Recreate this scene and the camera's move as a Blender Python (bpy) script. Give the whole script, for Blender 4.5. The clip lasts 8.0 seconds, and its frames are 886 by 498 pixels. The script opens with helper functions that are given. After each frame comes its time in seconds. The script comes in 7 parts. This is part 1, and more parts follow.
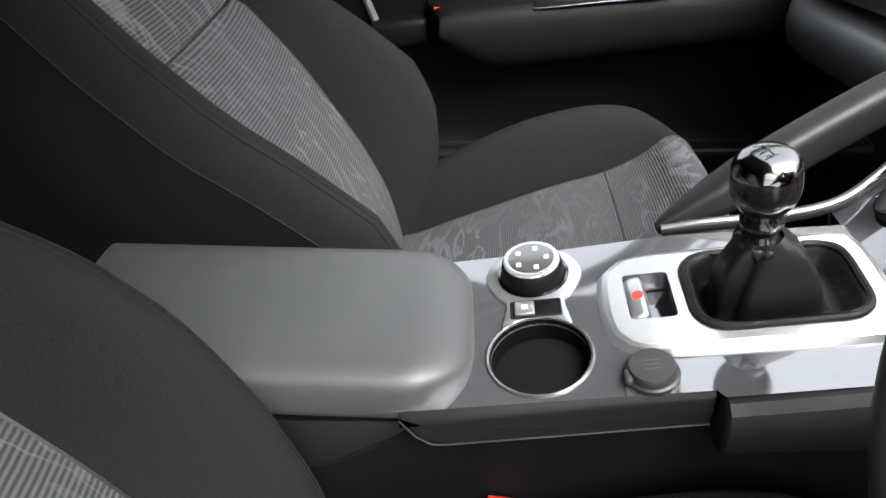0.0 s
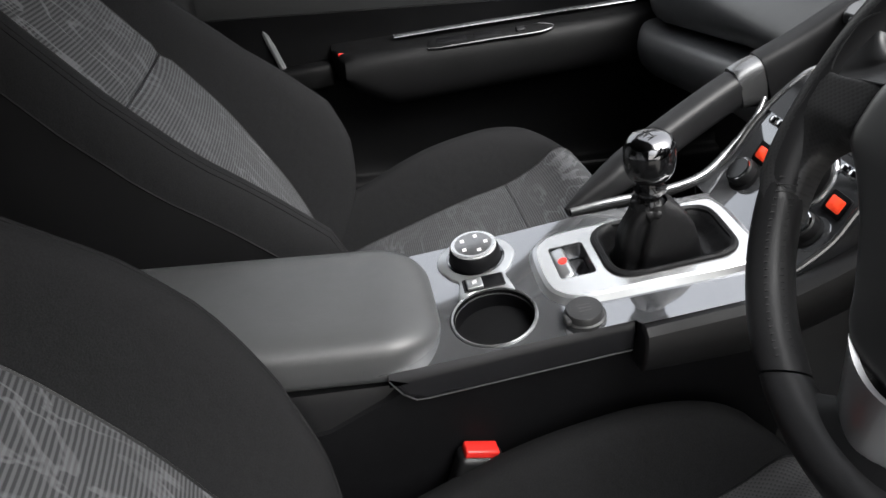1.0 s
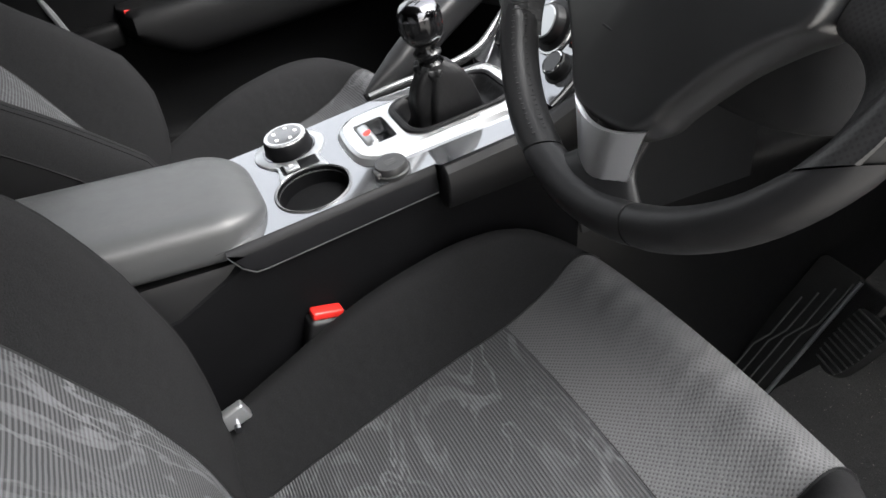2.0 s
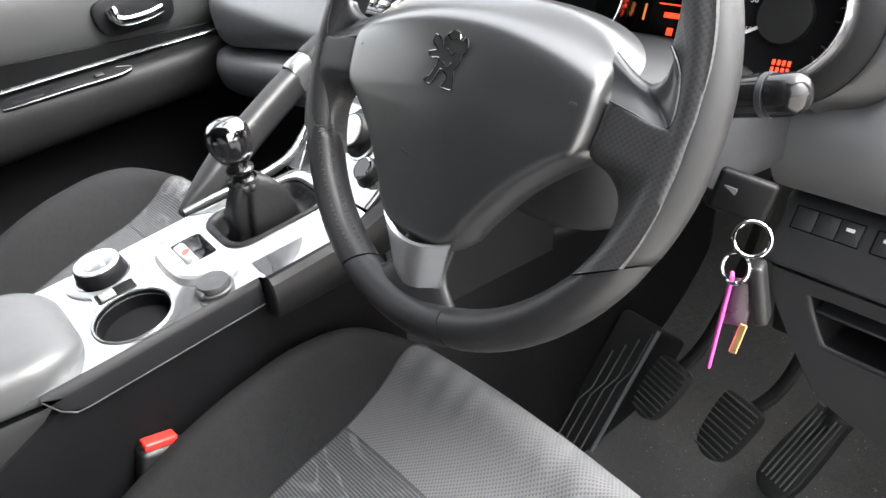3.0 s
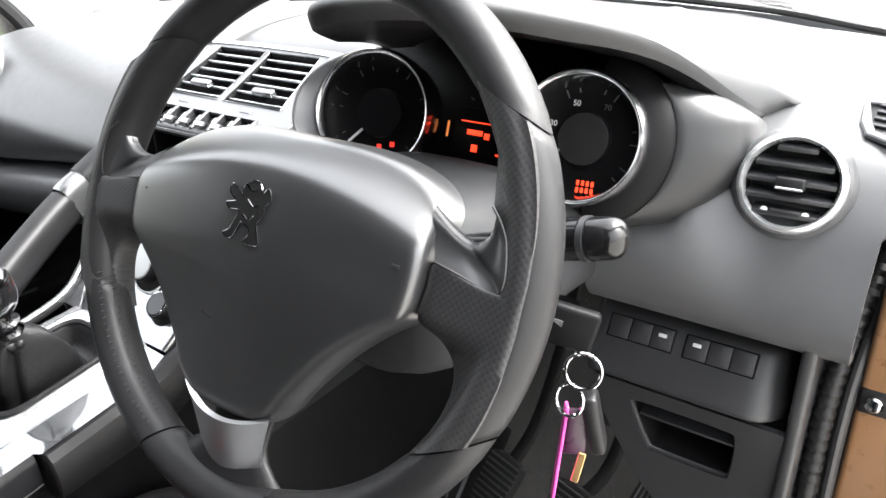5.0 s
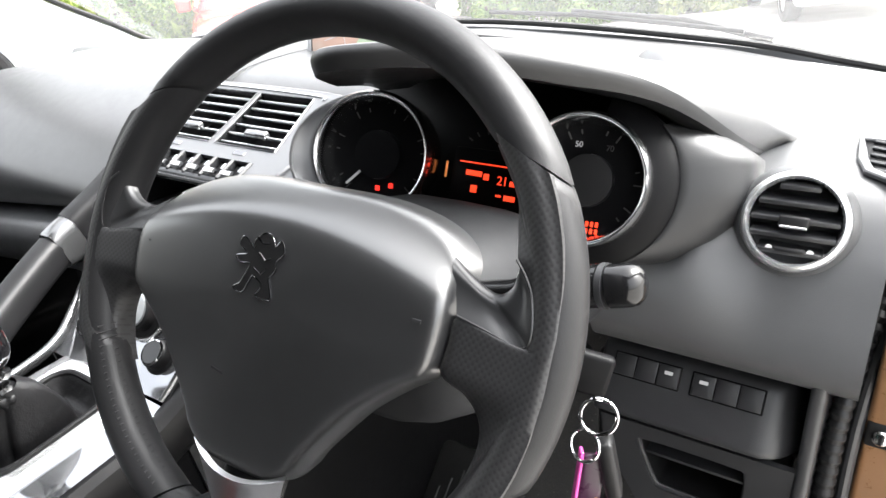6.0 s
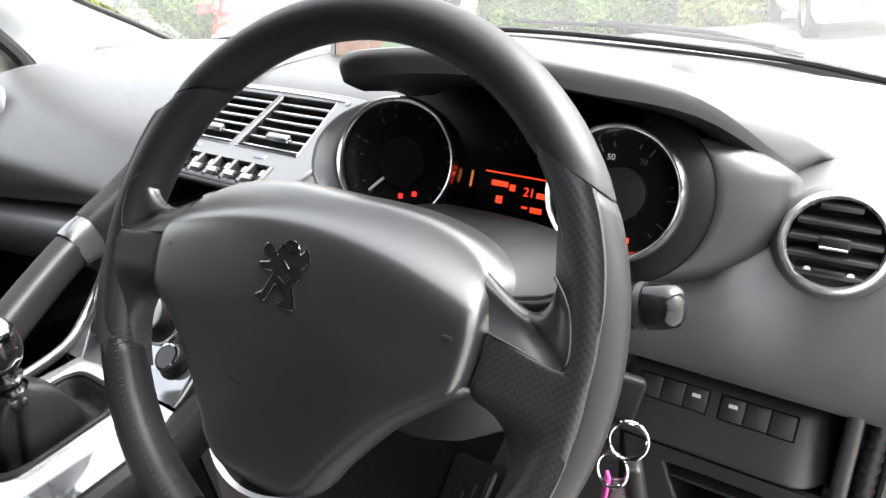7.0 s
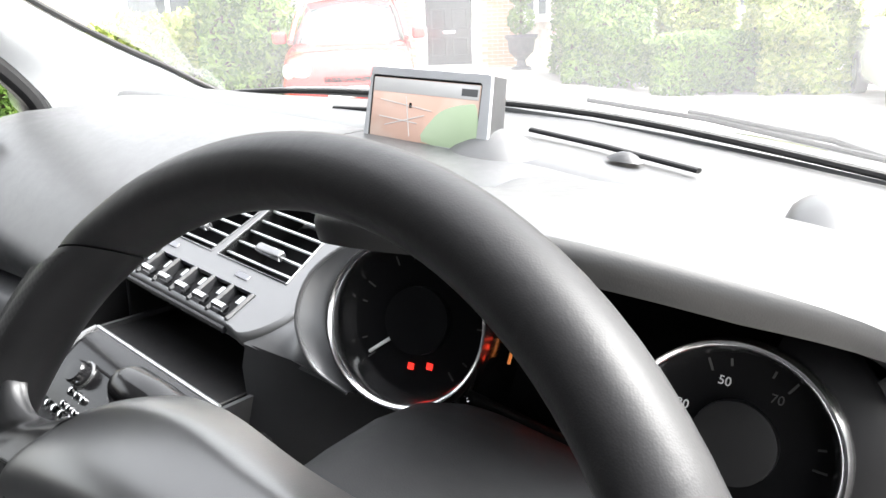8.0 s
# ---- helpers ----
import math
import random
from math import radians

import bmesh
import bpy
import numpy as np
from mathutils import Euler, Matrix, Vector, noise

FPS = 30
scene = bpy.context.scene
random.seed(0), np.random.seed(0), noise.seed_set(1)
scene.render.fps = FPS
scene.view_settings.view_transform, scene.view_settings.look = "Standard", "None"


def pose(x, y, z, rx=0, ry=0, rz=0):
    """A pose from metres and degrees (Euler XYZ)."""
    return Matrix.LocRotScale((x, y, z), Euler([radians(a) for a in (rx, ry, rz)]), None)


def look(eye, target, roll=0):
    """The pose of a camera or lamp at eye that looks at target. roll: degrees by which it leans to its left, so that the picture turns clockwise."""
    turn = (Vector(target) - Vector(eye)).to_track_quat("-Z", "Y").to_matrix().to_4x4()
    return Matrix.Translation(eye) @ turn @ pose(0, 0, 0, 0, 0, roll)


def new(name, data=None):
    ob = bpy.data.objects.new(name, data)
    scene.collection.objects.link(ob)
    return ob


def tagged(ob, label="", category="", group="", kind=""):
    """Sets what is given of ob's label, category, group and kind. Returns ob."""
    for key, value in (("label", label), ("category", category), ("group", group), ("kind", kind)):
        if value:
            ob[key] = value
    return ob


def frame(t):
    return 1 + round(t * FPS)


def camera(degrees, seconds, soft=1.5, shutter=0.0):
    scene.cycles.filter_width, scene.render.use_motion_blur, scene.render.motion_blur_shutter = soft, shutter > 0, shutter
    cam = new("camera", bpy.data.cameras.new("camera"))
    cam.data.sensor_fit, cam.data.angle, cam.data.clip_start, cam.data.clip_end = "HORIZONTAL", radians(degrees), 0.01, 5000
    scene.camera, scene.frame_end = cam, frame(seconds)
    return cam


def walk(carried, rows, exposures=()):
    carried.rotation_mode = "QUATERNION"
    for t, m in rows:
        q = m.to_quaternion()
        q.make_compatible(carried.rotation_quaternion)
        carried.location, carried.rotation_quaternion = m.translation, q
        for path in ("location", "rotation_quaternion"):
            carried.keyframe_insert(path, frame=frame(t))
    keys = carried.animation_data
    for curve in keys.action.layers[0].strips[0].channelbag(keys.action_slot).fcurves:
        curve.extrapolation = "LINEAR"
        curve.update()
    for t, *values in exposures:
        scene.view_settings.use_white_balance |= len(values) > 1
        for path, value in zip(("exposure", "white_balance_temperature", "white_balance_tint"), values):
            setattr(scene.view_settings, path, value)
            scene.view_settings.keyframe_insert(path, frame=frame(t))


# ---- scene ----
cam = camera(62.5, 8.0)
EXPOSURES = [(0.0, 2.4), (1.0, 1.87), (2.0, 2.33), (3.3, 3.56), (4.7, 3.40), (6.5, 3.02), (8.0, 2.98)]
PATH = [
    (0, (0.476, -0.042, 1.224), (-1.16, -0.156, 0.078), -2.3),
    (0.5, (0.53, -0.067, 1.247), (-1.143, -0.085, 0.151), -3.6),
    (1, (0.604, -0.113, 1.252), (-1.085, 0.097, 0.202), -2.5),
    (1.5, (0.675, -0.135, 1.224), (-0.966, 0.231, 0.141), -5.2),
    (2, (0.735, -0.123, 1.193), (-0.814, 0.473, 0.078), -6.2),
    (2.2, (0.747, -0.118, 1.189), (-0.756, 0.604, 0.085), -5.0),
    (3.3, (0.749, -0.119, 1.253), (-0.62, 0.973, 0.288), -3.9),
    (3.5, (0.737, -0.109, 1.258), (-0.614, 1.004, 0.292), -3.0),
    (4, (0.713, -0.065, 1.262), (-0.595, 1.118, 0.318), -0.2),
    (4.5, (0.701, -0.07, 1.267), (-0.473, 1.286, 0.382), -1.8),
    (4.7, (0.7, -0.071, 1.265), (-0.416, 1.341, 0.391), -1.8),
    (5.8, (0.677, -0.078, 1.28), (-0.351, 1.439, 0.479), -1.9),
    (6, (0.671, -0.078, 1.28), (-0.359, 1.445, 0.493), -2.1),
    (6.5, (0.661, -0.076, 1.282), (-0.384, 1.446, 0.513), -2.3),
    (7, (0.652, -0.071, 1.277), (-0.406, 1.442, 0.509), -0.8),
    (7.5, (0.608, -0.01, 1.3), (-0.496, 1.511, 0.615), 1.6),
    (8, (0.534, 0.121, 1.304), (-0.663, 1.575, 0.63), 3.0),
]
walk(cam, [(t, look(eye, target, roll)) for t, eye, target, roll in PATH], EXPOSURES)

# ---- light ----
world = bpy.data.worlds.new("world")
scene.world = world
world.use_nodes = True
wn = world.node_tree.nodes
sky = wn.new("ShaderNodeTexSky")
sky.sky_type, sky.sun_disc = "NISHITA", False
sky.sun_elevation, sky.sun_rotation = radians(54), radians(45)
sky.air_density, sky.dust_density, sky.ozone_density = 1.6, 8.0, 0.6
haze = wn.new("ShaderNodeHueSaturation")
haze.inputs["Saturation"].default_value = 0.22
world.node_tree.links.new(sky.outputs[0], haze.inputs["Color"])
world.node_tree.links.new(haze.outputs[0], wn["Background"].inputs[0])
wn["Background"].inputs[1].default_value = 0.15
sun = new("sun", bpy.data.lights.new("sun", "SUN"))
sun.data.energy, sun.data.angle, sun.data.color = 1.0, radians(45), (0.89, 0.957, 1.0)
sun.matrix_world = look((4.4, 4.6, 9.1), (0.2, 0.4, 1))


# ---- materials ----
def base_mat(name, rough=0.5, metal=0.0, coat=0.0, spec=0.5):
    m = bpy.data.materials.new(name)
    m.use_nodes = True
    b = m.node_tree.nodes["Principled BSDF"]
    b.inputs["Roughness"].default_value = rough
    b.inputs["Metallic"].default_value = metal
    b.inputs["Coat Weight"].default_value = coat
    b.inputs["Coat Roughness"].default_value = 0.05
    b.inputs["Specular IOR Level"].default_value = spec
    return m, m.node_tree.nodes, m.node_tree.links, b


def noise_node(nodes, links, scale, detail=4.0, rough=0.6, coord="Object"):
    tc = nodes.new("ShaderNodeTexCoord")
    n = nodes.new("ShaderNodeTexNoise")
    n.inputs["Scale"].default_value, n.inputs["Detail"].default_value, n.inputs["Roughness"].default_value = scale, detail, rough
    links.new(tc.outputs[coord], n.inputs["Vector"])
    return n


def ramp(nodes, links, src, lo, hi, a=0.3, b=0.7):
    r = nodes.new("ShaderNodeValToRGB")
    r.color_ramp.elements[0].position, r.color_ramp.elements[1].position = a, b
    r.color_ramp.elements[0].color, r.color_ramp.elements[1].color = (*lo, 1), (*hi, 1)
    links.new(src, r.inputs[0])
    return r


def bump(nodes, links, height, b, strength, dist, below=None):
    n = nodes.new("ShaderNodeBump")
    n.inputs["Strength"].default_value, n.inputs["Distance"].default_value = strength, dist
    links.new(height, n.inputs["Height"])
    if below:
        links.new(below.outputs[0], n.inputs["Normal"])
    links.new(n.outputs[0], b.inputs["Normal"])
    return n


def grained(name, colour, rough, grain=900.0, depth=0.4, metal=0.0, coat=0.0, spread=0.25, blotch=9.0, rough_spread=0.12, spec=0.5):
    """A surface with large soft blotches, fine grain relief and uneven gloss."""
    m, nodes, links, b = base_mat(name, rough, metal, coat, spec)
    big = noise_node(nodes, links, blotch, 5)
    lo, hi = tuple(c * (1 - spread) for c in colour), tuple(min(1, c * (1 + spread)) for c in colour)
    links.new(ramp(nodes, links, big.outputs["Fac"], lo, hi).outputs[0], b.inputs["Base Color"])
    mr = nodes.new("ShaderNodeMapRange")
    mr.inputs["To Min"].default_value, mr.inputs["To Max"].default_value = rough - rough_spread, rough + rough_spread
    wear = noise_node(nodes, links, blotch * 7, 6, 0.7)
    links.new(wear.outputs["Fac"], mr.inputs["Value"])
    links.new(mr.outputs[0], b.inputs["Roughness"])
    if depth:
        tc = nodes.new("ShaderNodeTexCoord")
        v = nodes.new("ShaderNodeTexVoronoi")
        v.inputs["Scale"].default_value = grain
        links.new(tc.outputs["Object"], v.inputs["Vector"])
        bump(nodes, links, v.outputs["Distance"], b, depth, 0.0006)
    return m


def glow(name, colour, power):
    m, nodes, links, b = base_mat(name, 0.3)
    b.inputs["Base Color"].default_value = (*colour, 1)
    b.inputs["Emission Color"].default_value = (*colour, 1)
    b.inputs["Emission Strength"].default_value = power
    return m


def fabric(name, dark, light, rib=0.004, axis=0, squiggle=True, across=(1, 1, 1)):
    """Ribbed seat cloth with pale brush-stroke figures."""
    m, nodes, links, b = base_mat(name, 0.92, spec=0.15)
    tc = nodes.new("ShaderNodeTexCoord")
    w = nodes.new("ShaderNodeTexWave")
    w.bands_direction = "XYZ"[axis]
    w.inputs["Scale"].default_value, w.inputs["Distortion"].default_value = 2 * math.pi / rib / 20, 0.5
    links.new(tc.outputs["Object"], w.inputs["Vector"])
    col = ramp(nodes, links, w.outputs["Fac"], dark, light, 0.25, 0.75)
    out = col.outputs[0]
    if squiggle:
        mp = nodes.new("ShaderNodeMapping")
        mp.inputs["Scale"].default_value, mp.inputs["Rotation"].default_value = across, (radians(20), radians(25), radians(35))
        links.new(tc.outputs["Object"], mp.inputs["Vector"])
        n = nodes.new("ShaderNodeTexNoise")
        n.inputs["Scale"].default_value, n.inputs["Detail"].default_value, n.inputs["Distortion"].default_value = 19.0, 3.0, 1.1
        links.new(mp.outputs[0], n.inputs["Vector"])
        r = nodes.new("ShaderNodeValToRGB")
        e = r.color_ramp.elements
        e[0].position, e[1].position = 0.465, 0.488
        e[0].color, e[1].color = (0, 0, 0, 1), (1, 1, 1, 1)
        e2, e3 = e.new(0.512), e.new(0.535)
        e2.color, e3.color = (1, 1, 1, 1), (0, 0, 0, 1)
        links.new(n.outputs["Fac"], r.inputs[0])
        mask = noise_node(nodes, links, 5.0, 2)
        mr = ramp(nodes, links, mask.outputs["Fac"], (0.15, 0.15, 0.15), (0.75, 0.75, 0.75), 0.4, 0.6)
        mul = nodes.new("ShaderNodeMath")
        mul.operation = "MULTIPLY"
        links.new(r.outputs[0], mul.inputs[0])
        links.new(mr.outputs[0], mul.inputs[1])
        mix = nodes.new("ShaderNodeMix")
        mix.data_type = "RGBA"
        links.new(mul.outputs[0], mix.inputs[0])
        links.new(out, mix.inputs[6])
        mix.inputs[7].default_value = (*[min(1, c * 1.5 + 0.012) for c in light], 1)
        out = mix.outputs[2]
    links.new(out, b.inputs["Base Color"])
    first = nodes.new("ShaderNodeBump")
    first.inputs["Strength"].default_value, first.inputs["Distance"].default_value = 0.5, 0.0012
    links.new(w.outputs["Fac"], first.inputs["Height"])
    fuzz = noise_node(nodes, links, 1500, 2)
    bump(nodes, links, fuzz.outputs["Fac"], b, 0.35, 0.001, first)
    return m


def cloth(name, colour, fold=14.0):
    """Plain dark bolster cloth: close weave, slight puckers."""
    m, nodes, links, b = base_mat(name, 0.9, spec=0.08)
    n = noise_node(nodes, links, 700, 3)
    links.new(ramp(nodes, links, n.outputs["Fac"], tuple(c * 0.7 for c in colour), tuple(c * 1.35 for c in colour)).outputs[0], b.inputs["Base Color"])
    soft = noise_node(nodes, links, fold, 3)
    first = nodes.new("ShaderNodeBump")
    first.inputs["Strength"].default_value, first.inputs["Distance"].default_value = 0.25, 0.01
    links.new(soft.outputs["Fac"], first.inputs["Height"])
    bump(nodes, links, n.outputs["Fac"], b, 0.3, 0.0008, first)
    return m


def perforated(name, colour, pitch=0.0042, rough=0.5, plane=("X", "Z"), turn=(26, 0, 0), depth=0.12):
    """Leather with a close grid of small holes."""
    m, nodes, links, b = base_mat(name, rough)
    tc = nodes.new("ShaderNodeTexCoord")
    mp = nodes.new("ShaderNodeMapping")
    mp.inputs["Rotation"].default_value = tuple(radians(v) for v in turn)
    links.new(tc.outputs["Object"], mp.inputs["Vector"])
    sp = nodes.new("ShaderNodeSeparateXYZ")
    links.new(mp.outputs[0], sp.inputs[0])
    waves = []
    for axis in plane:
        k = nodes.new("ShaderNodeMath")
        k.operation = "MULTIPLY"
        k.inputs[1].default_value = 2 * math.pi / pitch
        links.new(sp.outputs[axis], k.inputs[0])
        s = nodes.new("ShaderNodeMath")
        s.operation = "SINE"
        links.new(k.outputs[0], s.inputs[0])
        waves.append(s)
    prod = nodes.new("ShaderNodeMath")
    prod.operation = "MULTIPLY"
    links.new(waves[0].outputs[0], prod.inputs[0])
    links.new(waves[1].outputs[0], prod.inputs[1])
    r = ramp(nodes, links, prod.outputs[0], colour, tuple(c * 0.5 for c in colour), 0.35, 0.6)
    links.new(r.outputs[0], b.inputs["Base Color"])
    inv = nodes.new("ShaderNodeMath")
    inv.operation = "SUBTRACT"
    inv.inputs[0].default_value = 1.0
    links.new(prod.outputs[0], inv.inputs[1])
    bump(nodes, links, inv.outputs[0], b, depth, 0.0004)
    return m


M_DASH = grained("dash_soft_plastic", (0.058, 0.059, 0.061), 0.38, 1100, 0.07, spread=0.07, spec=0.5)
# dash plastic with its colour at about a third
M_DASH_DARKER = grained("dash_plastic_darker", (0.020, 0.0204, 0.0213), 0.44, 1100, 0.07, spread=0.07, spec=0.35)
M_LOW = grained("hard_plastic_dark", (0.018, 0.0185, 0.020), 0.40, 1300, 0.25)
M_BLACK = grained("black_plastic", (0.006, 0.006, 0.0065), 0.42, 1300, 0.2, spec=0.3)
M_LEATHER = grained("black_leather", (0.0130, 0.0130, 0.0138), 0.42, 1500, 0.06, rough_spread=0.07, spec=0.24)
M_GRIP = grained("grip_plastic", (0.008, 0.008, 0.0085), 0.42, 1500, 0.1, spec=0.22)
M_PADFACE = grained("fine_grained_airbag_cover", (0.0165, 0.0169, 0.0178), 0.36, 1500, 0.05, coat=0.75, rough_spread=0.04, spec=0.55)
M_PADFACE.node_tree.nodes["Principled BSDF"].inputs["Coat IOR"].default_value = 1.75
M_PADFACE.node_tree.nodes["Principled BSDF"].inputs["Coat Roughness"].default_value = 0.26
M_DISH = grained("satin_grey_plastic", (0.022, 0.0224, 0.0235), 0.32, 0, 0)
M_BOOT = grained("soft_black_leather", (0.0045, 0.0045, 0.005), 0.48, 700, 0.2, spec=0.22)
M_ARM = grained("grey_leatherette", (0.042, 0.043, 0.044), 0.42, 1200, 0.2, spread=0.1)
for mat_, scale_, strength_, dist_ in ((M_LEATHER, 75.0, 0.22, 0.0014), (M_ARM, 22.0, 0.10, 0.004), (M_BOOT, 60.0, 0.5, 0.003)):
    cn, cl = mat_.node_tree.nodes, mat_.node_tree.links
    fine = next(n for n in cn if n.bl_idname == "ShaderNodeBump")
    fold_ = noise_node(cn, cl, scale_, 3, 0.5)
    under_ = cn.new("ShaderNodeBump")
    under_.inputs["Strength"].default_value, under_.inputs["Distance"].default_value = strength_, dist_
    cl.new(fold_.outputs["Fac"], under_.inputs["Height"])
    cl.new(under_.outputs[0], fine.inputs["Normal"])
M_PERF = perforated("perforated_leather", (0.022, 0.022, 0.023), 0.0044, 0.44)
M_RIM = grained("dark_satin_metal", (0.20, 0.202, 0.206), 0.24, 0, 0, metal=0.85, spread=0.04, rough_spread=0.02)
M_BRUSH = grained("brushed_metal", (0.74, 0.74, 0.75), 0.30, 0, 0, metal=1.0, spread=0.04, rough_spread=0.04)
M_GLOSS = grained("gloss_grey_lacquer", (0.23, 0.236, 0.25), 0.05, 0, 0, metal=0.8, coat=1.0, rough_spread=0.01, spread=0.05, spec=1.0)
M_SILVER = grained("silver_paint", (0.62, 0.63, 0.64), 0.27, 0, 0, metal=0.8, spread=0.03, rough_spread=0.0)
M_SATIN = grained("satin_metal", (0.46, 0.47, 0.48), 0.28, 0, 0, metal=0.85, spread=0.04, rough_spread=0.0)
M_CHROME = grained("chrome", (0.75, 0.75, 0.76), 0.07, 0, 0, metal=1.0, spread=0.03, rough_spread=0.0)
M_DIALRING = grained("dial_chrome", (0.72, 0.72, 0.73), 0.2, 0, 0, metal=1.0, spread=0.03, rough_spread=0.0)
M_DARKCHROME = grained("dark_chrome", (0.22, 0.22, 0.23), 0.12, 0, 0, metal=1.0, spread=0.05, rough_spread=0.0)
M_RUBBER = grained("rubber", (0.009, 0.009, 0.009), 0.7, 800, 0.4)
M_CAP = grained("worn_cap_rubber", (0.019, 0.019, 0.0195), 0.42, 700, 0.25, spread=0.25, blotch=60)
M_CARPET = cloth("carpet", (0.068, 0.067, 0.066), 40)
M_HEADLINE = cloth("dark_headlining", (0.024, 0.024, 0.025))
cn, cl = M_CARPET.node_tree.nodes, M_CARPET.node_tree.links
crumb_src = cn["Principled BSDF"].inputs["Base Color"].links[0].from_socket
crumbs = noise_node(cn, cl, 230, 2, 0.5)
crumb_mask = ramp(cn, cl, crumbs.outputs["Fac"], (0, 0, 0), (0.6, 0.6, 0.6), 0.70, 0.735)
crumb_mix = cn.new("ShaderNodeMix")
crumb_mix.data_type = "RGBA"
cl.new(crumb_mask.outputs[0], crumb_mix.inputs[0])
cl.new(crumb_src, crumb_mix.inputs[6])
crumb_mix.inputs[7].default_value = (0.32, 0.30, 0.27, 1)
cl.new(crumb_mix.outputs[2], cn["Principled BSDF"].inputs["Base Color"])
M_BOLSTER = cloth("bolster_cloth", (0.0092, 0.0092, 0.0097))
M_INSERT = fabric("ribbed_seat_cloth", (0.036, 0.0366, 0.0382), (0.056, 0.057, 0.060), 0.0032, 1, True, (0.45, 1.0, 1.0))
M_INSERT_F = perforated("dotted_cloth", (0.072, 0.072, 0.0745), 0.0046, 0.9, ("X", "Y"), (0, 0, 8), 0.5)
M_INSERT_B = fabric("ribbed_back_cloth", (0.027, 0.0276, 0.029), (0.064, 0.065, 0.068), 0.0038, 2, True, (1.2, 0.4, 0.4))
M_REAR = fabric("teal_tinged_cloth", (0.02, 0.03, 0.03), (0.05, 0.09, 0.08), 0.006, 0, True)
M_TRIM = grained("pale_grey_trim", (0.32, 0.33, 0.34), 0.7, 900, 0.2, spread=0.08)
M_PAD = grained("grey_door_trim", (0.075, 0.077, 0.08), 0.6, 900, 0.25, spread=0.1)
M_DIAL = grained("dial_black", (0.0025, 0.0025, 0.003), 0.5, 0, 0, spec=0.12)
M_HUB = grained("dial_centre_grey", (0.012, 0.012, 0.0125), 0.5, 0, 0, spec=0.2)
M_FASCIA = grained("satin_fascia_paint", (0.13, 0.132, 0.136), 0.34, 0, 0, metal=0.6, spread=0.03, rough_spread=0.02)
M_PIANO = grained("dark_gloss_plastic", (0.006, 0.006, 0.0065), 0.16, 0, 0, spread=0.1, rough_spread=0.03, spec=0.4)
M_BAND = grained("satin_black_band", (0.009, 0.009, 0.010), 0.26, 0, 0, spec=0.22, spread=0.1, rough_spread=0.03)
M_CONSOLE = grained("matt_black_console", (0.0035, 0.0035, 0.004), 0.6, 1300, 0.2, spec=0.08)
M_PAINT = grained("brown_body_paint", (0.24, 0.125, 0.058), 0.3, 0, 0, metal=0.2, coat=0.6, spread=0.08)
M_SHROUD = grained("column_plastic", (0.021, 0.0215, 0.0228), 0.6, 1200, 0.15, spec=0.15)
M_WORN = grained("worn_grey_rubber", (0.060, 0.060, 0.060), 0.65, 500, 0.4, spread=0.3, blotch=40)
M_WHITE = grained("white_marking", (0.55, 0.55, 0.55), 0.5, 0, 0)
M_GREYMARK = grained("grey_marking", (0.045, 0.045, 0.045), 0.5, 0, 0)
M_RED = grained("red_plastic", (0.55, 0.02, 0.015), 0.4, 0, 0)
M_PINK = grained("pink_plastic", (0.65, 0.08, 0.36), 0.35, 0, 0)
M_BRASS = grained("worn_brass", (0.55, 0.36, 0.16), 0.3, 0, 0, metal=0.9)
M_PURPLE = grained("plum_plastic", (0.035, 0.007, 0.026), 0.3, 0, 0)
M_ORANGE = glow("orange_display", (1.0, 0.055, 0.018), 0.20)
M_LCD = glow("segment_display", (1.0, 0.06, 0.02), 0.16)
lcd_n, lcd_l = M_LCD.node_tree.nodes, M_LCD.node_tree.links
lcd_noise = noise_node(lcd_n, lcd_l, 260, 2)
lcd_l.new(ramp(lcd_n, lcd_l, lcd_noise.outputs["Fac"], (0.10, 0.004, 0.002), (1.0, 0.09, 0.03), 0.40, 0.62).outputs[0], lcd_n["Principled BSDF"].inputs["Emission Color"])
# amber reflection put in as emission
M_AMBER_REFLECTION = glow("amber_reflection_glow", (1.0, 0.32, 0.08), 0.05)
M_REDGLOW = glow("red_lamp", (1.0, 0.03, 0.02), 0.20)


# ---- mesh helpers ----
def thing(name, at, label, category, group="", kind=""):
    ob = new(name)
    ob.location = at
    ob.empty_display_size = 0.05
    return tagged(ob, label, category, group, kind)


def finish(name, bm, material, angle=35):
    bmesh.ops.remove_doubles(bm, verts=bm.verts, dist=1e-6)
    bmesh.ops.recalc_face_normals(bm, faces=bm.faces)
    me = bpy.data.meshes.new(name)
    bm.to_mesh(me)
    bm.free()
    me.materials.append(material)
    me.polygons.foreach_set("use_smooth", [True] * len(me.polygons))
    me.set_sharp_from_angle(angle=radians(angle))
    return me


def part(name, bm, material, parent=None, label="", angle=35):
    ob = new(name, finish(name, bm, material, angle))
    if parent:
        ob.parent = parent
        if parent.type == "EMPTY":
            ob.matrix_parent_inverse = Matrix.Translation(-parent.location)
    if label:
        ob["label"] = label
    return ob


def solo(name, bm, material, label, category, group="", kind="", angle=35):
    """A top-level thing or piece of the setting that is one mesh."""
    return tagged(part(name, bm, material, None, "", angle), label, category, group, kind)


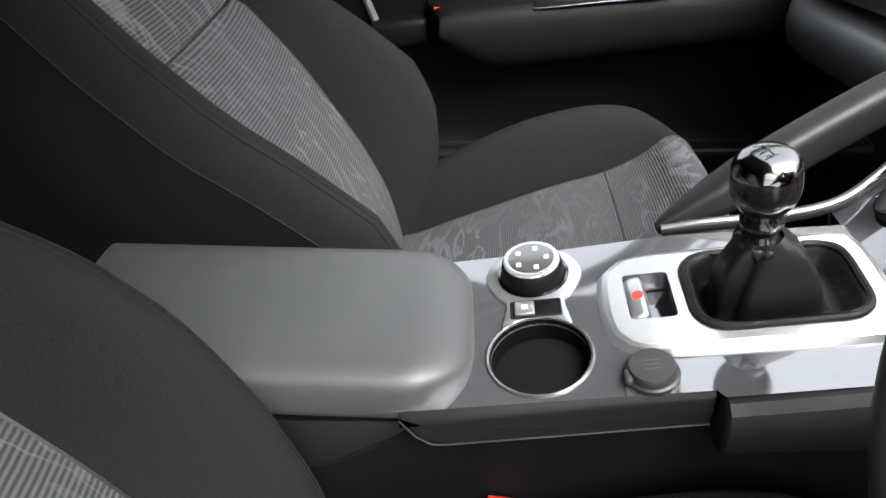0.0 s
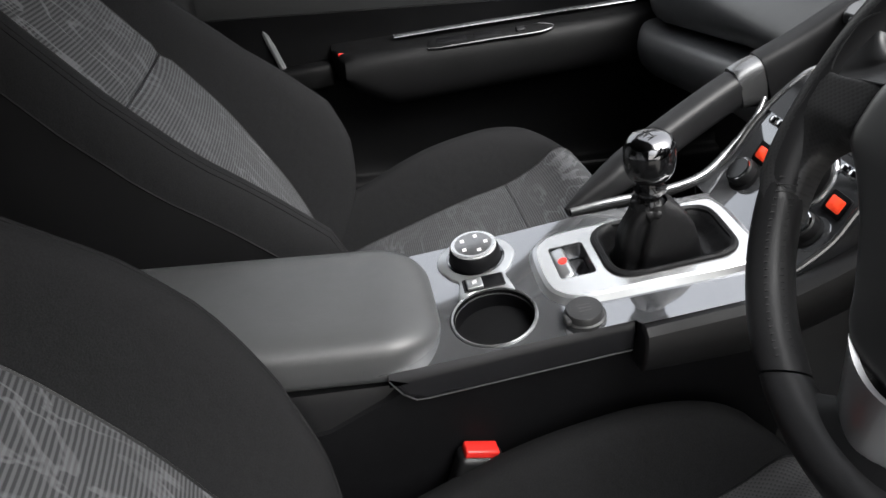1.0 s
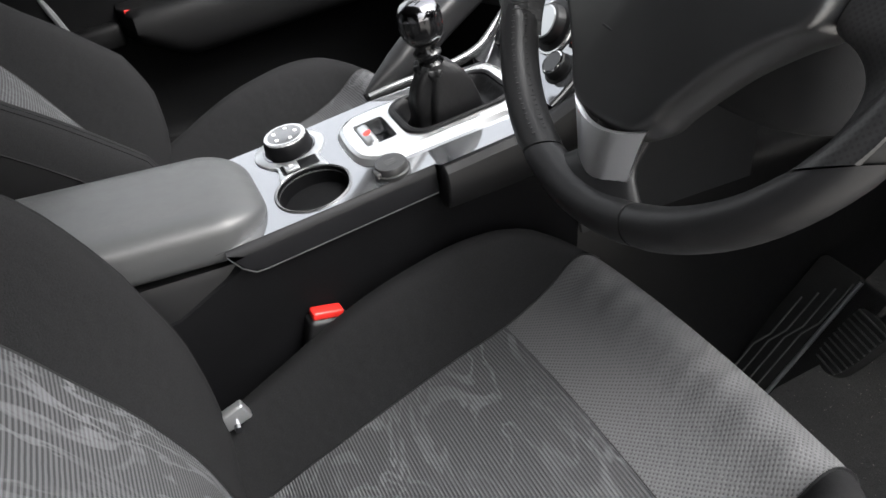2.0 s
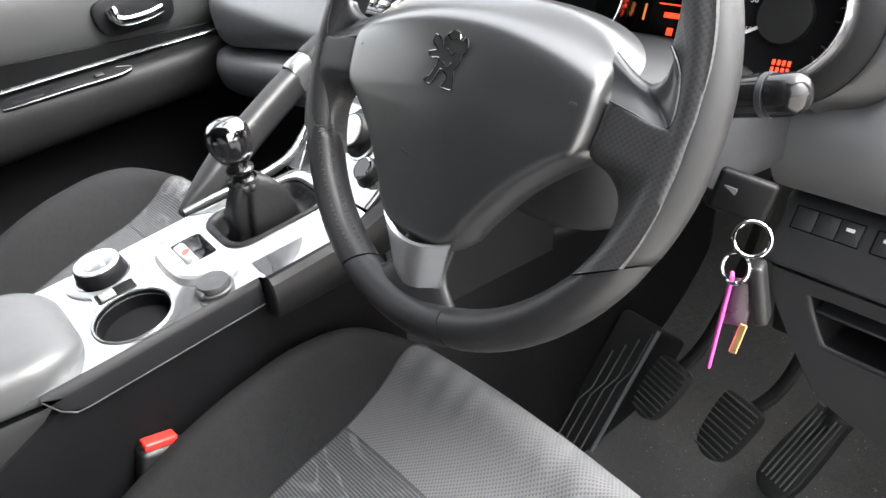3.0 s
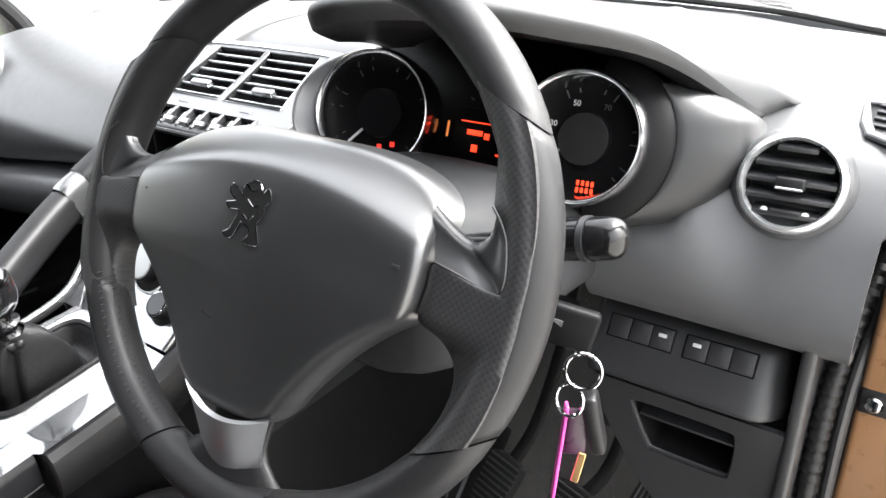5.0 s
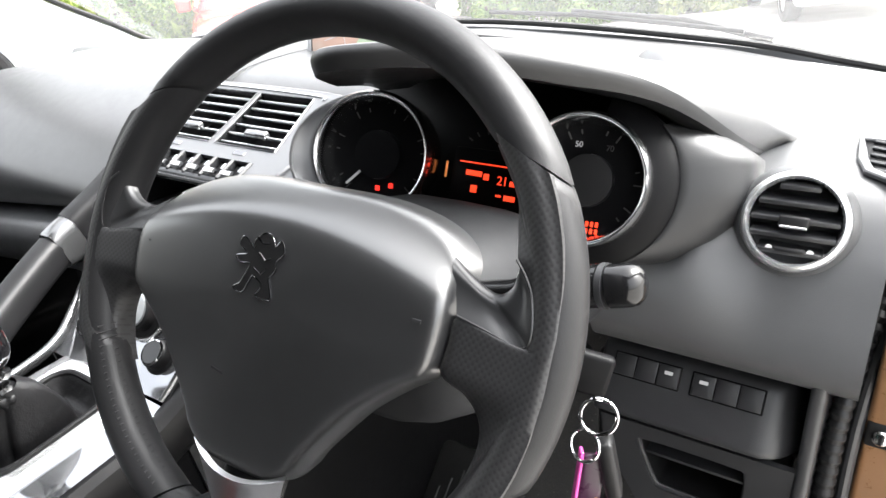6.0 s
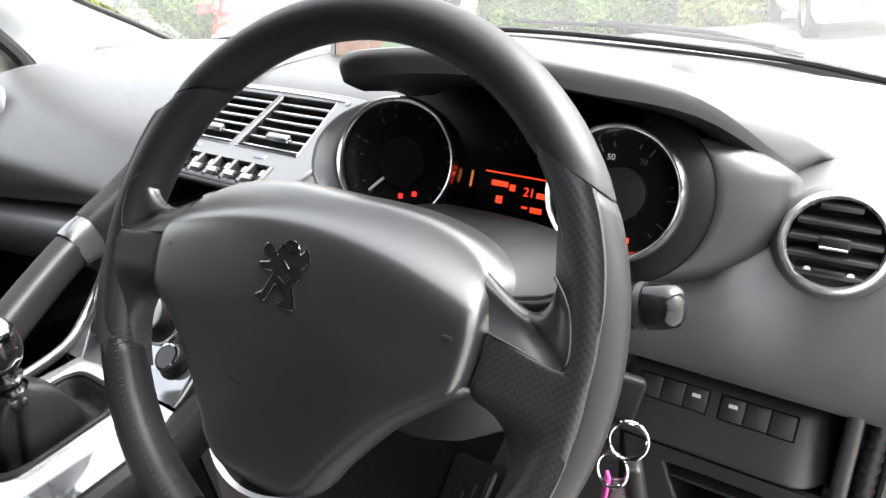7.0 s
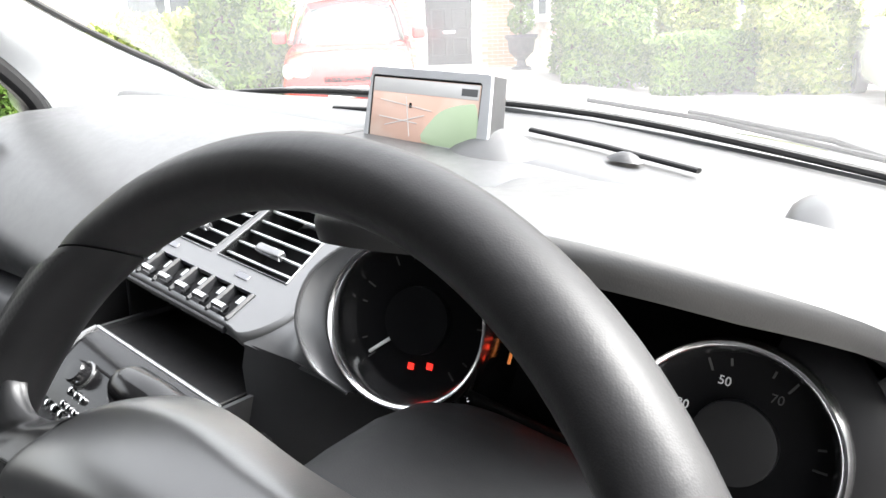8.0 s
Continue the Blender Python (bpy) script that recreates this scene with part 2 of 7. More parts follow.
def loft(rows, close_u=False, close_v=False, caps=False, bm=None, flip=False):
    """Faces between rows of points. close_u joins each row's ends, close_v the last row to the first."""
    bm = bm or bmesh.new()
    vs = [[bm.verts.new(p) for p in row] for row in rows]
    nv = len(vs)
    for i in range(nv if close_v else nv - 1):
        a, b = vs[i], vs[(i + 1) % nv]
        nu = len(a)
        for j in range(nu if close_u else nu - 1):
            k = (j + 1) % nu
            bm.faces.new((a[j], a[k], b[k], b[j]))
    if caps:
        bm.faces.new(vs[0])
        bm.faces.new(list(reversed(vs[-1])))
    return bm


def thick(bm, depth):
    bmesh.ops.recalc_face_normals(bm, faces=bm.faces)
    bmesh.ops.solidify(bm, geom=bm.faces[:], thickness=depth)
    return bm


def rbox(size, m=None, r=0.004, seg=3, bm=None):
    """A box with rounded edges, centred on its own origin, laid out by the matrix m."""
    bm = bm or bmesh.new()
    out = bmesh.ops.create_cube(bm, size=1.0, matrix=Matrix.Diagonal((*size, 1)))
    vs = out["verts"]
    es = list({e for v in vs for e in v.link_edges})
    r = min(r, min(size) * 0.49)
    done = bmesh.ops.bevel(bm, geom=es, offset=r, segments=seg, affect="EDGES", profile=0.5)
    if m is not None:
        allv = {v for f in done["faces"] for v in f.verts} | {v for v in vs if v.is_valid}
        bmesh.ops.transform(bm, matrix=m, verts=list(allv))
    return bm


def tube(points, radius, n=12, bm=None, caps=True, closed=False, sq=1.0):
    """A round bar along the points; radius is a number or one per point, or (across, up) pairs."""
    pts = [Vector(p) for p in points]
    rows = []
    side = None
    for i, p in enumerate(pts):
        if closed:
            d = pts[(i + 1) % len(pts)] - pts[i - 1]
        else:
            d = pts[min(i + 1, len(pts) - 1)] - pts[max(i - 1, 0)]
        d.normalize()
        if side is None:
            side = d.cross(Vector((0, 0, 1)) if abs(d.z) < 0.9 else Vector((1, 0, 0))).normalized()
        side = (side - d * side.dot(d)).normalized()
        up = side.cross(d)
        r = radius[i] if isinstance(radius, (list, tuple)) else radius
        ra, rb = r if isinstance(r, (list, tuple)) else (r, r)
        rows.append([p + side * ra * math.copysign(abs(math.cos(a)) ** sq, math.cos(a)) + up * rb * math.copysign(abs(math.sin(a)) ** sq, math.sin(a)) for a in [2 * math.pi * k / n for k in range(n)]])
    return loft(rows, close_u=True, close_v=closed, caps=caps and not closed, bm=bm)


def lathe(profile, m, n=40, bm=None, caps=False):
    """Turns (radius, height) pairs about the local z of m."""
    rows = [[m @ Vector((r * math.cos(a), r * math.sin(a), h)) for a in [2 * math.pi * k / n for k in range(n)]] for r, h in profile]
    return loft(rows, close_u=True, caps=caps, bm=bm)


def smooth_poly(pts, n=6, closed=True):
    """A Catmull-Rom curve through points of any dimension."""
    ps = [Vector(p) for p in pts]
    k = len(ps)
    out = []
    for i in range(k if closed else k - 1):
        p0, p1, p2, p3 = (ps[(i + j) % k] if closed else ps[max(0, min(k - 1, i + j))] for j in (-1, 0, 1, 2))
        for s in range(n):
            t = s / n
            out.append(0.5 * ((2 * p1) + (p2 - p0) * t + (2 * p0 - 5 * p1 + 4 * p2 - p3) * t * t + (3 * p1 - p0 - 3 * p2 + p3) * t ** 3))
    if not closed:
        out.append(ps[-1])
    return out


def rrect(w, h, r, n=5):
    """A rounded rectangle's outline, centred."""
    out = []
    for cx, cy, a0 in ((w / 2 - r, h / 2 - r, 0), (-w / 2 + r, h / 2 - r, 90), (-w / 2 + r, -h / 2 + r, 180), (w / 2 - r, -h / 2 + r, 270)):
        out += [(cx + r * math.cos(radians(a0 + 90 * k / n)), cy + r * math.sin(radians(a0 + 90 * k / n))) for k in range(n + 1)]
    return out


def inset(outline, d):
    """The outline pulled towards its middle by about d."""
    cx, cy = sum(p[0] for p in outline) / len(outline), sum(p[1] for p in outline) / len(outline)
    out = []
    for p in outline:
        v = Vector((p[0] - cx, p[1] - cy))
        k = max(0.0, 1 - d / max(v.length, 1e-6))
        out.append((cx + v.x * k, cy + v.y * k))
    return out


def slab(outline, depth, m, edge=0.002, bm=None):
    """A flat plate with a softened rim: its face at local z = depth, its back at 0."""
    steps = ((0, 0), (0, depth - edge), (edge * 0.3, depth - edge * 0.3), (edge, depth))
    rows = [[m @ Vector((x, y, z)) for x, y in inset(outline, d)] for d, z in steps]
    bm = loft(rows, close_u=True, bm=bm)
    bm.verts.ensure_lookup_table()
    k = len(outline)
    top = [bm.verts[len(bm.verts) - k + i] for i in range(k)]
    bm.faces.new(top)
    return bm


def frame_plate(outer, inner, depth, m, edge=0.002, bm=None):
    """A plate with a hole; both outlines have the same number of points."""
    rows = [[m @ Vector((x, y, z)) for x, y in o] for o, z in (
        (outer, 0), (outer, depth - edge), (inset(outer, edge), depth), ([(x, y) for x, y in inset(inner, -edge)], depth), (inner, depth - edge), (inner, 0))]
    return loft(rows, close_u=True, bm=bm)


def basis(at, x_axis, y_axis):
    """A matrix with its origin at a point and its local x and y along two directions."""
    x = Vector(x_axis).normalized()
    y = Vector(y_axis)
    y = (y - x * y.dot(x)).normalized()
    z = x.cross(y)
    return Matrix.Translation(at) @ Matrix((x, y, z)).transposed().to_4x4()


def lerp_table(table, v):
    """Values between the rows (key, values...) of a table, joined smoothly."""
    if v <= table[0][0]:
        return table[0][1:]
    for a, b in zip(table, table[1:]):
        if v <= b[0]:
            t = (v - a[0]) / (b[0] - a[0])
            t = t * t * (3 - 2 * t) if len(a) > 6 else t
            return tuple(p + (q - p) * t for p, q in zip(a[1:], b[1:]))
    return table[-1][1:]


def words(text, size, m, material, parent, name="lettering", depth=0.0002):
    """Raised lettering in the built-in font, as a mesh, in the local xy plane of m."""
    c = bpy.data.curves.new(name, "FONT")
    c.body, c.size, c.extrude, c.align_x, c.align_y = text, size, depth, "CENTER", "CENTER"
    tmp = new(name, c)
    me = bpy.data.meshes.new_from_object(tmp.evaluated_get(bpy.context.evaluated_depsgraph_get()))
    bpy.data.objects.remove(tmp)
    me.transform(m)
    me.materials.clear()
    me.materials.append(material)
    ob = new(name, me)
    ob.parent = parent
    if parent.type == "EMPTY":
        ob.matrix_parent_inverse = Matrix.Translation(-parent.location)
    return ob


def sheet_with_holes(outer, holes, m, bm=None):
    """A flat sheet in the local xy plane of m with holes cut through."""
    bm = bm or bmesh.new()
    edges = []
    for loop in (outer, *holes):
        vs = [bm.verts.new(m @ Vector((x, y, 0))) for x, y in loop]
        edges += [bm.edges.new((vs[i], vs[(i + 1) % len(vs)])) for i in range(len(vs))]
    bmesh.ops.triangle_fill(bm, edges=edges, use_beauty=True, use_dissolve=False, normal=m.to_3x3() @ Vector((0, 0, 1)))
    return bm


def circle(cx, cy, r, n=40):
    return [(cx + r * math.cos(2 * math.pi * k / n), cy + r * math.sin(2 * math.pi * k / n)) for k in range(n)]


def skin(rows, depth=0.004, close_u=False):
    return thick(loft(rows, close_u=close_u), depth)


# ---- cabin shell ----
def profile_row(x, pts):
    return [(x, y, z) for y, z in pts]


floor_pts = [(-1.6, 0.40), (-0.9, 0.34), (-0.3, 0.31), (0.3, 0.30), (0.62, 0.31), (0.85, 0.37), (1.02, 0.52), (1.12, 0.75), (1.14, 0.98)]
solo("floor", skin([profile_row(x, smooth_poly([(0, *p) for p in floor_pts], 4, False) and [(p[1], p[2]) for p in smooth_poly([(0, *q) for q in floor_pts], 4, False)]) for x in (-0.80, -0.4, 0.0, 0.4, 0.80)], 0.02),
     M_CARPET, "dark grey car carpet over floor and toe board", "floor", kind="structure")

roof_rows = [[(x, y, 1.60 - 0.05 * (x / 0.7) ** 2 - 0.14 * max(0, y) ** 2) for x in np.linspace(-1, 1, 9) * (0.66 + 0.15 * min(1.0, max(0.0, (-0.08 - y) / 0.25)))] for y in np.linspace(-1.62, 0.13, 15)]
solo("ceiling", skin([[Vector(p) for p in r] for r in roof_rows], 0.03), M_HEADLINE, "dark cloth roof lining", "ceiling", kind="structure")

# Rear walls close where windows would be, out of view, to block light.
wall_back = rbox((1.6, 0.04, 1.25), pose(0, -1.62, 0.98), 0.01)
solo("wall_rear", wall_back, M_LOW, "rear end of the cabin closed without a window to block light", "wall", kind="structure")
for nm, sx in (("wall_left_rear", -0.80), ("wall_right_rear", 0.80)):
    bm = rbox((0.04, 1.16, 1.22), pose(sx, -1.02, 0.97), 0.01)
    solo(nm, bm, M_LOW, "rear side panel closed to the roof to block window light", "wall", kind="structure")
# centre pillars, front pillars
# Driver's pillar is widened, out of view, to block door light on the backrest.
for nm, s, py, pd in (("pillar_left", -1, -0.42, 0.16), ("pillar_right", 1, -0.33, 0.27)):
    bm = rbox((0.06, pd, 1.2), pose(s * 0.79, py, 1.0, 8, s * 6, 0), 0.02)
    solo(nm, bm, M_LOW if s < 0 else M_BLACK, "dark plastic centre pillar trim of the car", "pillar", kind="structure")
solo("trim", tube([(-0.758, -0.315, 1.08), (-0.758, -0.268, 0.95), (-0.758, -0.222, 0.82)], 0.0065, 8), M_PAD, "grey edge strip on the centre pillar", "trim", kind="structure")
WS = [(-0.80, 1.00, 1.072), (-0.66, 1.045, 1.092), (-0.40, 1.09, 1.115), (0.0, 1.12, 1.133), (0.40, 1.09, 1.121), (0.574, 1.062, 1.104), (0.68, 1.040, 1.092), (0.80, 1.00, 1.072)]
PIL_FRONT = [(0.80, 1.01, 1.068), (0.80, 0.945, 1.093), (0.80, 0.873, 1.130), (0.79, 0.766, 1.178), (0.78, 0.651, 1.237), (0.75, 0.50, 1.325), (0.71, 0.33, 1.43), (0.66, 0.12, 1.53)]
PIL_SIDE = [(0.78, 0.660, 1.040), (0.78, 0.645, 1.086), (0.78, 0.613, 1.129), (0.775, 0.573, 1.170), (0.76, 0.50, 1.235), (0.735, 0.38, 1.325), (0.70, 0.22, 1.42), (0.66, 0.02, 1.51)]


def front_pillar(side):
    fr_, sd = smooth_poly(PIL_FRONT, 4, False), smooth_poly(PIL_SIDE, 4, False)
    rows = []
    for a, b in zip(fr_, sd):
        a, b = Vector((a.x * side, a.y, a.z)), Vector((b.x * side, b.y, b.z))
        inn = Vector((-side, -0.2, 0.1)).normalized()
        rows.append([a - inn * 0.02, a + inn * 0.004, a.lerp(b, 0.2) + inn * 0.022, a.lerp(b, 0.5) + inn * 0.030, a.lerp(b, 0.8) + inn * 0.022, b + inn * 0.004, b - inn * 0.02])
    return skin(rows, 0.005)


for nm, s in (("front_pillar_left", -1), ("front_pillar_right", 1)):
    solo(nm, front_pillar(s), M_TRIM, "pale grey front pillar trim beside the windscreen", "pillar", kind="structure")

# ---- windscreen ----
m_glass = bpy.data.materials.new("clear_glass")
m_glass.use_nodes = True
gn, gl_ = m_glass.node_tree.nodes, m_glass.node_tree.links
gn.remove(gn["Principled BSDF"])
g_clear, g_gloss, g_veil = gn.new("ShaderNodeBsdfTransparent"), gn.new("ShaderNodeBsdfGlossy"), gn.new("ShaderNodeBsdfTranslucent")
g_gloss.inputs["Roughness"].default_value = 0.02
g_veil.inputs["Color"].default_value = (0.9, 0.9, 0.9, 1)
g_fres = gn.new("ShaderNodeFresnel")
g_fres.inputs["IOR"].default_value = 1.5
# Translucent white mixed into the glass imitates the glare over the view outside.
veil_noise = noise_node(gn, gl_, 3.0, 6, 0.65)
veil_share = gn.new("ShaderNodeMapRange")
veil_share.inputs["To Min"].default_value, veil_share.inputs["To Max"].default_value = 0.026, 0.066
gl_.new(veil_noise.outputs["Fac"], veil_share.inputs["Value"])
g_a, g_b = gn.new("ShaderNodeMixShader"), gn.new("ShaderNodeMixShader")
gl_.new(veil_share.outputs[0], g_a.inputs[0]), gl_.new(g_clear.outputs[0], g_a.inputs[1]), gl_.new(g_veil.outputs[0], g_a.inputs[2])
gl_.new(g_fres.outputs[0], g_b.inputs[0]), gl_.new(g_a.outputs[0], g_b.inputs[1]), gl_.new(g_gloss.outputs[0], g_b.inputs[2])
gl_.new(g_b.outputs[0], gn["Material Output"].inputs["Surface"])
top_edge = [(-0.66, 0.12, 1.53), (-0.45, 0.13, 1.57), (-0.25, 0.135, 1.59), (0.0, 0.14, 1.60), (0.25, 0.135, 1.59), (0.45, 0.13, 1.57), (0.56, 0.125, 1.55), (0.66, 0.12, 1.53)]
ws = solo("windscreen", loft([smooth_poly(WS, 4, False), smooth_poly(top_edge, 4, False)]), m_glass, "clear curved glass windscreen above the dashboard", "windscreen", kind="structure")
ws.visible_shadow = False
if ws.data.polygons[len(ws.data.polygons) // 2].normal.z > 0:
    ws.data.flip_normals()
seal = [Vector((-p.x, p.y, p.z)) + Vector((0.006, 0.004, 0.004)) for p in reversed(smooth_poly(PIL_FRONT, 4, False))] + [Vector(p) + Vector((0, -0.012, 0.004)) for p in smooth_poly(WS, 6, False)][2:-2] + [Vector(p) + Vector((-0.006, 0.004, 0.004)) for p in smooth_poly(PIL_FRONT, 4, False)]
solo("windscreen_seal", tube(seal, 0.0055, 8), M_RUBBER, "black rubber seal along the windscreen base", "seal", kind="structure")

# ---- centre console ----
CX, CSL, CSX = 0.838, 0.14, -0.06


def cz(x, y):
    return CX + CSL * y + CSX * x


CM = basis((0, 0, CX), (1, 0, CSX), (0, 1, CSL))
console = thing("centre_console", (0.025, 0.0, 0.31), "dark centre console with glossy grey top panel between the seats", "console")
side_rows = []
for y in np.linspace(-0.55, 0.30, 12):
    z = cz(0, y)
    d = 0.012 if y > -0.1 else 0.045
    side_rows.append([(-0.085, y, 0.31), (-0.075, y, 0.55), (-0.066, y, z - 0.05), (-0.060, y, z - d), (-0.050, y, z - d - 0.004), (0.095, y, z - d - 0.012), (0.104, y, z - d - 0.018), (0.106, y, z - 0.06), (0.098, y, 0.66), (0.090, y, 0.5), (0.088, y, 0.31)])
part("body", loft(side_rows, caps=True), M_CONSOLE, console, "dark grained plastic body")
cup_c, cup_r = (0.063, 0.0), 0.0385
gear_in = [(x + 0.016, y + 0.158) for x, y in rrect(0.094, 0.196, 0.02)]
outer = [(-0.061, -0.115), (0.107, -0.115), (0.110, 0.120), (0.1165, 0.124), (0.1165, 0.262), (-0.055, 0.262), (-0.066, 0.12), (-0.061, 0.0)]
top_bm = sheet_with_holes(outer, [circle(*cup_c, cup_r), gear_in], CM @ Matrix.Translation((0, 0, 0.001)))
part("top_panel", top_bm, M_GLOSS, console, "glossy dark grey lacquered top panel")
# band of gloss trim down the driver's side
band = []
for y in np.linspace(-0.105, 0.119, 14):
    z = cz(0.108, y)
    s = max(0.0, (-0.075 - y) / 0.03)
    low = 0.032 - 0.03 * min(1, s) ** 2
    band.append([(0.1055, y, z + 0.001), (0.1095, y, z - 0.003), (0.1115, y, z - 0.010), (0.1105, y, z - low), (0.104, y, z - low - 0.002)])
part("side_trim", loft(band), M_BAND, console, "glossy grey side trim band")
edge_pts = [(0.1112, y, cz(0.108, y) - (0.033 - 0.03 * min(1, max(0.0, (-0.075 - y) / 0.03)) ** 2)) for y in np.linspace(-0.105, 0.119, 20)]
part("trim_edge", tube(edge_pts, 0.0008, 6), M_LOW, console, "thin grey edge line")
# padded knee panel ahead of the trim, running up the stack's side
knee = []
for t in np.linspace(0, 1, 16):
    y = 0.124 + 0.307 * t
    up = cz(0.117, y) + 0.0005 + max(0.0, t - 0.3) ** 1.5 * 0.16
    k = 0.020 * t
    knee.append([(0.106, y, up - 0.006), (0.1155, y, up - 0.0005), (0.1235, y, up), (0.131, y, up - 0.005), (0.1345, y, up - 0.016), (0.134, y, up - 0.034 - k), (0.128, y, up - 0.046 - k), (0.116, y, up - 0.050 - k), (0.104, y, up - 0.048 - k)])
kc_ = sum((Vector(p) for p in knee[0]), Vector()) / len(knee[0])
for dy_, f_ in ((-0.0018, 0.90), (-0.0026, 0.72)):
    knee.insert(0, [tuple(kc_ + (Vector(p) - kc_) * f_ + Vector((0, dy_, 0))) for p in knee[0 if f_ == 0.90 else 1]])
part("knee_pad", loft(knee, caps=True), M_GRIP, console, "soft black padded side panel")

# cup holder
cup = part("cup_holder", lathe([(0.0385, 0.0015), (0.0375, -0.01), (0.034, -0.065), (0.031, -0.072), (0.0, -0.072)], CM @ Matrix.Translation((*cup_c, 0))), M_DIAL, console, "deep black cup well")
part("cup_ring", lathe([(0.0420, 0.0005), (0.0417, 0.0022), (0.0405, 0.0028), (0.0390, 0.0022), (0.0378, -0.004)], CM @ Matrix.Translation((*cup_c, 0)), 56), M_RIM, cup, "satin grey rim ring")
part("cup_pad", lathe([(0.024, -0.071), (0.022, -0.068), (0.0, -0.068)], CM @ Matrix.Translation((*cup_c, 0)), 32), M_DIAL, cup)
# selector plate and knob
rot = (-0.030, 0.0)
plate_pts = smooth_poly([(-0.068, 0.0, 0), (-0.055, 0.030, 0), (-0.030, 0.041, 0), (-0.006, 0.032, 0), (0.004, 0.024, 0), (0.020, 0.026, 0), (0.0335, 0.0275, 0), (0.0275, 0.0180, 0), (0.0240, 0.0070, 0), (0.0240, -0.0070, 0), (0.0275, -0.0180, 0), (0.0335, -0.0275, 0), (0.020, -0.026, 0), (0.004, -0.024, 0), (-0.006, -0.032, 0), (-0.030, -0.041, 0), (-0.055, -0.030, 0)], 5)
sel_plate = part("selector_plate", slab([(p.x, p.y) for p in plate_pts], 0.0035, CM, 0.0015), M_SATIN, console, "satin grey figure-eight surround")
RM = CM @ Matrix.Translation((*rot, 0.002))
part("selector_well", lathe([(0.0305, 0.0022), (0.028, 0.0026), (0.0268, 0.002)], RM), M_DARKCHROME, sel_plate)
knob = part("selector_knob", lathe([(0.0270, 0.001), (0.0265, 0.010), (0.0250, 0.016), (0.0235, 0.0175)], RM), M_DIAL, console, "black rotary drive mode knob")
part("knob_cap", lathe([(0.0240, 0.0172), (0.0235, 0.0190), (0.0215, 0.0196), (0.0195, 0.0194)], RM), M_SILVER, knob, "bright silver knob ring")
part("knob_face", lathe([(0.0197, 0.0193), (0.0185, 0.0196), (0.0, 0.0196)], RM), M_RIM, knob, "satin grey knob face")
for k in range(5):
    a = radians(90 + 72 * k)
    bmk = rbox((0.005, 0.004, 0.0006), RM @ Matrix.Translation((0.013 * math.cos(a), 0.013 * math.sin(a), 0.0198)), 0.0003, 1)
    part("knob_mark", bmk, M_WHITE, knob)
# traction switch between knob and cup
part("switch_bezel", frame_plate([(x + 0.0135, y) for x, y in rrect(0.020, 0.042, 0.002)], [(x + 0.0135, y) for x, y in rrect(0.017, 0.038, 0.0015)], 0.0008, CM @ Matrix.Translation((0, 0, 0.0036)), 0.0004), M_BLACK, console)
part("switch_slot", slab([(x + 0.0135, y) for x, y in rrect(0.017, 0.038, 0.0015)], 0.0003, CM @ Matrix.Translation((0, 0, 0.0035)), 0.0001), M_DIAL, console, "dark switch recess")
sw = part("rocker_switch", rbox((0.015, 0.016, 0.004), CM @ Matrix.Translation((0.0135, -0.009, 0.0045)), 0.001), M_SATIN, console, "pale grey rocker switch")
part("switch_mark", rbox((0.005, 0.005, 0.0006), CM @ Matrix.Translation((0.0135, -0.009, 0.0068)), 0.0002, 1), M_WHITE, sw)
# socket cap
SM = CM @ Matrix.Translation((0.092, 0.079, 0.001))
cap = part("socket_cap", lathe([(0.0195, 0.0), (0.0195, 0.004), (0.0175, 0.005), (0.0172, 0.010), (0.0160, 0.0118), (0.0, 0.0122)], SM), M_CAP, console, "worn black rubber power socket cap")
part("cap_lip", rbox((0.012, 0.006, 0.006), SM @ Matrix.Translation((0.006, -0.0175, 0.007)), 0.002), M_CAP, cap)
for k in range(3):
    part("cap_mark", rbox((0.0012, 0.012, 0.0004), SM @ Matrix.Translation((-0.004 + 0.004 * k, 0, 0.0122)), 0.0001, 1), M_GREYMARK, cap)

# gear surround
g_out = [(p.x, p.y) for p in smooth_poly([(-0.036, 0.085, 0), (-0.026, 0.064, 0), (-0.008, 0.054, 0), (0.036, 0.053, 0), (0.060, 0.060, 0), (0.073, 0.084, 0), (0.076, 0.16, 0), (0.077, 0.245, 0), (0.063, 0.264, 0), (0.014, 0.266, 0), (-0.028, 0.262, 0), (-0.040, 0.245, 0), (-0.039, 0.16, 0)], 5)]
hole_boot = [(x + 0.016, y + 0.1825) for x, y in rrect(0.088, 0.130, 0.024)]
hole_epb = [(x + 0.015, y + 0.090) for x, y in rrect(0.052, 0.036, 0.004)]
GM = CM @ Matrix.Translation((0, 0, 0.008))
gear_plate = thick(sheet_with_holes([(x, y) for x, y in inset(g_out, 0.006)], [hole_boot, hole_epb], GM), 0.004)
rim_rows = [[CM @ Vector((x, y, z)) for x, y in inset(g_out, d)] for d, z in ((-0.002, 0.001), (0.000, 0.004), (0.002, 0.0068), (0.0062, 0.0082))]
surround = part("gear_surround", gear_plate, M_SILVER, console, "bright silver gear lever surround", 50)
part("surround_edge", loft(rim_rows, close_u=True), M_SATIN, surround, "satin sloping edge")
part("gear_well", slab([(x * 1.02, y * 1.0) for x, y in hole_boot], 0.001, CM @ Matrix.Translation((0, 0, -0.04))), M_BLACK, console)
epb_walls = loft([[GM @ Vector((x, y, z)) for x, y in hole_epb] for z in (0, -0.020)], close_u=True)
part("brake_recess", epb_walls, M_RIM, console)
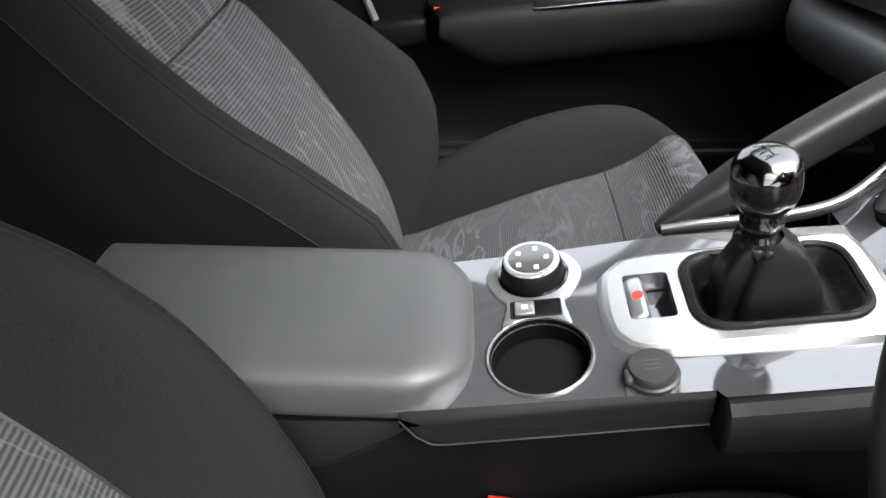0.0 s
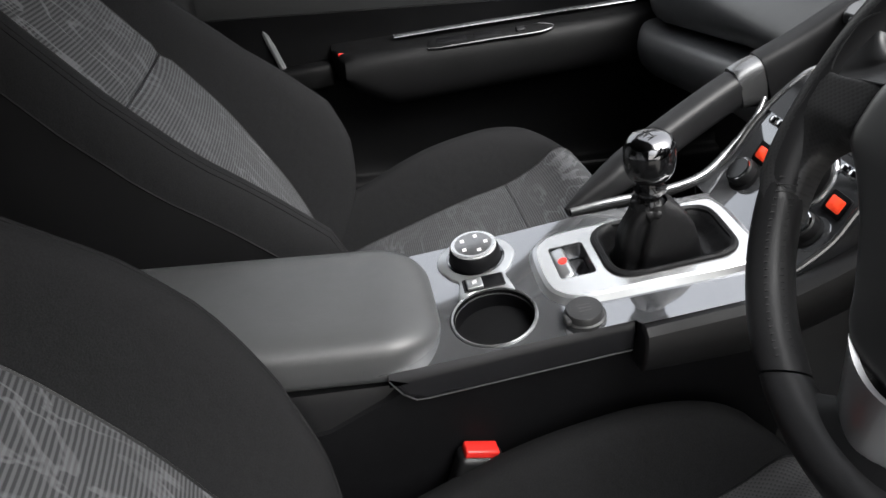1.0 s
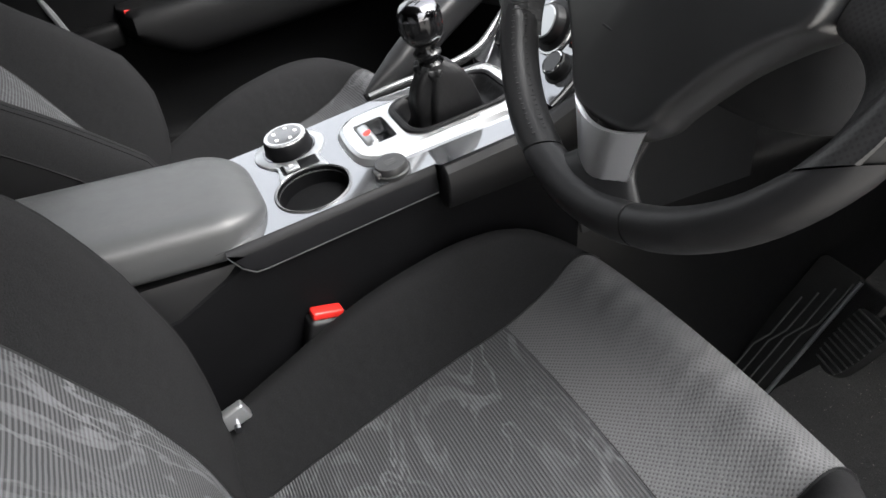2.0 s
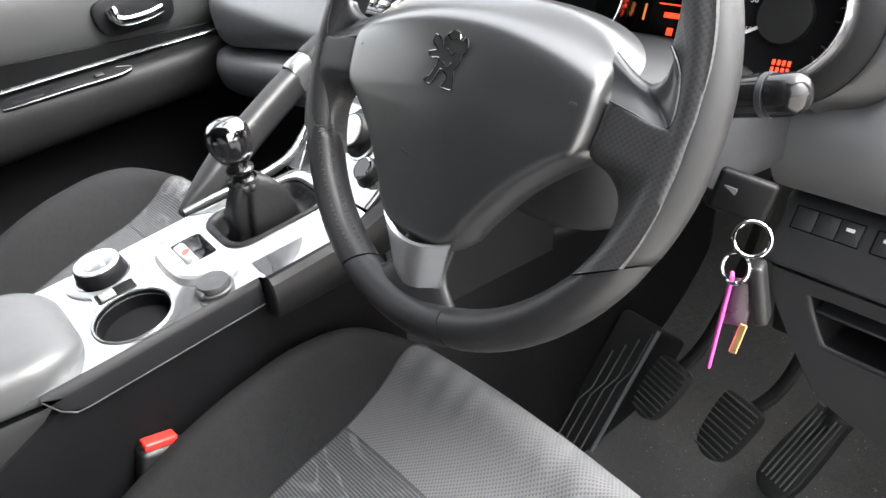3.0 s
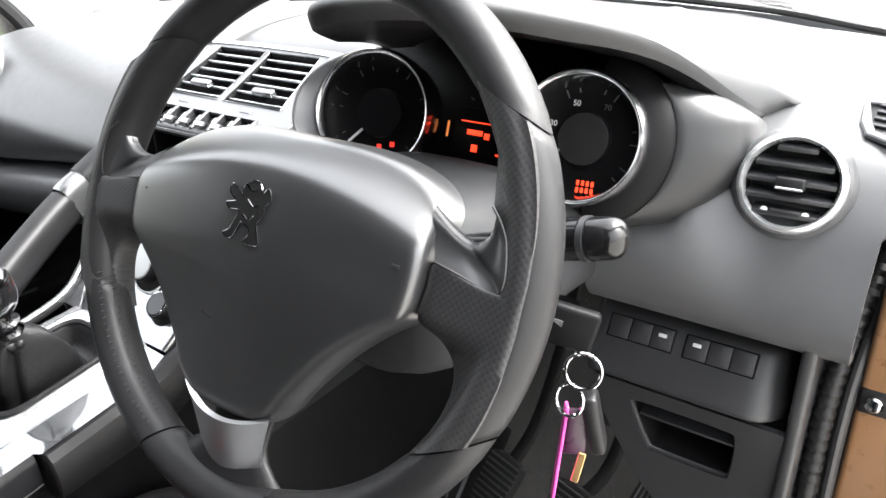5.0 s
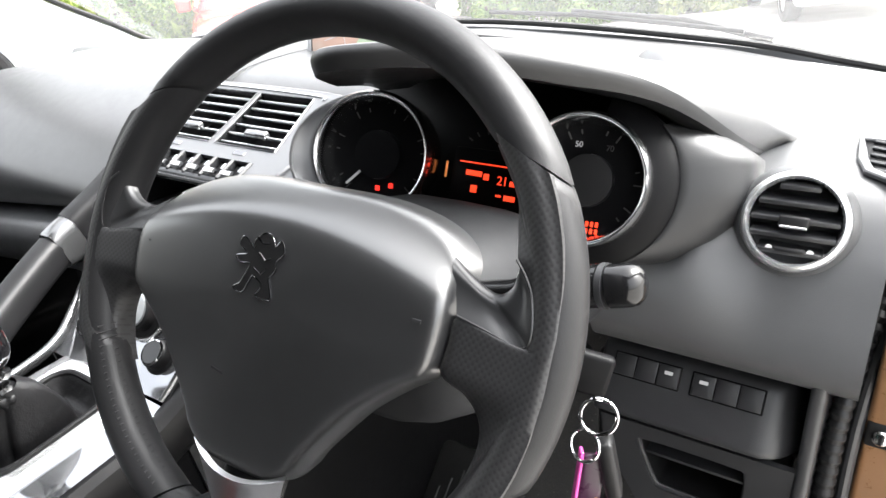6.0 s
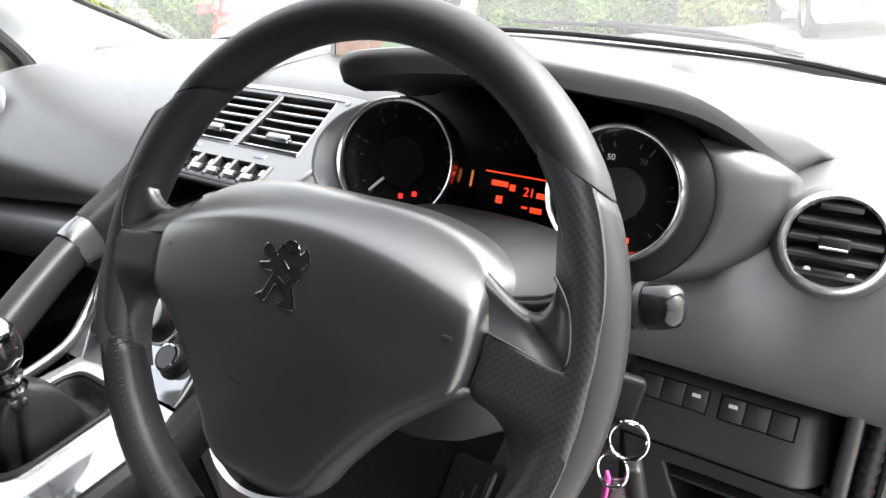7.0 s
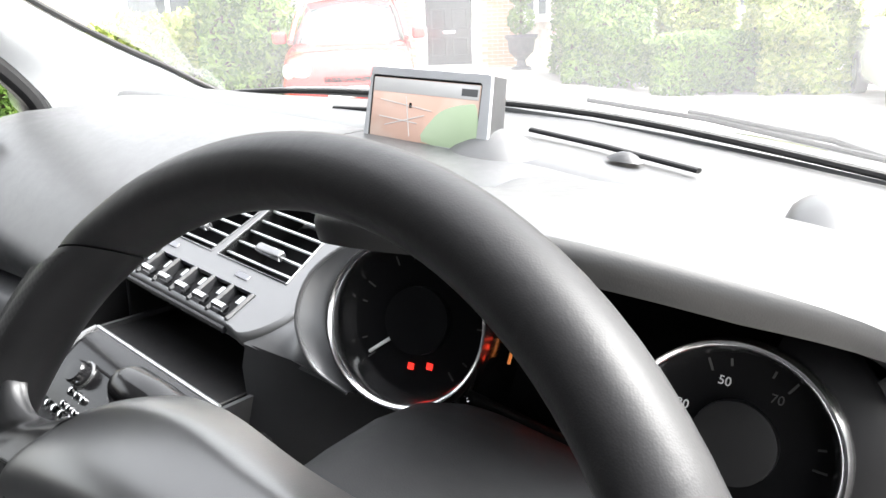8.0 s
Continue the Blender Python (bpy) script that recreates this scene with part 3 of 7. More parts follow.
part("brake_floor", slab(hole_epb, 0.001, GM @ Matrix.Translation((0, 0, -0.021))), M_DARKCHROME, console, "grey recess beside the brake switch")
epb = part("parking_brake_switch", rbox((0.048, 0.016, 0.018), GM @ Matrix.Translation((0.015, 0.081, -0.008)) @ pose(0, 0, 0, 12, 0, 0), 0.005), M_SATIN, console, "grey electric parking brake tab")
part("brake_lamp", lathe([(0.0045, 0.0), (0.0045, 0.0006), (0.0, 0.0008)], GM @ Matrix.Translation((0.015, 0.081, 0.0012)) @ pose(0, 0, 0, 12, 0, 0), 20), M_REDGLOW, epb, "small red warning lamp")

# armrest
ar_rows = []
for t in np.linspace(0, 1, 46) ** 1.8:
    y = -0.050 - 0.33 * t
    e = min(1.0, t / 0.17)
    e = math.sqrt(max(0.0, 1 - (1 - e) ** 2))
    w, h = 0.034 + 0.0525 * e, 0.004 + 0.023 * e
    ctr = Vector((0.0185, y, 0.823 + 0.010 * t))
    row = []
    for k in range(48):
        a = 2 * math.pi * k / 48
        ca, sa = math.cos(a), math.sin(a)
        row.append(ctr + Vector((math.copysign(abs(ca) ** 0.35, ca) * w, 0, math.copysign(abs(sa) ** 0.45, sa) * h)))
    ar_rows.append(row)
armrest = thing("armrest", (0.028, -0.2, 0.80), "grey leatherette padded centre armrest on the console", "armrest")
part("pad", loft(ar_rows, close_u=True, caps=True), M_ARM, armrest, "smooth grey leatherette pad", 60)
ar_base = []
for t in np.linspace(0, 1, 10):
    y = -0.062 - 0.35 * t
    ar_base.append([(-0.058, y, 0.70), (-0.056, y, 0.800), (0.096, y, 0.796), (0.100, y, 0.785), (0.100, y, 0.70)])
part("lid_base", loft(ar_base, caps=True), M_BLACK, armrest, "black plastic storage lid base")

# ---- gear lever ----
gear = thing("gear_lever", (0.015, 0.17, 0.85), "chrome and black gear lever with leather boot", "gear lever")
GB = Vector((0.017, 0.181, cz(0.017, 0.181)))
GT = Vector((0.028, 0.151, 0.969))
boot_rows = []
top_c = Vector((0.027, 0.159, 0.918))
for f, h, mix in ((1.00, 0.002, 0), (0.99, 0.008, 0), (0.95, 0.0115, 0), (0.90, 0.0105, 0), (0.84, 0.004, 0.02), (0.76, -0.006, 0.05), (0.70, -0.010, 0.10), (0.66, -0.006, 0.14), (0.63, 0.004, 0.2), (0.62, 0.014, 0.3), (0.59, 0.026, 0.45), (0.55, 0.038, 0.6), (0.49, 0.050, 0.78), (0.43, 0.059, 0.92), (0.34, 0.066, 1.0)):
    c = GB.lerp(Vector((top_c.x, top_c.y, GB.z)), mix)
    k_ = max(0.0, (0.72 - f) / 0.45)
    row = []
    for k in range(56):
        a = 2 * math.pi * k / 56
        ca, sa = math.cos(a), math.sin(a)
        q = 0.42 + 0.5 * min(1, k_)
        wv = 1 + (0.13 * math.sin(a * 3 + 11 * f) + 0.06 * math.sin(a * 7 + 17 * f) - 0.13 * abs(math.sin(a * 2.5 + 6 * f)) ** 6) * math.sin(math.pi * min(1, k_))
        x = c.x + math.copysign(abs(ca) ** q, ca) * (0.045 * f + 0.002 * k_) * wv
        y = c.y + math.copysign(abs(sa) ** q, sa) * (0.066 * f - 0.012 * k_) * wv
        row.append(Vector((x, y, cz(x, y) + h)))
    boot_rows.append(row)
part("boot", loft(boot_rows, close_u=True), M_BOOT, gear, "creased black leather boot", 80)
ruff = []
for r_, h in ((0.0150, -0.004), (0.0175, 0.000), (0.0195, 0.004), (0.0190, 0.008), (0.0160, 0.0095), (0.0120, 0.008)):
    ruff.append([top_c + Vector((math.cos(a) * r_ * (1 + 0.07 * math.sin(11 * a + h * 300)), math.sin(a) * r_ * (1 + 0.07 * math.sin(11 * a + h * 300)), h - 0.006 + 0.0012 * math.sin(7 * a) - 0.10 * math.cos(a) * r_)) for a in [2 * math.pi * k / 66 for k in range(66)]])
part("boot_gather", loft(ruff, close_u=True), M_BOOT, gear, "gathered leather top of the boot", 70)
part("boot_frame", tube([GM @ Vector((x, y, 0.000)) for x, y in inset(hole_boot, 0.002)], 0.0035, 8, closed=True), M_BOOT, gear, "padded leather boot border")
axis = (GT - Vector((0.027, 0.159, 0.915))).normalized()
KM = basis(Vector((0.027, 0.159, 0.912)), axis.orthogonal(), axis.cross(axis.orthogonal()))
part("collar", lathe([(0.016, 0), (0.017, 0.006), (0.013, 0.010), (0.0105, 0.014), (0.0115, 0.018), (0.0150, 0.021), (0.0155, 0.024), (0.0120, 0.028), (0.011, 0.036), (0.013, 0.040)], KM, 32), M_PIANO, gear, "ribbed gloss black collar")
BM_ = basis(GT - axis * 0.002, axis.orthogonal(), axis.cross(axis.orthogonal()))
ball = [(0.008, -0.0235), (0.0135, -0.0222), (0.0180, -0.0190), (0.0212, -0.0140), (0.0231, -0.0080), (0.0238, -0.0015), (0.0238, 0.0045), (0.0233, 0.0092)]
part("knob", lathe(ball, BM_, 40), M_PIANO, gear, "round black knob", 60)
ball2 = [(0.0234, 0.0088), (0.0236, 0.0098), (0.0230, 0.0130), (0.0217, 0.0165), (0.0196, 0.0195), (0.0165, 0.0222), (0.0110, 0.0235), (0.0055, 0.0242), (0.0, 0.0244)]
kc = part("knob_top", lathe(ball2, BM_, 40), M_DARKCHROME, gear, "polished chrome knob top", 60)
TM = basis(GT + axis * 0.0223, (0.95, 0.3, 0), (-0.3, 0.95, 0))
for dx, dy, w, h in ((-0.007, 0, 0.0012, 0.014), (0, 0, 0.0012, 0.014), (0.007, 0, 0.0012, 0.014), (0, 0, 0.015, 0.0012)):
    part("shift_mark", rbox((w, h, 0.0006), TM @ Matrix.Translation((dx, dy, 0)), 0.0002, 1), M_BLACK, kc)

# ---- steering wheel ----
WC = Vector((0.349, 0.2185, 1.0767))
WM = basis(WC, (1, 0, 0), (0, 0.436, 0.9))
wheel = thing("steering_wheel", WC, "black leather three-spoke steering wheel with silver lower spoke trim", "steering wheel")
RC, RSQ, TUBE_R, TUBE_H = 0.1865, 0.958, 0.0146, 0.0165


def rim_point(deg):
    a = radians(deg)
    return Vector((RC * math.cos(a), RC * RSQ * math.sin(a), 0))


def rim_piece(a0, a1, step=3, n=24, lean0=0.0, lean1=0.0):
    """A length of the rim between two seams; lean turns a seam so that its inner end runs ahead."""
    rows = []
    cnt = max(3, int(abs(a1 - a0) / step)) + 1
    for i in range(cnt):
        t = i / (cnt - 1)
        end = 0.0006 * min(1.0, min(i, cnt - 1 - i))
        row = []
        for k in range(n):
            c, s_ = math.cos(2 * math.pi * k / n), math.sin(2 * math.pi * k / n)
            d = a0 + (a1 - a0) * t - c * (lean0 * (1 - t) ** 2 + lean1 * t ** 2)
            outw = Vector((math.cos(radians(d)), math.sin(radians(d)), 0))
            row.append(WM @ (rim_point(d) + outw * c * (TUBE_R + end) + Vector((0, 0, s_ * (TUBE_H + end)))))
        rows.append(row)
    return loft(rows, close_u=True, caps=True)


part("rim_top", rim_piece(34.8, 140.7, lean0=6.5, lean1=-7.0), M_LEATHER, wheel, "smooth black leather upper rim", 60)
part("grip", rim_piece(-28.0, 34.2, lean0=-7.0, lean1=6.5), M_LEATHER, wheel, "smooth outer side of the grip", 60)
part("rim_bottom", rim_piece(-73, -28.6, lean0=-1.0, lean1=-7.0), M_LEATHER, wheel, "smooth black leather lower rim", 60)
part("rim_bottom", rim_piece(-111, -73.6, lean0=2.0, lean1=-1.0), M_LEATHER, wheel, "smooth black leather lower rim", 60)
part("rim_bottom", rim_piece(-156, -111.6, lean0=3.0, lean1=2.0), M_LEATHER, wheel, "smooth black leather lower rim", 60)
part("grip", rim_piece(141.3, 203.4, lean0=-7.0, lean1=3.0), M_LEATHER, wheel, "smooth outer side of the grip", 60)


def tube_height(u, v):
    """How high the rim's round face stands over its middle plane."""
    d = (math.hypot(u, v / RSQ) - RC) / TUBE_R
    return TUBE_H * math.sqrt(1 - d * d) if abs(d) < 1 else -1.0


# airbag pad, domed
PX = -0.002
half = [(0.0, 0.069), (0.050, 0.069), (0.085, 0.064), (0.111, 0.054), (0.127, 0.039), (0.132, 0.018), (0.132, -0.006), (0.128, -0.024), (0.112, -0.036), (0.097, -0.048), (0.082, -0.062), (0.067, -0.080), (0.054, -0.097), (0.046, -0.110), (0.032, -0.120), (0.015, -0.123)]
pad_pts = [(x + PX, y) for x, y in half] + [(-x + PX, y) for x, y in reversed(half[1:])]
pad_pts = [(p.x, p.y) for p in smooth_poly([(x, y, 0) for x, y in pad_pts], 6)]
pad_rows = []


def pad_height(x, y, h):
    """The pad's face, with a chamfer above a curved crease and a fall towards the lower spoke."""
    over = y - (0.0425 - 0.024 * (x / 0.125) ** 2)
    return h - 0.05 * max(0.0, -y - 0.03) - 0.0035 * math.log(1 + math.exp(over / 0.0035))


pad_rows.append([WM @ Vector((PX + (x - PX) * 0.97, y * 0.97, -0.014)) for x, y in pad_pts])
for d in [0.0, 0.004, 0.009, 0.016, 0.024, 0.034] + [0.034 + 0.0155 * k for k in range(1, 40)] + [0.72, 0.82, 0.92, 0.985]:
    f = 1 - d
    h = 0.0205 * (1 - math.exp(-d / 0.016)) + 0.0055 * min(1.0, d / 0.8) ** 0.8
    pad_rows.append([WM @ Vector((PX + (x - PX) * f, -0.01 + (y + 0.01) * f, pad_height(PX + (x - PX) * f, -0.01 + (y + 0.01) * f, h))) for x, y in pad_pts])
hub = part("airbag_pad", loft(pad_rows, close_u=True, caps=True), M_PADFACE, wheel, "domed dark grey airbag cover", 45)
# emblem: a raised figure of plain strokes, dark with bright edges
FIGURE = [(-2.5, 30.5), (4, 29.5), (8, 24), (12, 28), (16, 21), (11.5, 16), (11.5, 9.5), (7.5, 4), (10.5, -3), (11.5, -9), (-1, -8.5), (2, -4), (1.5, 0), (-6, 3),
          (-9, -2), (-13, -9), (-21, -7), (-16, -3.5), (-12.5, 3.5), (-10.5, 10), (-19, 9.5), (-23, 13), (-14.5, 15.5), (-21.5, 20), (-20.5, 25.5), (-15, 24), (-9, 19.5), (-9.5, 25)]
figure = [(p.x / 1000, p.y / 1000) for p in smooth_poly([(x, y, 0) for x, y in FIGURE], 3)]


def on_pad(x, y, lift):
    return WM @ Vector((x, y, pad_height(x, y, 0.0258) + lift))


em_bm, em_edge = bmesh.new(), bmesh.new()
em_bm.faces.new([em_bm.verts.new(on_pad(x, y, 0.0009)) for x, y in figure])
bmesh.ops.solidify(em_bm, geom=em_bm.faces[:], thickness=0.0022)
tube([on_pad(x, y, 0.0008) for x, y in figure], 0.00055, 6, em_edge, closed=True)
for line_ in ([(-8, 27), (-2, 24), (3, 25)], [(-4, 18), (2, 14), (6, 16)], [(-6, 8), (0, 5), (4, 9)]):
    tube([on_pad(x / 1000, y / 1000, 0.0010) for x, y in line_], 0.0006, 6, em_edge)
eb = part("emblem", em_bm, M_BLACK, hub, "dark emblem figure")
part("emblem_edge", em_edge, M_DARKCHROME, eb, "raised chrome outline")
for x, y, w, a in ((0.117, 0.004, 0.008, 0), (-0.022, -0.062, 0.016, -8), (-0.112, 0.006, 0.003, 0)):
    part("pad_mark", rbox((w * 0.7, 0.0020 if x > 0 else 0.0014, 0.0003), WM @ Matrix.Translation((x + PX, y, pad_height(x + PX, y, 0.0222 if abs(x) > 0.06 else 0.0245))) @ pose(0, 0, 0, 0, 0, a), 0.0002, 1), M_SHROUD if x < 0 else M_DISH, hub)
# silver lower spoke trim, a bowed plate between the pad and the rim
sil = []
for t in np.linspace(0, 1, 10):
    w = 0.0395 - 0.0125 * t ** 0.8
    sil.append([WM @ Vector((PX + 0.003 + w * s, -0.1225 + 0.012 * abs(s) ** 2 * (1 - t) - 0.036 * t + 0.007 * s * s * t, 0.0180 - 0.015 * t - 0.006 * s * s)) for s in np.linspace(-1, 1, 17)])
part("spoke_trim", skin(sil, 0.004), M_BRUSH, wheel, "brushed silver lower spoke trim")
low = []
for t in np.linspace(0, 1, 10):
    b_ = -0.100 - 0.082 * t
    w = 0.031 - 0.005 * math.sin(math.pi * t) + 0.042 * max(0.0, t - 0.55) ** 1.6 / 0.278
    low.append([WM @ Vector((PX + 0.003 + w * math.cos(a), b_ + 0.010 * abs(math.cos(a)) * t, -0.007 + 0.005 * t + (0.007 + 0.005 * t) * math.sin(a))) for a in [2 * math.pi * k / 24 for k in range(24)]])
part("lower_spoke", loft(low, close_u=True), M_LEATHER, wheel, "black leather lower spoke", 60)
# side spokes: a perforated web from the grip's ridge to the pad and round the open lower corner
WEB = [((131, 113), (170, 94)), ((146, 88), (177, 81)), ((155, 63), (184, 63)), ((161, 48), (188, 48)), ((169, 39), (190, 37)), ((175, 26), (191, 26)), ((178, 12), (192, 14)), ((174, 4.5), (192, 6)),
       ((154, 7), (192, 1)), ((133, 11), (192, -5)), ((131, -4), (192, -12)), ((130, -22), (191.5, -20)), ((143, -29), (190.5, -29)), ((154, -40), (189.5, -39)), ((157, -53), (187.5, -49)), ((154, -69), (185, -59)), ((148, -83), (182, -68)), ((140, -96), (178, -77))]
DISH_LOW = [(133, 11.5), (154, 7.5), (168, 3.8), (176, 5), (178.5, 13), (175, 28), (169, 39), (161, 48)]
DISH_TOP = [(117, 42), (125, 37), (135, 31.5), (144, 28), (151, 28), (155.5, 32), (157.5, 39), (160, 47)]
WEB_L = [((141, 110), (170, 94)), ((157, 88), (177, 81)), ((166, 63), (184, 63)), ((171, 49), (188, 48)), ((178, 39), (190, 37)), ((180.5, 26), (191, 26)), ((180, 12), (192, 14)), ((176, 4.5), (192, 6))] + WEB[8:]
DISH_LOW_L = [(133, 11.5), (154, 7.5), (168, 3.8), (177, 5), (180, 13), (180.5, 27), (178, 39), (171, 48)]
DISH_TOP_L = [(117, 42), (125, 37), (135, 31.5), (144, 29), (151, 30), (158, 33), (164, 38), (167, 45)]
for s in (-1, 1):
    off = 0.0 if s > 0 else 0.002

    def side_pt(u, v, h, s=s, off=off):
        return WM @ Vector((s * (u + off), v, h))

    ins, outs = (smooth_poly([(p[k][0] / 1000, p[k][1] / 1000, 0) for p in (WEB if s > 0 else WEB_L)], 4, False) for k in (0, 1))
    rows = []
    for i, (pi_, po) in enumerate(zip(ins, outs)):
        f_ = i / (len(ins) - 1) * 17
        hi = 0.004 + 0.009 * min(1.0, max(0.0, (f_ - 1.5) / 1.5)) - 0.008 * min(1.0, max(0.0, (f_ - 10.8) / 1.6))
        on_rim = tube_height(pi_.x, pi_.y)
        hi = max(hi, on_rim + 0.0009)
        under_ = pi_.lerp(po, 0.15) if on_rim > 0 else pi_
        row = [side_pt(under_.x + 0.001, under_.y, -0.006 if on_rim > 0 else -0.014), side_pt(pi_.x - (0.0 if on_rim > 0 else 0.0012), pi_.y, hi - (0.002 if on_rim > 0 else 0.006))]
        for q in np.linspace(0, 1, 14):
            p = pi_.lerp(po, q)
            h = hi + (TUBE_H - 0.0005 - hi) * math.sin(q * math.pi / 2) ** 1.1
            if q > 0.02:
                h = max(h, tube_height(p.x, p.y) + 0.0009)
            row.append(side_pt(p.x, p.y, h - (0.0012 if q == 0 else 0)))
        row.append(side_pt(po.x + 0.0006, po.y, tube_height(po.x, po.y) - 0.001))
        rows.append(row)
    part("side_spoke", loft(rows), M_PERF, wheel, "perforated leather side spoke", 60)
    low_c, top_c_ = (smooth_poly([(x / 1000, y / 1000, 0) for x, y in c], 5, False) for c in ((DISH_LOW, DISH_TOP) if s > 0 else (DISH_LOW_L, DISH_TOP_L)))
    dish, edge_line = [], []
    for a_, b_ in zip(low_c, top_c_):
        rise = max(0.0128, tube_height(a_.x, a_.y) + 0.0008)
        edge_line.append(side_pt(a_.x, a_.y, rise + 0.0004))
        row = [side_pt(a_.x, a_.y - 0.0006, 0.006)]
        for q, dh in [(q, 0.0) for q in np.linspace(0, 1, 18)] + [(0.97, 0.003), (0.88, 0.006), (0.70, 0.008)]:
            p = a_.lerp(b_, q)
            h = rise - 0.0045 * math.sin(math.pi * q) - 0.005 * q ** 2 - 0.009 * max(0.0, (q - 0.6) / 0.4) ** 2.5 - dh
            row.append(side_pt(p.x, p.y, h if dh else max(h, tube_height(p.x, p.y) + 0.0006)))
        dish.append(row)
    part("thumb_dish", loft(dish), M_DISH, wheel, "smooth dished thumb rest", 60)
    part("dish_edge", tube(edge_line, 0.0008, 6), M_DISH, wheel, "thin satin edge")

# laced stitching along the inner side of the rim
for a0, a1 in ((203, 247),):
    bm = bmesh.new()
    for d in np.arange(a0, a1, 1.7):
        pts = []
        for dd, f in ((0.0, -0.98), (0.9, -0.55)):
            a = radians(d + dd)
            outw = Vector((math.cos(a), math.sin(a), 0))
            pts.append(WM @ (rim_point(d + dd) + outw * ((TUBE_R + 0.0007) * f) + Vector((0, 0, (TUBE_H + 0.0007) * math.sqrt(1 - f * f)))))
        tube(pts, 0.0008, 5, bm)
    part("stitching", bm, M_LEATHER, wheel, "laced black stitching")
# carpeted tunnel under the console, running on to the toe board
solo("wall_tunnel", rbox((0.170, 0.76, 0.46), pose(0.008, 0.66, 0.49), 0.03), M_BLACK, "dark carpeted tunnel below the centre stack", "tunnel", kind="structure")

# ---- dashboard ----
dash = thing("dashboard", (0.0, 0.7, 0.9), "dark grey moulded dashboard under the windscreen", "dashboard")


def dash_top(x):
    """The height of the dashboard's flat top."""
    return 1.102 + 0.026 * (1 - (x / 0.8) ** 2) + 0.008 * max(0.0, 1 - abs(x - 0.1) / 0.5)


top_rows = []
for x in np.linspace(-0.80, 0.80, 33):
    edge = lerp_table([(-0.8, 1.00), (-0.66, 1.045), (-0.4, 1.09), (0, 1.12), (0.4, 1.09), (0.66, 1.045), (0.8, 1.00)], x)[0]
    wsz = lerp_table([(-0.8, 1.062), (-0.66, 1.084), (-0.4, 1.108), (0, 1.126), (0.4, 1.113), (0.574, 1.096), (0.68, 1.084), (0.8, 1.064)], x)[0]
    t_ = dash_top(x)
    top_rows.append([(x, edge - 0.005, wsz), (x, edge - 0.06, (wsz * 2 + t_) / 3), (x, 0.92, (wsz + t_ * 3) / 4), (x, 0.86, t_), (x, 0.80, t_), (x, 0.76, t_ - 0.004), (x, 0.74, t_ - 0.03)])
part("top_pad", skin(top_rows, 0.01), M_DASH, dash, "soft dark grey top surface", 60)


def pad_profile(x, ends):
    """The rounded passenger side face from the top pad down and under."""
    low = min(0.942, 0.905 + 0.05 * max(0, (x + 0.6)) / 0.4)
    r = ends
    t_ = dash_top(x) - 0.0025
    return [(x, 0.84, t_), (x, 0.74, t_ - 0.001 - 0.01 * r), (x, 0.64, t_ - 0.008 - 0.015 * r), (x, 0.555, 1.096 - 0.025 * r), (x, 0.482 + 0.03 * r, 1.058 - 0.025 * r), (x, 0.437 + 0.05 * r, 1.01 - 0.01 * r), (x, 0.420 + 0.06 * r, 0.982), (x, 0.425 + 0.06 * r, low + 0.02 + 0.02 * r), (x, 0.445 + 0.05 * r, low + 0.004 + 0.02 * r), (x, 0.50, low + 0.010 + 0.02 * r), (x, 0.60, low + 0.03)]


rows = []
for x in np.linspace(-0.76, -0.135, 24):
    e = max(0.0, (-0.60 - x) / 0.16)
    rows.append([Vector(p) for p in pad_profile(x, e * e)])
rows = [[q for q in smooth_poly(r, 3, False)] for r in rows]
part("passenger_pad", skin(rows, 0.008), M_DASH, dash, "large rounded soft face pad", 60)
# glovebox lid
gb_rows = []
for x in np.linspace(-0.72, -0.13, 14):
    low = min(0.942, 0.905 + 0.05 * max(0, (x + 0.6)) / 0.4)
    e = max(0, (-0.60 - x) / 0.12) ** 2
    gb_rows.append(smooth_poly([(x, 0.60, low + 0.012), (x, 0.44 + 0.05 * e, low - 0.006), (x, 0.405 + 0.06 * e, low - 0.018), (x, 0.402 + 0.06 * e, low - 0.05), (x, 0.425 + 0.04 * e, low - 0.085), (x, 0.50, low - 0.108), (x, 0.64, low - 0.12)], 3, False))
part("glovebox", skin(gb_rows, 0.008), M_DASH, dash, "dark glovebox lid", 60)

mid_rows = [smooth_poly([(x, 0.84, dash_top(x) - 0.0025), (x, 0.74, dash_top(x) - 0.004), (x, 0.66, dash_top(x) - 0.010), (x, 0.615, dash_top(x) - 0.022), (x, 0.585, dash_top(x) - 0.045)], 3, False) for x in np.linspace(-0.16, 0.22, 10)]
part("middle_pad", skin(mid_rows, 0.008), M_DASH, dash, "soft top edge above the middle vents", 60)
# driver's side pad, drawn out a little towards the dial's lip and running on behind the column
rows = []
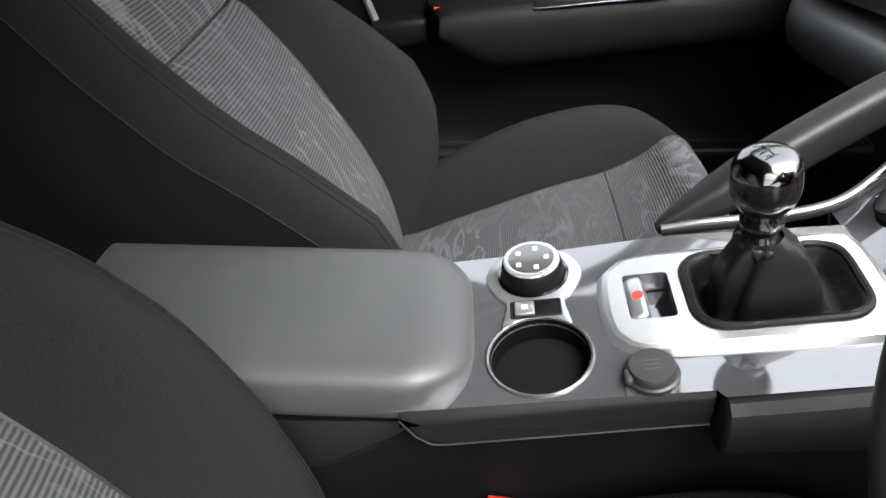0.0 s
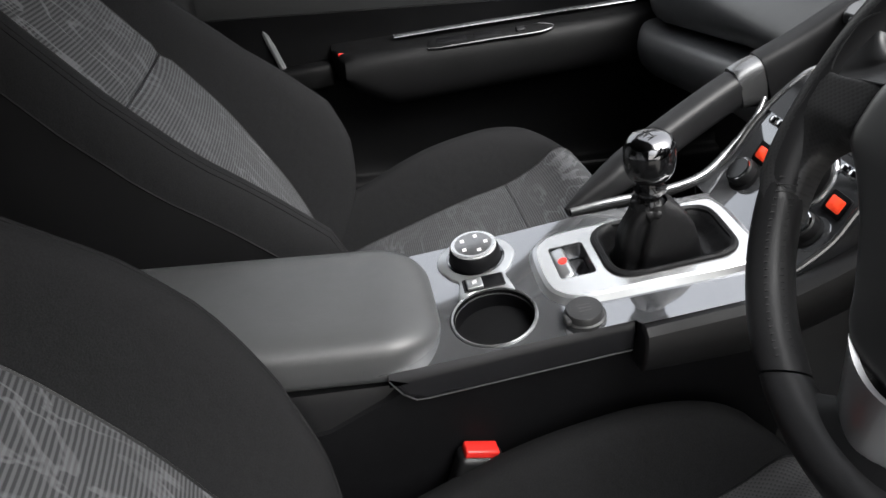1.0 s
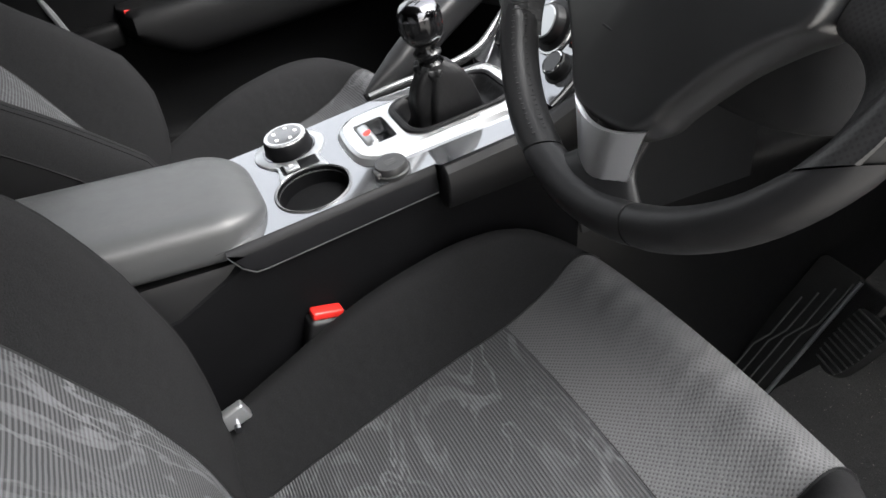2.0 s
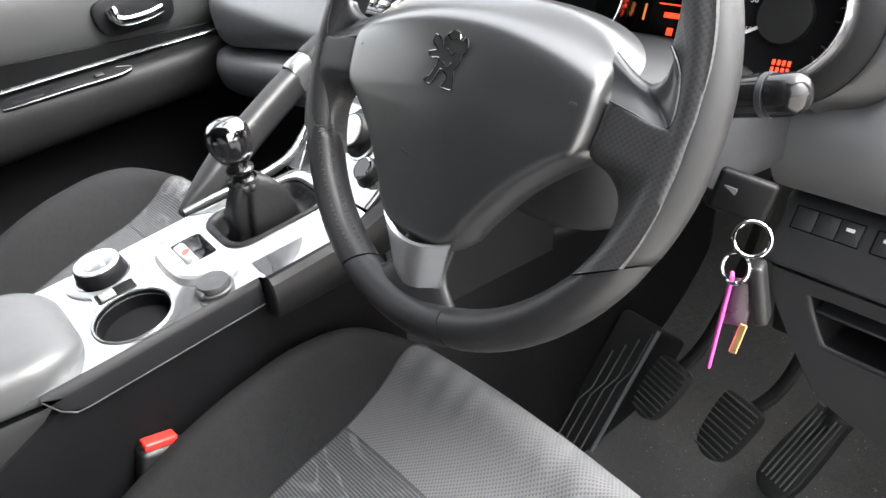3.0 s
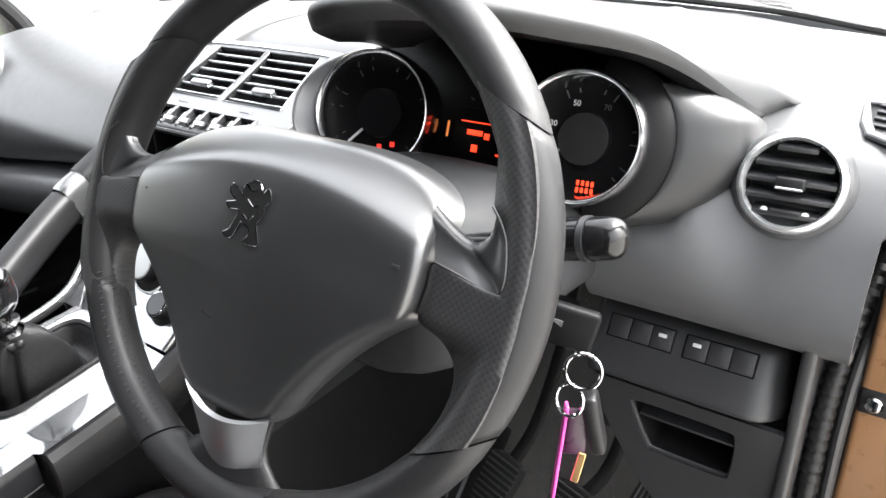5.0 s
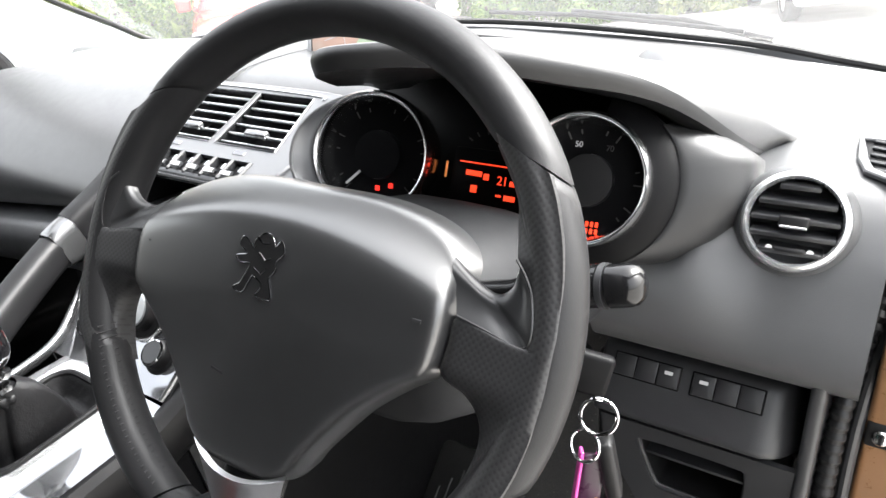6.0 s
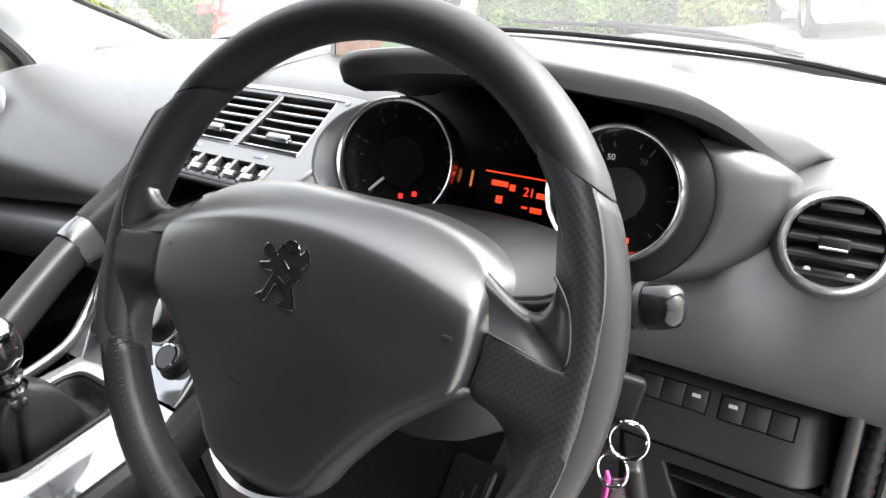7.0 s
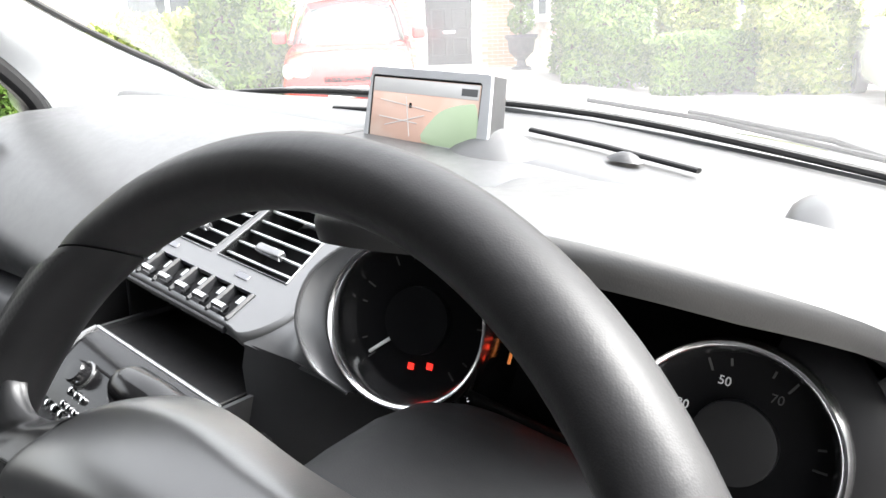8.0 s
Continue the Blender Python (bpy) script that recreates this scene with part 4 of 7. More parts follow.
for x in np.linspace(0.455, 0.77, 34):
    e = max(0.0, (x - 0.64) / 0.13) ** 2
    g = min(1.0, max(0.0, (0.60 - x) / 0.075))
    g = 0.018 * g * g * (3 - 2 * g)
    b = max(min(1.0, max(0.0, (0.535 - x) / 0.022)), 0.20 * min(1.0, max(0.0, (0.605 - x) / 0.045)))
    rows.append(smooth_poly([(x, 0.84, dash_top(x) - 0.0025 - 0.04 * b), (x, 0.74, dash_top(x) - 0.004 - 0.04 * b), (x, 0.64, dash_top(x) - 0.010 - 0.02 * e - 0.05 * b), (x, 0.560 - g * 0.6 + 0.045 * b, 1.090 - 0.02 * e - 0.04 * b), (x, 0.515 - g + 0.018 * b, 1.052 - 0.014 * b), (x, 0.488 - g * 0.9, 1.008), (x, 0.474 - g * 0.4, 0.975), (x, 0.474, 0.955), (x, 0.488, 0.938), (x, 0.518, 0.928), (x, 0.56, 0.928)], 3, False))
rows = [[Vector((p.x if p.x < 0.62 else 0.62 + (p.x - 0.62) * (0.34 + 0.66 * min(1.0, max(0.0, (p.z - 1.045) / 0.05))), p.y, p.z)) for p in r] for r in rows]
part("driver_pad", skin(rows, 0.008), M_DASH, dash, "rounded soft face pad beside the wheel", 60)
# Added plate closes the gap where daylight came through between lip and hood.
part("inner_wall", rbox((0.085, 0.004, 0.085), pose(0.492, 0.588, 1.060), 0.001, 1), M_BLACK, dash, "black plate closing a gap behind the instruments")
# instrument hood
HOOD_RIM = [(0.558, 0.614, 1.089), (0.546, 0.560, 1.112), (0.503, 0.463, 1.170), (0.44, 0.402, 1.196), (0.37, 0.355, 1.209), (0.315, 0.330, 1.208), (0.278, 0.335, 1.201), (0.255, 0.370, 1.188), (0.236, 0.42, 1.172), (0.222, 0.475, 1.157)]
HOOD_IN = [(0.553, 0.60, 1.078), (0.533, 0.55, 1.096), (0.49, 0.52, 1.138), (0.44, 0.51, 1.152), (0.37, 0.505, 1.160), (0.315, 0.505, 1.160), (0.28, 0.505, 1.156), (0.250, 0.505, 1.152), (0.232, 0.505, 1.147), (0.218, 0.505, 1.140)]
HOOD_BACK = [(0.588, 0.66, 1.083), (0.576, 0.64, 1.104), (0.535, 0.61, 1.140), (0.45, 0.58, 1.172), (0.37, 0.57, 1.176), (0.31, 0.56, 1.174), (0.26, 0.56, 1.168), (0.220, 0.58, 1.155), (0.185, 0.60, 1.142), (0.15, 0.62, 1.128)]
HOOD_END = [(0.625, 0.80, 1.098), (0.60, 0.80, 1.106), (0.54, 0.80, 1.114), (0.45, 0.80, 1.120), (0.37, 0.80, 1.124), (0.31, 0.80, 1.126), (0.26, 0.80, 1.127), (0.22, 0.79, 1.127), (0.18, 0.78, 1.127), (0.14, 0.77, 1.126)]
h_rim, h_in, h_back, h_end = (smooth_poly(c, 5, False) for c in (HOOD_RIM, HOOD_IN, HOOD_BACK, HOOD_END))
hood_rows = [h_end, [a.lerp(b, 0.5) + Vector((0, 0, 0.006)) for a, b in zip(h_end, h_back)], h_back, [a.lerp(b, 0.5) + Vector((0, 0, 0.010)) for a, b in zip(h_back, h_rim)]]
for th, fall in ((0, 0), (20, 0), (40, 0), (60, 0), (80, 0), (95, 0.002), (100, 0.005), (105, 0.008)):
    row = []
    for k, (a, b) in enumerate(zip(h_back, h_rim)):
        out_ = ((b - a) * Vector((1, 1, 0))).normalized()
        taper = min(1.0, 0.06 + k / 15.0, 0.25 + (len(h_rim) - 1 - k) / 9.0)
        R_ = 0.008 * taper
        row.append(b + out_ * (R_ * (math.sin(radians(th)) - 1) - 0.45 * fall * taper) + Vector((0, 0, 0.003 + R_ * (math.cos(radians(th)) - 1) - fall * taper)))
    hood_rows.append(row)
hood_rows = [[p if k > 0 else r[1] * 0.2 + h_rim[0] * 0.8 for k, p in enumerate(r)] if n_ >= 3 else r for n_, r in enumerate(hood_rows)]
part("instrument_hood", loft(hood_rows[:6]), M_DASH, dash, "curved hood over the instruments", 60)
# the lip takes the darker dash colour, the hood's top keeps M_DASH
part("hood_lip", loft(hood_rows[5:]), M_DASH_DARKER, dash, "darker rolled front lip of the hood", 60)
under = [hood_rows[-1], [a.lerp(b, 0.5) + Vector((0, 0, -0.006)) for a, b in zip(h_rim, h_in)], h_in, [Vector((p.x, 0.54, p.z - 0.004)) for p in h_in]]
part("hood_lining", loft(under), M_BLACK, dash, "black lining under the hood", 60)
CLM = basis((0.357, 0.515, 1.075), (1, 0, 0), (0, 0.34, 0.94))
cluster = thing("instrument_cluster", (0.357, 0.5, 1.03), "black instrument cluster with chrome-ringed dials and orange display", "instrument cluster")
back_pts = [(p.x, p.y) for p in smooth_poly([(-0.215, -0.06, 0), (-0.215, 0.03, 0), (-0.13, 0.085, 0), (0, 0.10, 0), (0.11, 0.085, 0), (0.158, 0.03, 0), (0.150, -0.05, 0), (0.1, -0.07, 0), (-0.1, -0.07, 0)], 5)]
part("backing", slab(back_pts, 0.004, CLM @ Matrix.Translation((0, 0, -0.012)), 0.001), M_DIAL, cluster)


def dial(cx, cz_, r, marks, hand, turn):
    m = basis(Vector((cx, 0.452, cz_)), (math.cos(radians(turn)), math.sin(radians(turn)), 0), (0, 0.34, 0.94))
    ring = part("dial_ring", lathe([(r * 0.87, -0.026), (r * 0.905, -0.010), (r * 0.945, 0.001), (r * 0.98, 0.0045), (r * 1.01, 0.0050), (r * 1.045, 0.001), (r * 1.06, -0.006), (r * 1.02, -0.04)], m, 64), M_DIALRING, cluster, "polished chrome dial ring", 60)
    face = part("dial_face", lathe([(r * 0.95, -0.024), (0.0, -0.024)], m, 48), M_DIAL, cluster, "matt black dial face")
    part("dial_hub", lathe([(r * 0.42, -0.024), (r * 0.41, -0.017), (r * 0.38, -0.0165), (0.0, -0.0165)], m, 40), M_HUB if cx > 0.3 else M_DIAL, cluster, "raised grey dial centre")
    for a, big in marks:
        if math.sin(radians(a * 7)) < -0.2:
            continue
        p = Vector((math.cos(radians(a)) * r * 0.78, math.sin(radians(a)) * r * 0.78, -0.0235))
        part("tick", rbox((0.007 if big else 0.004, 0.0012, 0.0006), m @ Matrix.Translation(p) @ pose(0, 0, 0, 0, 0, a), 0.0002, 1), M_GREYMARK, face)
    part("needle", rbox((r * 0.40, 0.0026, 0.0015), m @ Matrix.Translation((math.cos(radians(hand)) * r * 0.58, math.sin(radians(hand)) * r * 0.58, -0.0215)) @ pose(0, 0, 0, 0, 0, hand), 0.0006, 1), M_WHITE, cluster, "white needle")
    return m, face


LD, lf = dial(0.232, 1.090, 0.0580, [(a, k % 2 == 0) for k, a in enumerate(range(225, -50, -17))], 222, 16)
RD, rf = dial(0.449, 1.096, 0.0530, [(a, k % 2 == 1) for k, a in enumerate(range(225, -50, -15))], 208, 6)
for txt, a in (("10", 205), ("30", 160), ("50", 112), ("70", 62)):
    words(txt, 0.0068, RD @ Matrix.Translation((math.cos(radians(a)) * 0.0315, math.sin(radians(a)) * 0.0315, -0.0234)), M_WHITE if a > 100 else M_GREYMARK, rf, "numeral")
for k, (px, py) in enumerate(((-0.006, -0.030), (0.008, -0.027))):
    part("warning_lamp", rbox((0.0048, 0.0048, 0.0008), LD @ Matrix.Translation((px + 0.006, py - 0.003, -0.0232)), 0.0018, 2), M_REDGLOW, lf, "lit red warning lamp")
for dy in (-0.0360, -0.0420):
    for k in range(4):
        part("readout_digit", rbox((0.0026, 0.0044, 0.0008), RD @ Matrix.Translation((0.000 + 0.0042 * k, dy, -0.0232)), 0.0006, 1), M_ORANGE, rf, "orange lit readout bar")
# flared lip round the dial beside the vent, open towards the display
lip = []
for r_, h_ in ((0.0545, -0.012), (0.060, -0.014), (0.067, -0.018), (0.072, -0.022), (0.0745, -0.0255), (0.0750, -0.034), (0.0745, -0.06)):
    lip.append([RD @ Vector((r_ * math.cos(radians(a)), r_ * math.sin(radians(a)), h_)) for a in np.linspace(-80, 80, 40)])
part("dial_lip", loft(lip), M_DIAL, cluster, "dark flared lip beside the dial", 60)
flare = []
for r0, h_ in ((0.0742, -0.0250), (0.0758, -0.0246), (0.082, -0.0262), (0.092, -0.0295), (0.104, -0.0350), (0.115, -0.0425), (0.123, -0.052), (0.128, -0.066), (0.131, -0.088), (0.133, -0.115)):
    row = []
    for a in np.linspace(-62, 43, 32):
        wide = min(1.0, max(0.12, (a + 62) / 62.0)) * (1 - 0.86 * min(1.0, max(0.0, (a - 16) / 27)))
        r_ = 0.0742 + (r0 - 0.0742) * wide
        row.append(RD @ Vector((r_ * math.cos(radians(a)), r_ * math.sin(radians(a)), h_)))
    flare.append(row)
# the flare takes the darker dash colour, the pad beside it keeps M_DASH
part("dial_flare", loft(flare), M_DASH_DARKER, dash, "darker soft pad flaring back from the dial's lip", 60)
# middle display
DM = basis((0.337, 0.499, 1.061), (1, 0, 0), (0, 0.34, 0.94))
disp = part("display", slab(rrect(0.090, 0.056, 0.004), 0.003, DM @ Matrix.Translation((0, 0.004, -0.006)), 0.001), M_DIAL, cluster, "black trip display panel")
part("display_line", rbox((0.075, 0.0012, 0.0006), DM @ Matrix.Translation((0, 0.018, -0.0024)), 0.0002, 1), M_ORANGE, disp, "thin orange lit line")
words("21", 0.012, DM @ Matrix.Translation((0.012, 0.004, -0.0024)), M_ORANGE, disp, "numeral")
for w, h, x, y in ((0.012, 0.005, 0.026, 0.003), (0.018, 0.005, -0.020, 0.008), (0.006, 0.006, -0.006, 0.006), (0.007, 0.007, -0.018, -0.007), (0.006, 0.002, 0.010, -0.010), (0.012, 0.005, 0.022, -0.011)):
    part("display_bar", rbox((w, h, 0.0006), DM @ Matrix.Translation((x, y, -0.0024)), 0.001, 2), M_ORANGE, disp, "orange lit bar")
# Glowing strip stands in for an amber reflection beside the display; no lamp.
part("amber_reflection_strip", rbox((0.0022, 0.016, 0.002), DM @ Matrix.Translation((-0.051, 0.008, -0.001)), 0.0008), M_AMBER_REFLECTION, disp, "glowing strip in place of the amber reflection beside the display")
for a in range(150, 30, -20):
    part("fuel_tick", rbox((0.005, 0.0014, 0.0006), DM @ Matrix.Translation((0.034 * math.cos(radians(a)), 0.030 + 0.020 * math.sin(radians(a)), -0.003)) @ pose(0, 0, 0, 0, 0, a), 0.0002, 1), M_GREYMARK, disp)
bar = part("lower_bar", rbox((0.125, 0.012, 0.010), DM @ Matrix.Translation((-0.022, -0.033, 0.004)), 0.003), M_BLACK, cluster, "black bar below the display")
for x in (-0.068, 0.026):
    part("trip_button", lathe([(0.0042, 0.0), (0.0040, 0.006), (0.003, 0.007), (0.0, 0.007)], DM @ Matrix.Translation((x, -0.033, 0.008)), 20), M_DARKCHROME, bar, "small grey trip button")
sh_rows = []
for y, zt, w in ((0.270, 1.045, 0.055), (0.278, 1.064, 0.076), (0.30, 1.080, 0.094), (0.34, 1.083, 0.098), (0.38, 1.082, 0.102), (0.42, 1.072, 0.106), (0.46, 1.050, 0.110), (0.49, 1.02, 0.112)):
    zc, row = 0.985, []
    for k in range(36):
        a = 2 * math.pi * k / 36
        ca, sa = math.cos(a), math.sin(a)
        hgt = (zt - zc) if sa > 0 else 0.034
        row.append((0.357 + math.copysign(abs(ca) ** 0.55, ca) * w, y, zc + math.copysign(abs(sa) ** 0.6, sa) * hgt))
    sh_rows.append(row)
column = thing("steering_column", (0.357, 0.4, 0.95), "dark plastic steering column shroud with stalks behind the wheel", "steering column")
part("shroud", loft(sh_rows, close_u=True, caps=True), M_SHROUD, column, "dark plastic shroud", 60)
# stalks
st = part("wiper_stalk", tube([(0.42, 0.30, 1.052), (0.47, 0.30, 1.064), (0.500, 0.300, 1.076), (0.528, 0.302, 1.083)], [0.008, 0.010, 0.0135, 0.0135], 20), M_PIANO, column, "black control stalk with white symbols")
part("stalk_ring", tube([(0.529, 0.302, 1.0832), (0.533, 0.302, 1.0840)], 0.0142, 20), M_LOW, st)
part("stalk_end", tube([(0.534, 0.302, 1.0842), (0.545, 0.303, 1.0870), (0.5505, 0.303, 1.0884), (0.5535, 0.303, 1.0891), (0.555, 0.303, 1.0895)], [0.0135, 0.0132, 0.0118, 0.0085, 0.003], 20), M_PIANO, st, "twist end of the stalk")
st_axis = Vector((0.97, 0, 0.24)).normalized()
st_face = Vector((-0.094, -0.918, 0.384)).normalized()
for k in (-1, 0, 1):
    n_ = Matrix.Rotation(radians(27 * k), 3, st_axis) @ st_face
    part("stalk_mark", lathe([(0.0030, 0), (0.0030, 0.0004), (0.0018, 0.0004), (0.0018, 0)], basis(Vector((0.510, 0.3007, 1.0785)) + n_ * 0.0134, st_axis, n_.cross(st_axis)), 14), M_WHITE, st)
ls = part("light_stalk", tube([(0.235, 0.297, 1.069), (0.215, 0.295, 1.072), (0.19, 0.294, 1.075), (0.165, 0.292, 1.078), (0.158, 0.292, 1.079)], [0.0135, 0.0145, 0.0145, 0.0135, 0.010], 20), M_PIANO, column, "black control stalk with small white symbols", 60)
part("stalk_root", tube([(0.29, 0.302, 1.057), (0.255, 0.299, 1.066), (0.236, 0.297, 1.069)], [0.010, 0.012, 0.0135], 18), M_LOW, ls, "grey stalk root")
for k in range(3):
    part("stalk_mark", rbox((0.004, 0.003, 0.0005), basis((0.222 - 0.014 * k, 0.2845, 1.0805 + 0.0018 * k), (1, 0, -0.12), (0, 0.7, 0.7)), 0.0002, 1), M_WHITE, ls)
part("ignition_barrel", lathe([(0.022, 0.0), (0.022, 0.014), (0.018, 0.018), (0.010, 0.018), (0.0, 0.016)], basis((0.476, 0.372, 0.985), (0.3, 0.9, 0), (0, 0, 1)) @ pose(0, 0, 0, 90, 0, 0)), M_BLACK, column, "round ignition lock")

# driver's round vent
def round_vent(at, nrm, r, parent_group):
    z = Vector(nrm).normalized()
    x = Vector((0, 0, 1)).cross(z).normalized()
    m = basis(at, x, z.cross(x))
    v = thing("air_vent", at, "round air vent with bright ring and black slats in the dashboard", "air vent", parent_group)
    part("ring", lathe([(r * 1.18, -0.010), (r * 1.12, 0.001), (r * 1.05, 0.004), (r, 0.0045), (r * 0.95, 0.002), (r * 0.93, -0.012)], m, 56), M_SILVER, v, "bright silver ring", 60)
    part("collar", lathe([(r * 1.30, -0.012), (r * 1.22, -0.004), (r * 1.14, -0.001), (r * 1.1, -0.006)], m, 56), M_DASH, v, "", 60)
    part("well", lathe([(r * 0.94, -0.004), (r * 0.90, -0.035), (0.0, -0.038)], m, 40), M_BLACK, v)
    for k in range(5):
        yy = (k - 2) * r * 0.36 + r * 0.10
        half = math.sqrt(max(0.0001, (r * 0.92) ** 2 - yy * yy))
        part("slat", rbox((2 * half, 0.0042, 0.020), m @ Matrix.Translation((0, yy, -0.006)) @ pose(0, 0, 0, 22, 0, 0), 0.0015, 2), M_LOW, v, "curved black slat")
    part("tab", rbox((r * 0.62, r * 0.26, 0.008), m @ Matrix.Translation((0, -0.02 * r, 0.004)), 0.002), M_BLACK, v, "black sliding tab")
    part("tab_edge", rbox((r * 0.56, 0.002, 0.002), m @ Matrix.Translation((0, -0.15 * r, 0.0085)), 0.0006, 1), M_SATIN, v)
    part("shutter_wheel", rbox((r * 0.7, r * 0.16, 0.008), m @ Matrix.Translation((0, -r * 0.66, 0.0)), 0.003), M_BLACK, v)
    for s in (-1, 1):
        part("symbol", lathe([(0.0028, 0), (0.0026, 0.0008), (0, 0.001)], m @ Matrix.Translation((s * r * 0.42, -r * 0.66, 0.002)), 14), M_WHITE, v)
    return v


round_vent((0.6035, 0.508, 1.0685), (0.05, -0.93, 0.36), 0.0350, "round dashboard vents")
round_vent((-0.605, 0.462, 1.046), (-0.12, -0.88, 0.46), 0.036, "round dashboard vents")

# small demister vent at the dashboard's end
SVM = basis((0.665, 0.60, 1.0985), (1, 0, 0), (0, 1, 0.145))
sv_out = [(-0.037, 0.043), (-0.033, -0.005), (-0.025, -0.030), (-0.003, -0.045), (0.040, -0.050), (0.040, 0.043)]
demister = thing("demister_vent", SVM.translation, "small grey slatted demister vent on the dashboard end", "vent")
part("frame", frame_plate(sv_out, inset(sv_out, 0.009), 0.004, SVM, 0.0012), M_DASH, demister, "grey vent frame")
part("backing", slab(inset(sv_out, 0.007), 0.0012, SVM, 0.0003), M_DIAL, demister, "black vent opening")
for k in range(5):
    part("slat", rbox((0.056, 0.0035, 0.005), SVM @ Matrix.Translation((0.003, 0.028 - 0.0145 * k, 0.0016)) @ pose(0, 0, 0, 25, 0, -14), 0.0008, 1), M_LOW, demister)

# ---- middle fascia with vents and toggles ----
FX = -0.018
FM = basis((FX, 0.469, 1.069), (1, 0, 0), (0, 0.894, 0.447))
fascia = thing("centre_fascia", (FX, 0.47, 1.0), "silver centre fascia with twin vents above a row of toggle switches", "fascia")
f_out = [(p.x, p.y) for p in smooth_poly([(-0.118, 0.106, 0), (0.0, 0.110, 0), (0.122, 0.106, 0), (0.150, 0.085, 0), (0.148, 0.045, 0), (0.140, 0.0, 0), (0.132, -0.035, 0), (0.112, -0.0595, 0), (0.086, -0.0585, 0), (0.0, -0.058, 0), (-0.086, -0.0585, 0), (-0.104, -0.0575, 0), (-0.118, -0.03, 0), (-0.136, 0.02, 0), (-0.140, 0.085, 0)], 4)]
vent_holes = [[(s * 0.0055, -0.002), (s * 0.103, -0.002), (s * 0.090, 0.091), (s * 0.003, 0.091)] for s in (-1, 1)]
tog_hole = [(-0.086, -0.0528), (0.086, -0.0528), (0.087, -0.023), (-0.087, -0.023)]
part("panel", thick(sheet_with_holes(inset(f_out, 0.004), vent_holes + [tog_hole], FM), 0.006), M_FASCIA, fascia, "silver painted panel", 50)
part("panel_edge", loft([[FM @ Vector((x, y, z)) for x, y in inset(f_out, d)] for d, z in ((-0.001, -0.012), (0.0, -0.004), (0.0015, -0.001), (0.0045, 0.0))], close_u=True), M_FASCIA, fascia, "", 60)
for s, hole in zip((-1, 1), vent_holes):
    part("vent_well", loft([[FM @ Vector((x, y, z)) for x, y in hole] for z in (0.0, -0.04)], close_u=True), M_BLACK, fascia)
    part("vent_frame", tube([FM @ Vector((x, y, 0.0005)) for x, y in hole], 0.0011, 6, closed=True), M_FASCIA, fascia, "thin raised vent edge")
    for k in range(6):
        y = 0.008 + k * 0.0150
        f = y / 0.093
        x0, x1 = s * (0.0055 - 0.0025 * f), s * (0.103 - 0.013 * f)
        part("vent_slat", rbox((abs(x1 - x0), 0.0026, 0.008), FM @ Matrix.Translation(((x0 + x1) / 2, y, -0.006)) @ pose(0, 0, 0, 34, 0, 0), 0.001, 1), M_SATIN, fascia, "slim grey vent slat")
    part("vent_tab", rbox((0.034, 0.009, 0.008), FM @ Matrix.Translation((s * 0.056, 0.020, 0.001)), 0.002), M_RIM, fascia, "satin vent tab")
    part("vent_back", rbox((0.11, 0.10, 0.002), FM @ Matrix.Translation((s * 0.055, 0.045, -0.042)), 0.0005, 1), M_DIAL, fascia)
part("top_strip", tube(smooth_poly([FM @ Vector(q) for q in ((-0.118, 0.094, 0.0008), (-0.10, 0.0985, 0.001), (0.0, 0.0995, 0.001), (0.098, 0.0965, 0.001), (0.104, 0.090, 0.0008))], 5, False), 0.0016, 8), M_CHROME, fascia, "thin chrome strip above the vents")
part("fascia_slot", rbox((0.018, 0.006, 0.001), FM @ Matrix.Translation((0.055, -0.012, 0.0005)), 0.0004, 1), M_DARKCHROME, fascia)
part("fascia_slot", rbox((0.018, 0.006, 0.001), FM @ Matrix.Translation((-0.055, -0.012, 0.0005)), 0.0004, 1), M_DARKCHROME, fascia)
part("toggle_recess", rbox((0.176, 0.034, 0.002), FM @ Matrix.Translation((0, -0.038, -0.014)), 0.0005, 1), M_BLACK, fascia)
for k in range(6):
    x = -0.070 + 0.028 * k
    tg = part("toggle", rbox((0.019, 0.026, 0.010), FM @ Matrix.Translation((x, -0.0385, -0.010)), 0.003), M_DIAL, fascia, "black toggle switch")
    part("toggle_tip", tube([FM @ Vector((x - 0.0075, -0.0475, 0.004)), FM @ Vector((x + 0.0075, -0.0475, 0.004))], 0.0036, 10), M_CHROME, tg, "chrome toggle tip")
    part("toggle_mark", rbox((0.007, 0.009, 0.001), FM @ Matrix.Translation((x + 0.003, -0.031, -0.0042)), 0.001, 1), M_SATIN, tg)
    part("toggle_fin", rbox((0.0050, 0.032, 0.016), FM @ Matrix.Translation((x + 0.014, -0.039, -0.0055)), 0.0018, 1), M_LOW, fascia)
part("toggle_lip", tube([FM @ Vector((-0.087, -0.0605, -0.004)), FM @ Vector((0.087, -0.0605, -0.004))], 0.003, 8), M_BAND, fascia, "black lip below the toggles")

cheek_a = smooth_poly([FM @ Vector(q) for q in ((0.136, 0.102, -0.004), (0.147, 0.075, -0.004), (0.146, 0.035, -0.004), (0.139, 0.0, -0.004), (0.131, -0.035, -0.004), (0.112, -0.062, -0.006))], 5, False)
RIDGE = [(112, 1.10, -0.016), (130, 1.17, -0.012), (150, 1.30, -0.005), (170, 1.42, 0.001), (192, 1.45, 0.004), (216, 1.33, 0.004), (240, 1.15, 0.001)]
cheek_b = smooth_poly([LD @ Vector((math.cos(radians(a)) * k * 0.058, math.sin(radians(a)) * k * 0.058, h)) for a, k, h in RIDGE], 4, False)
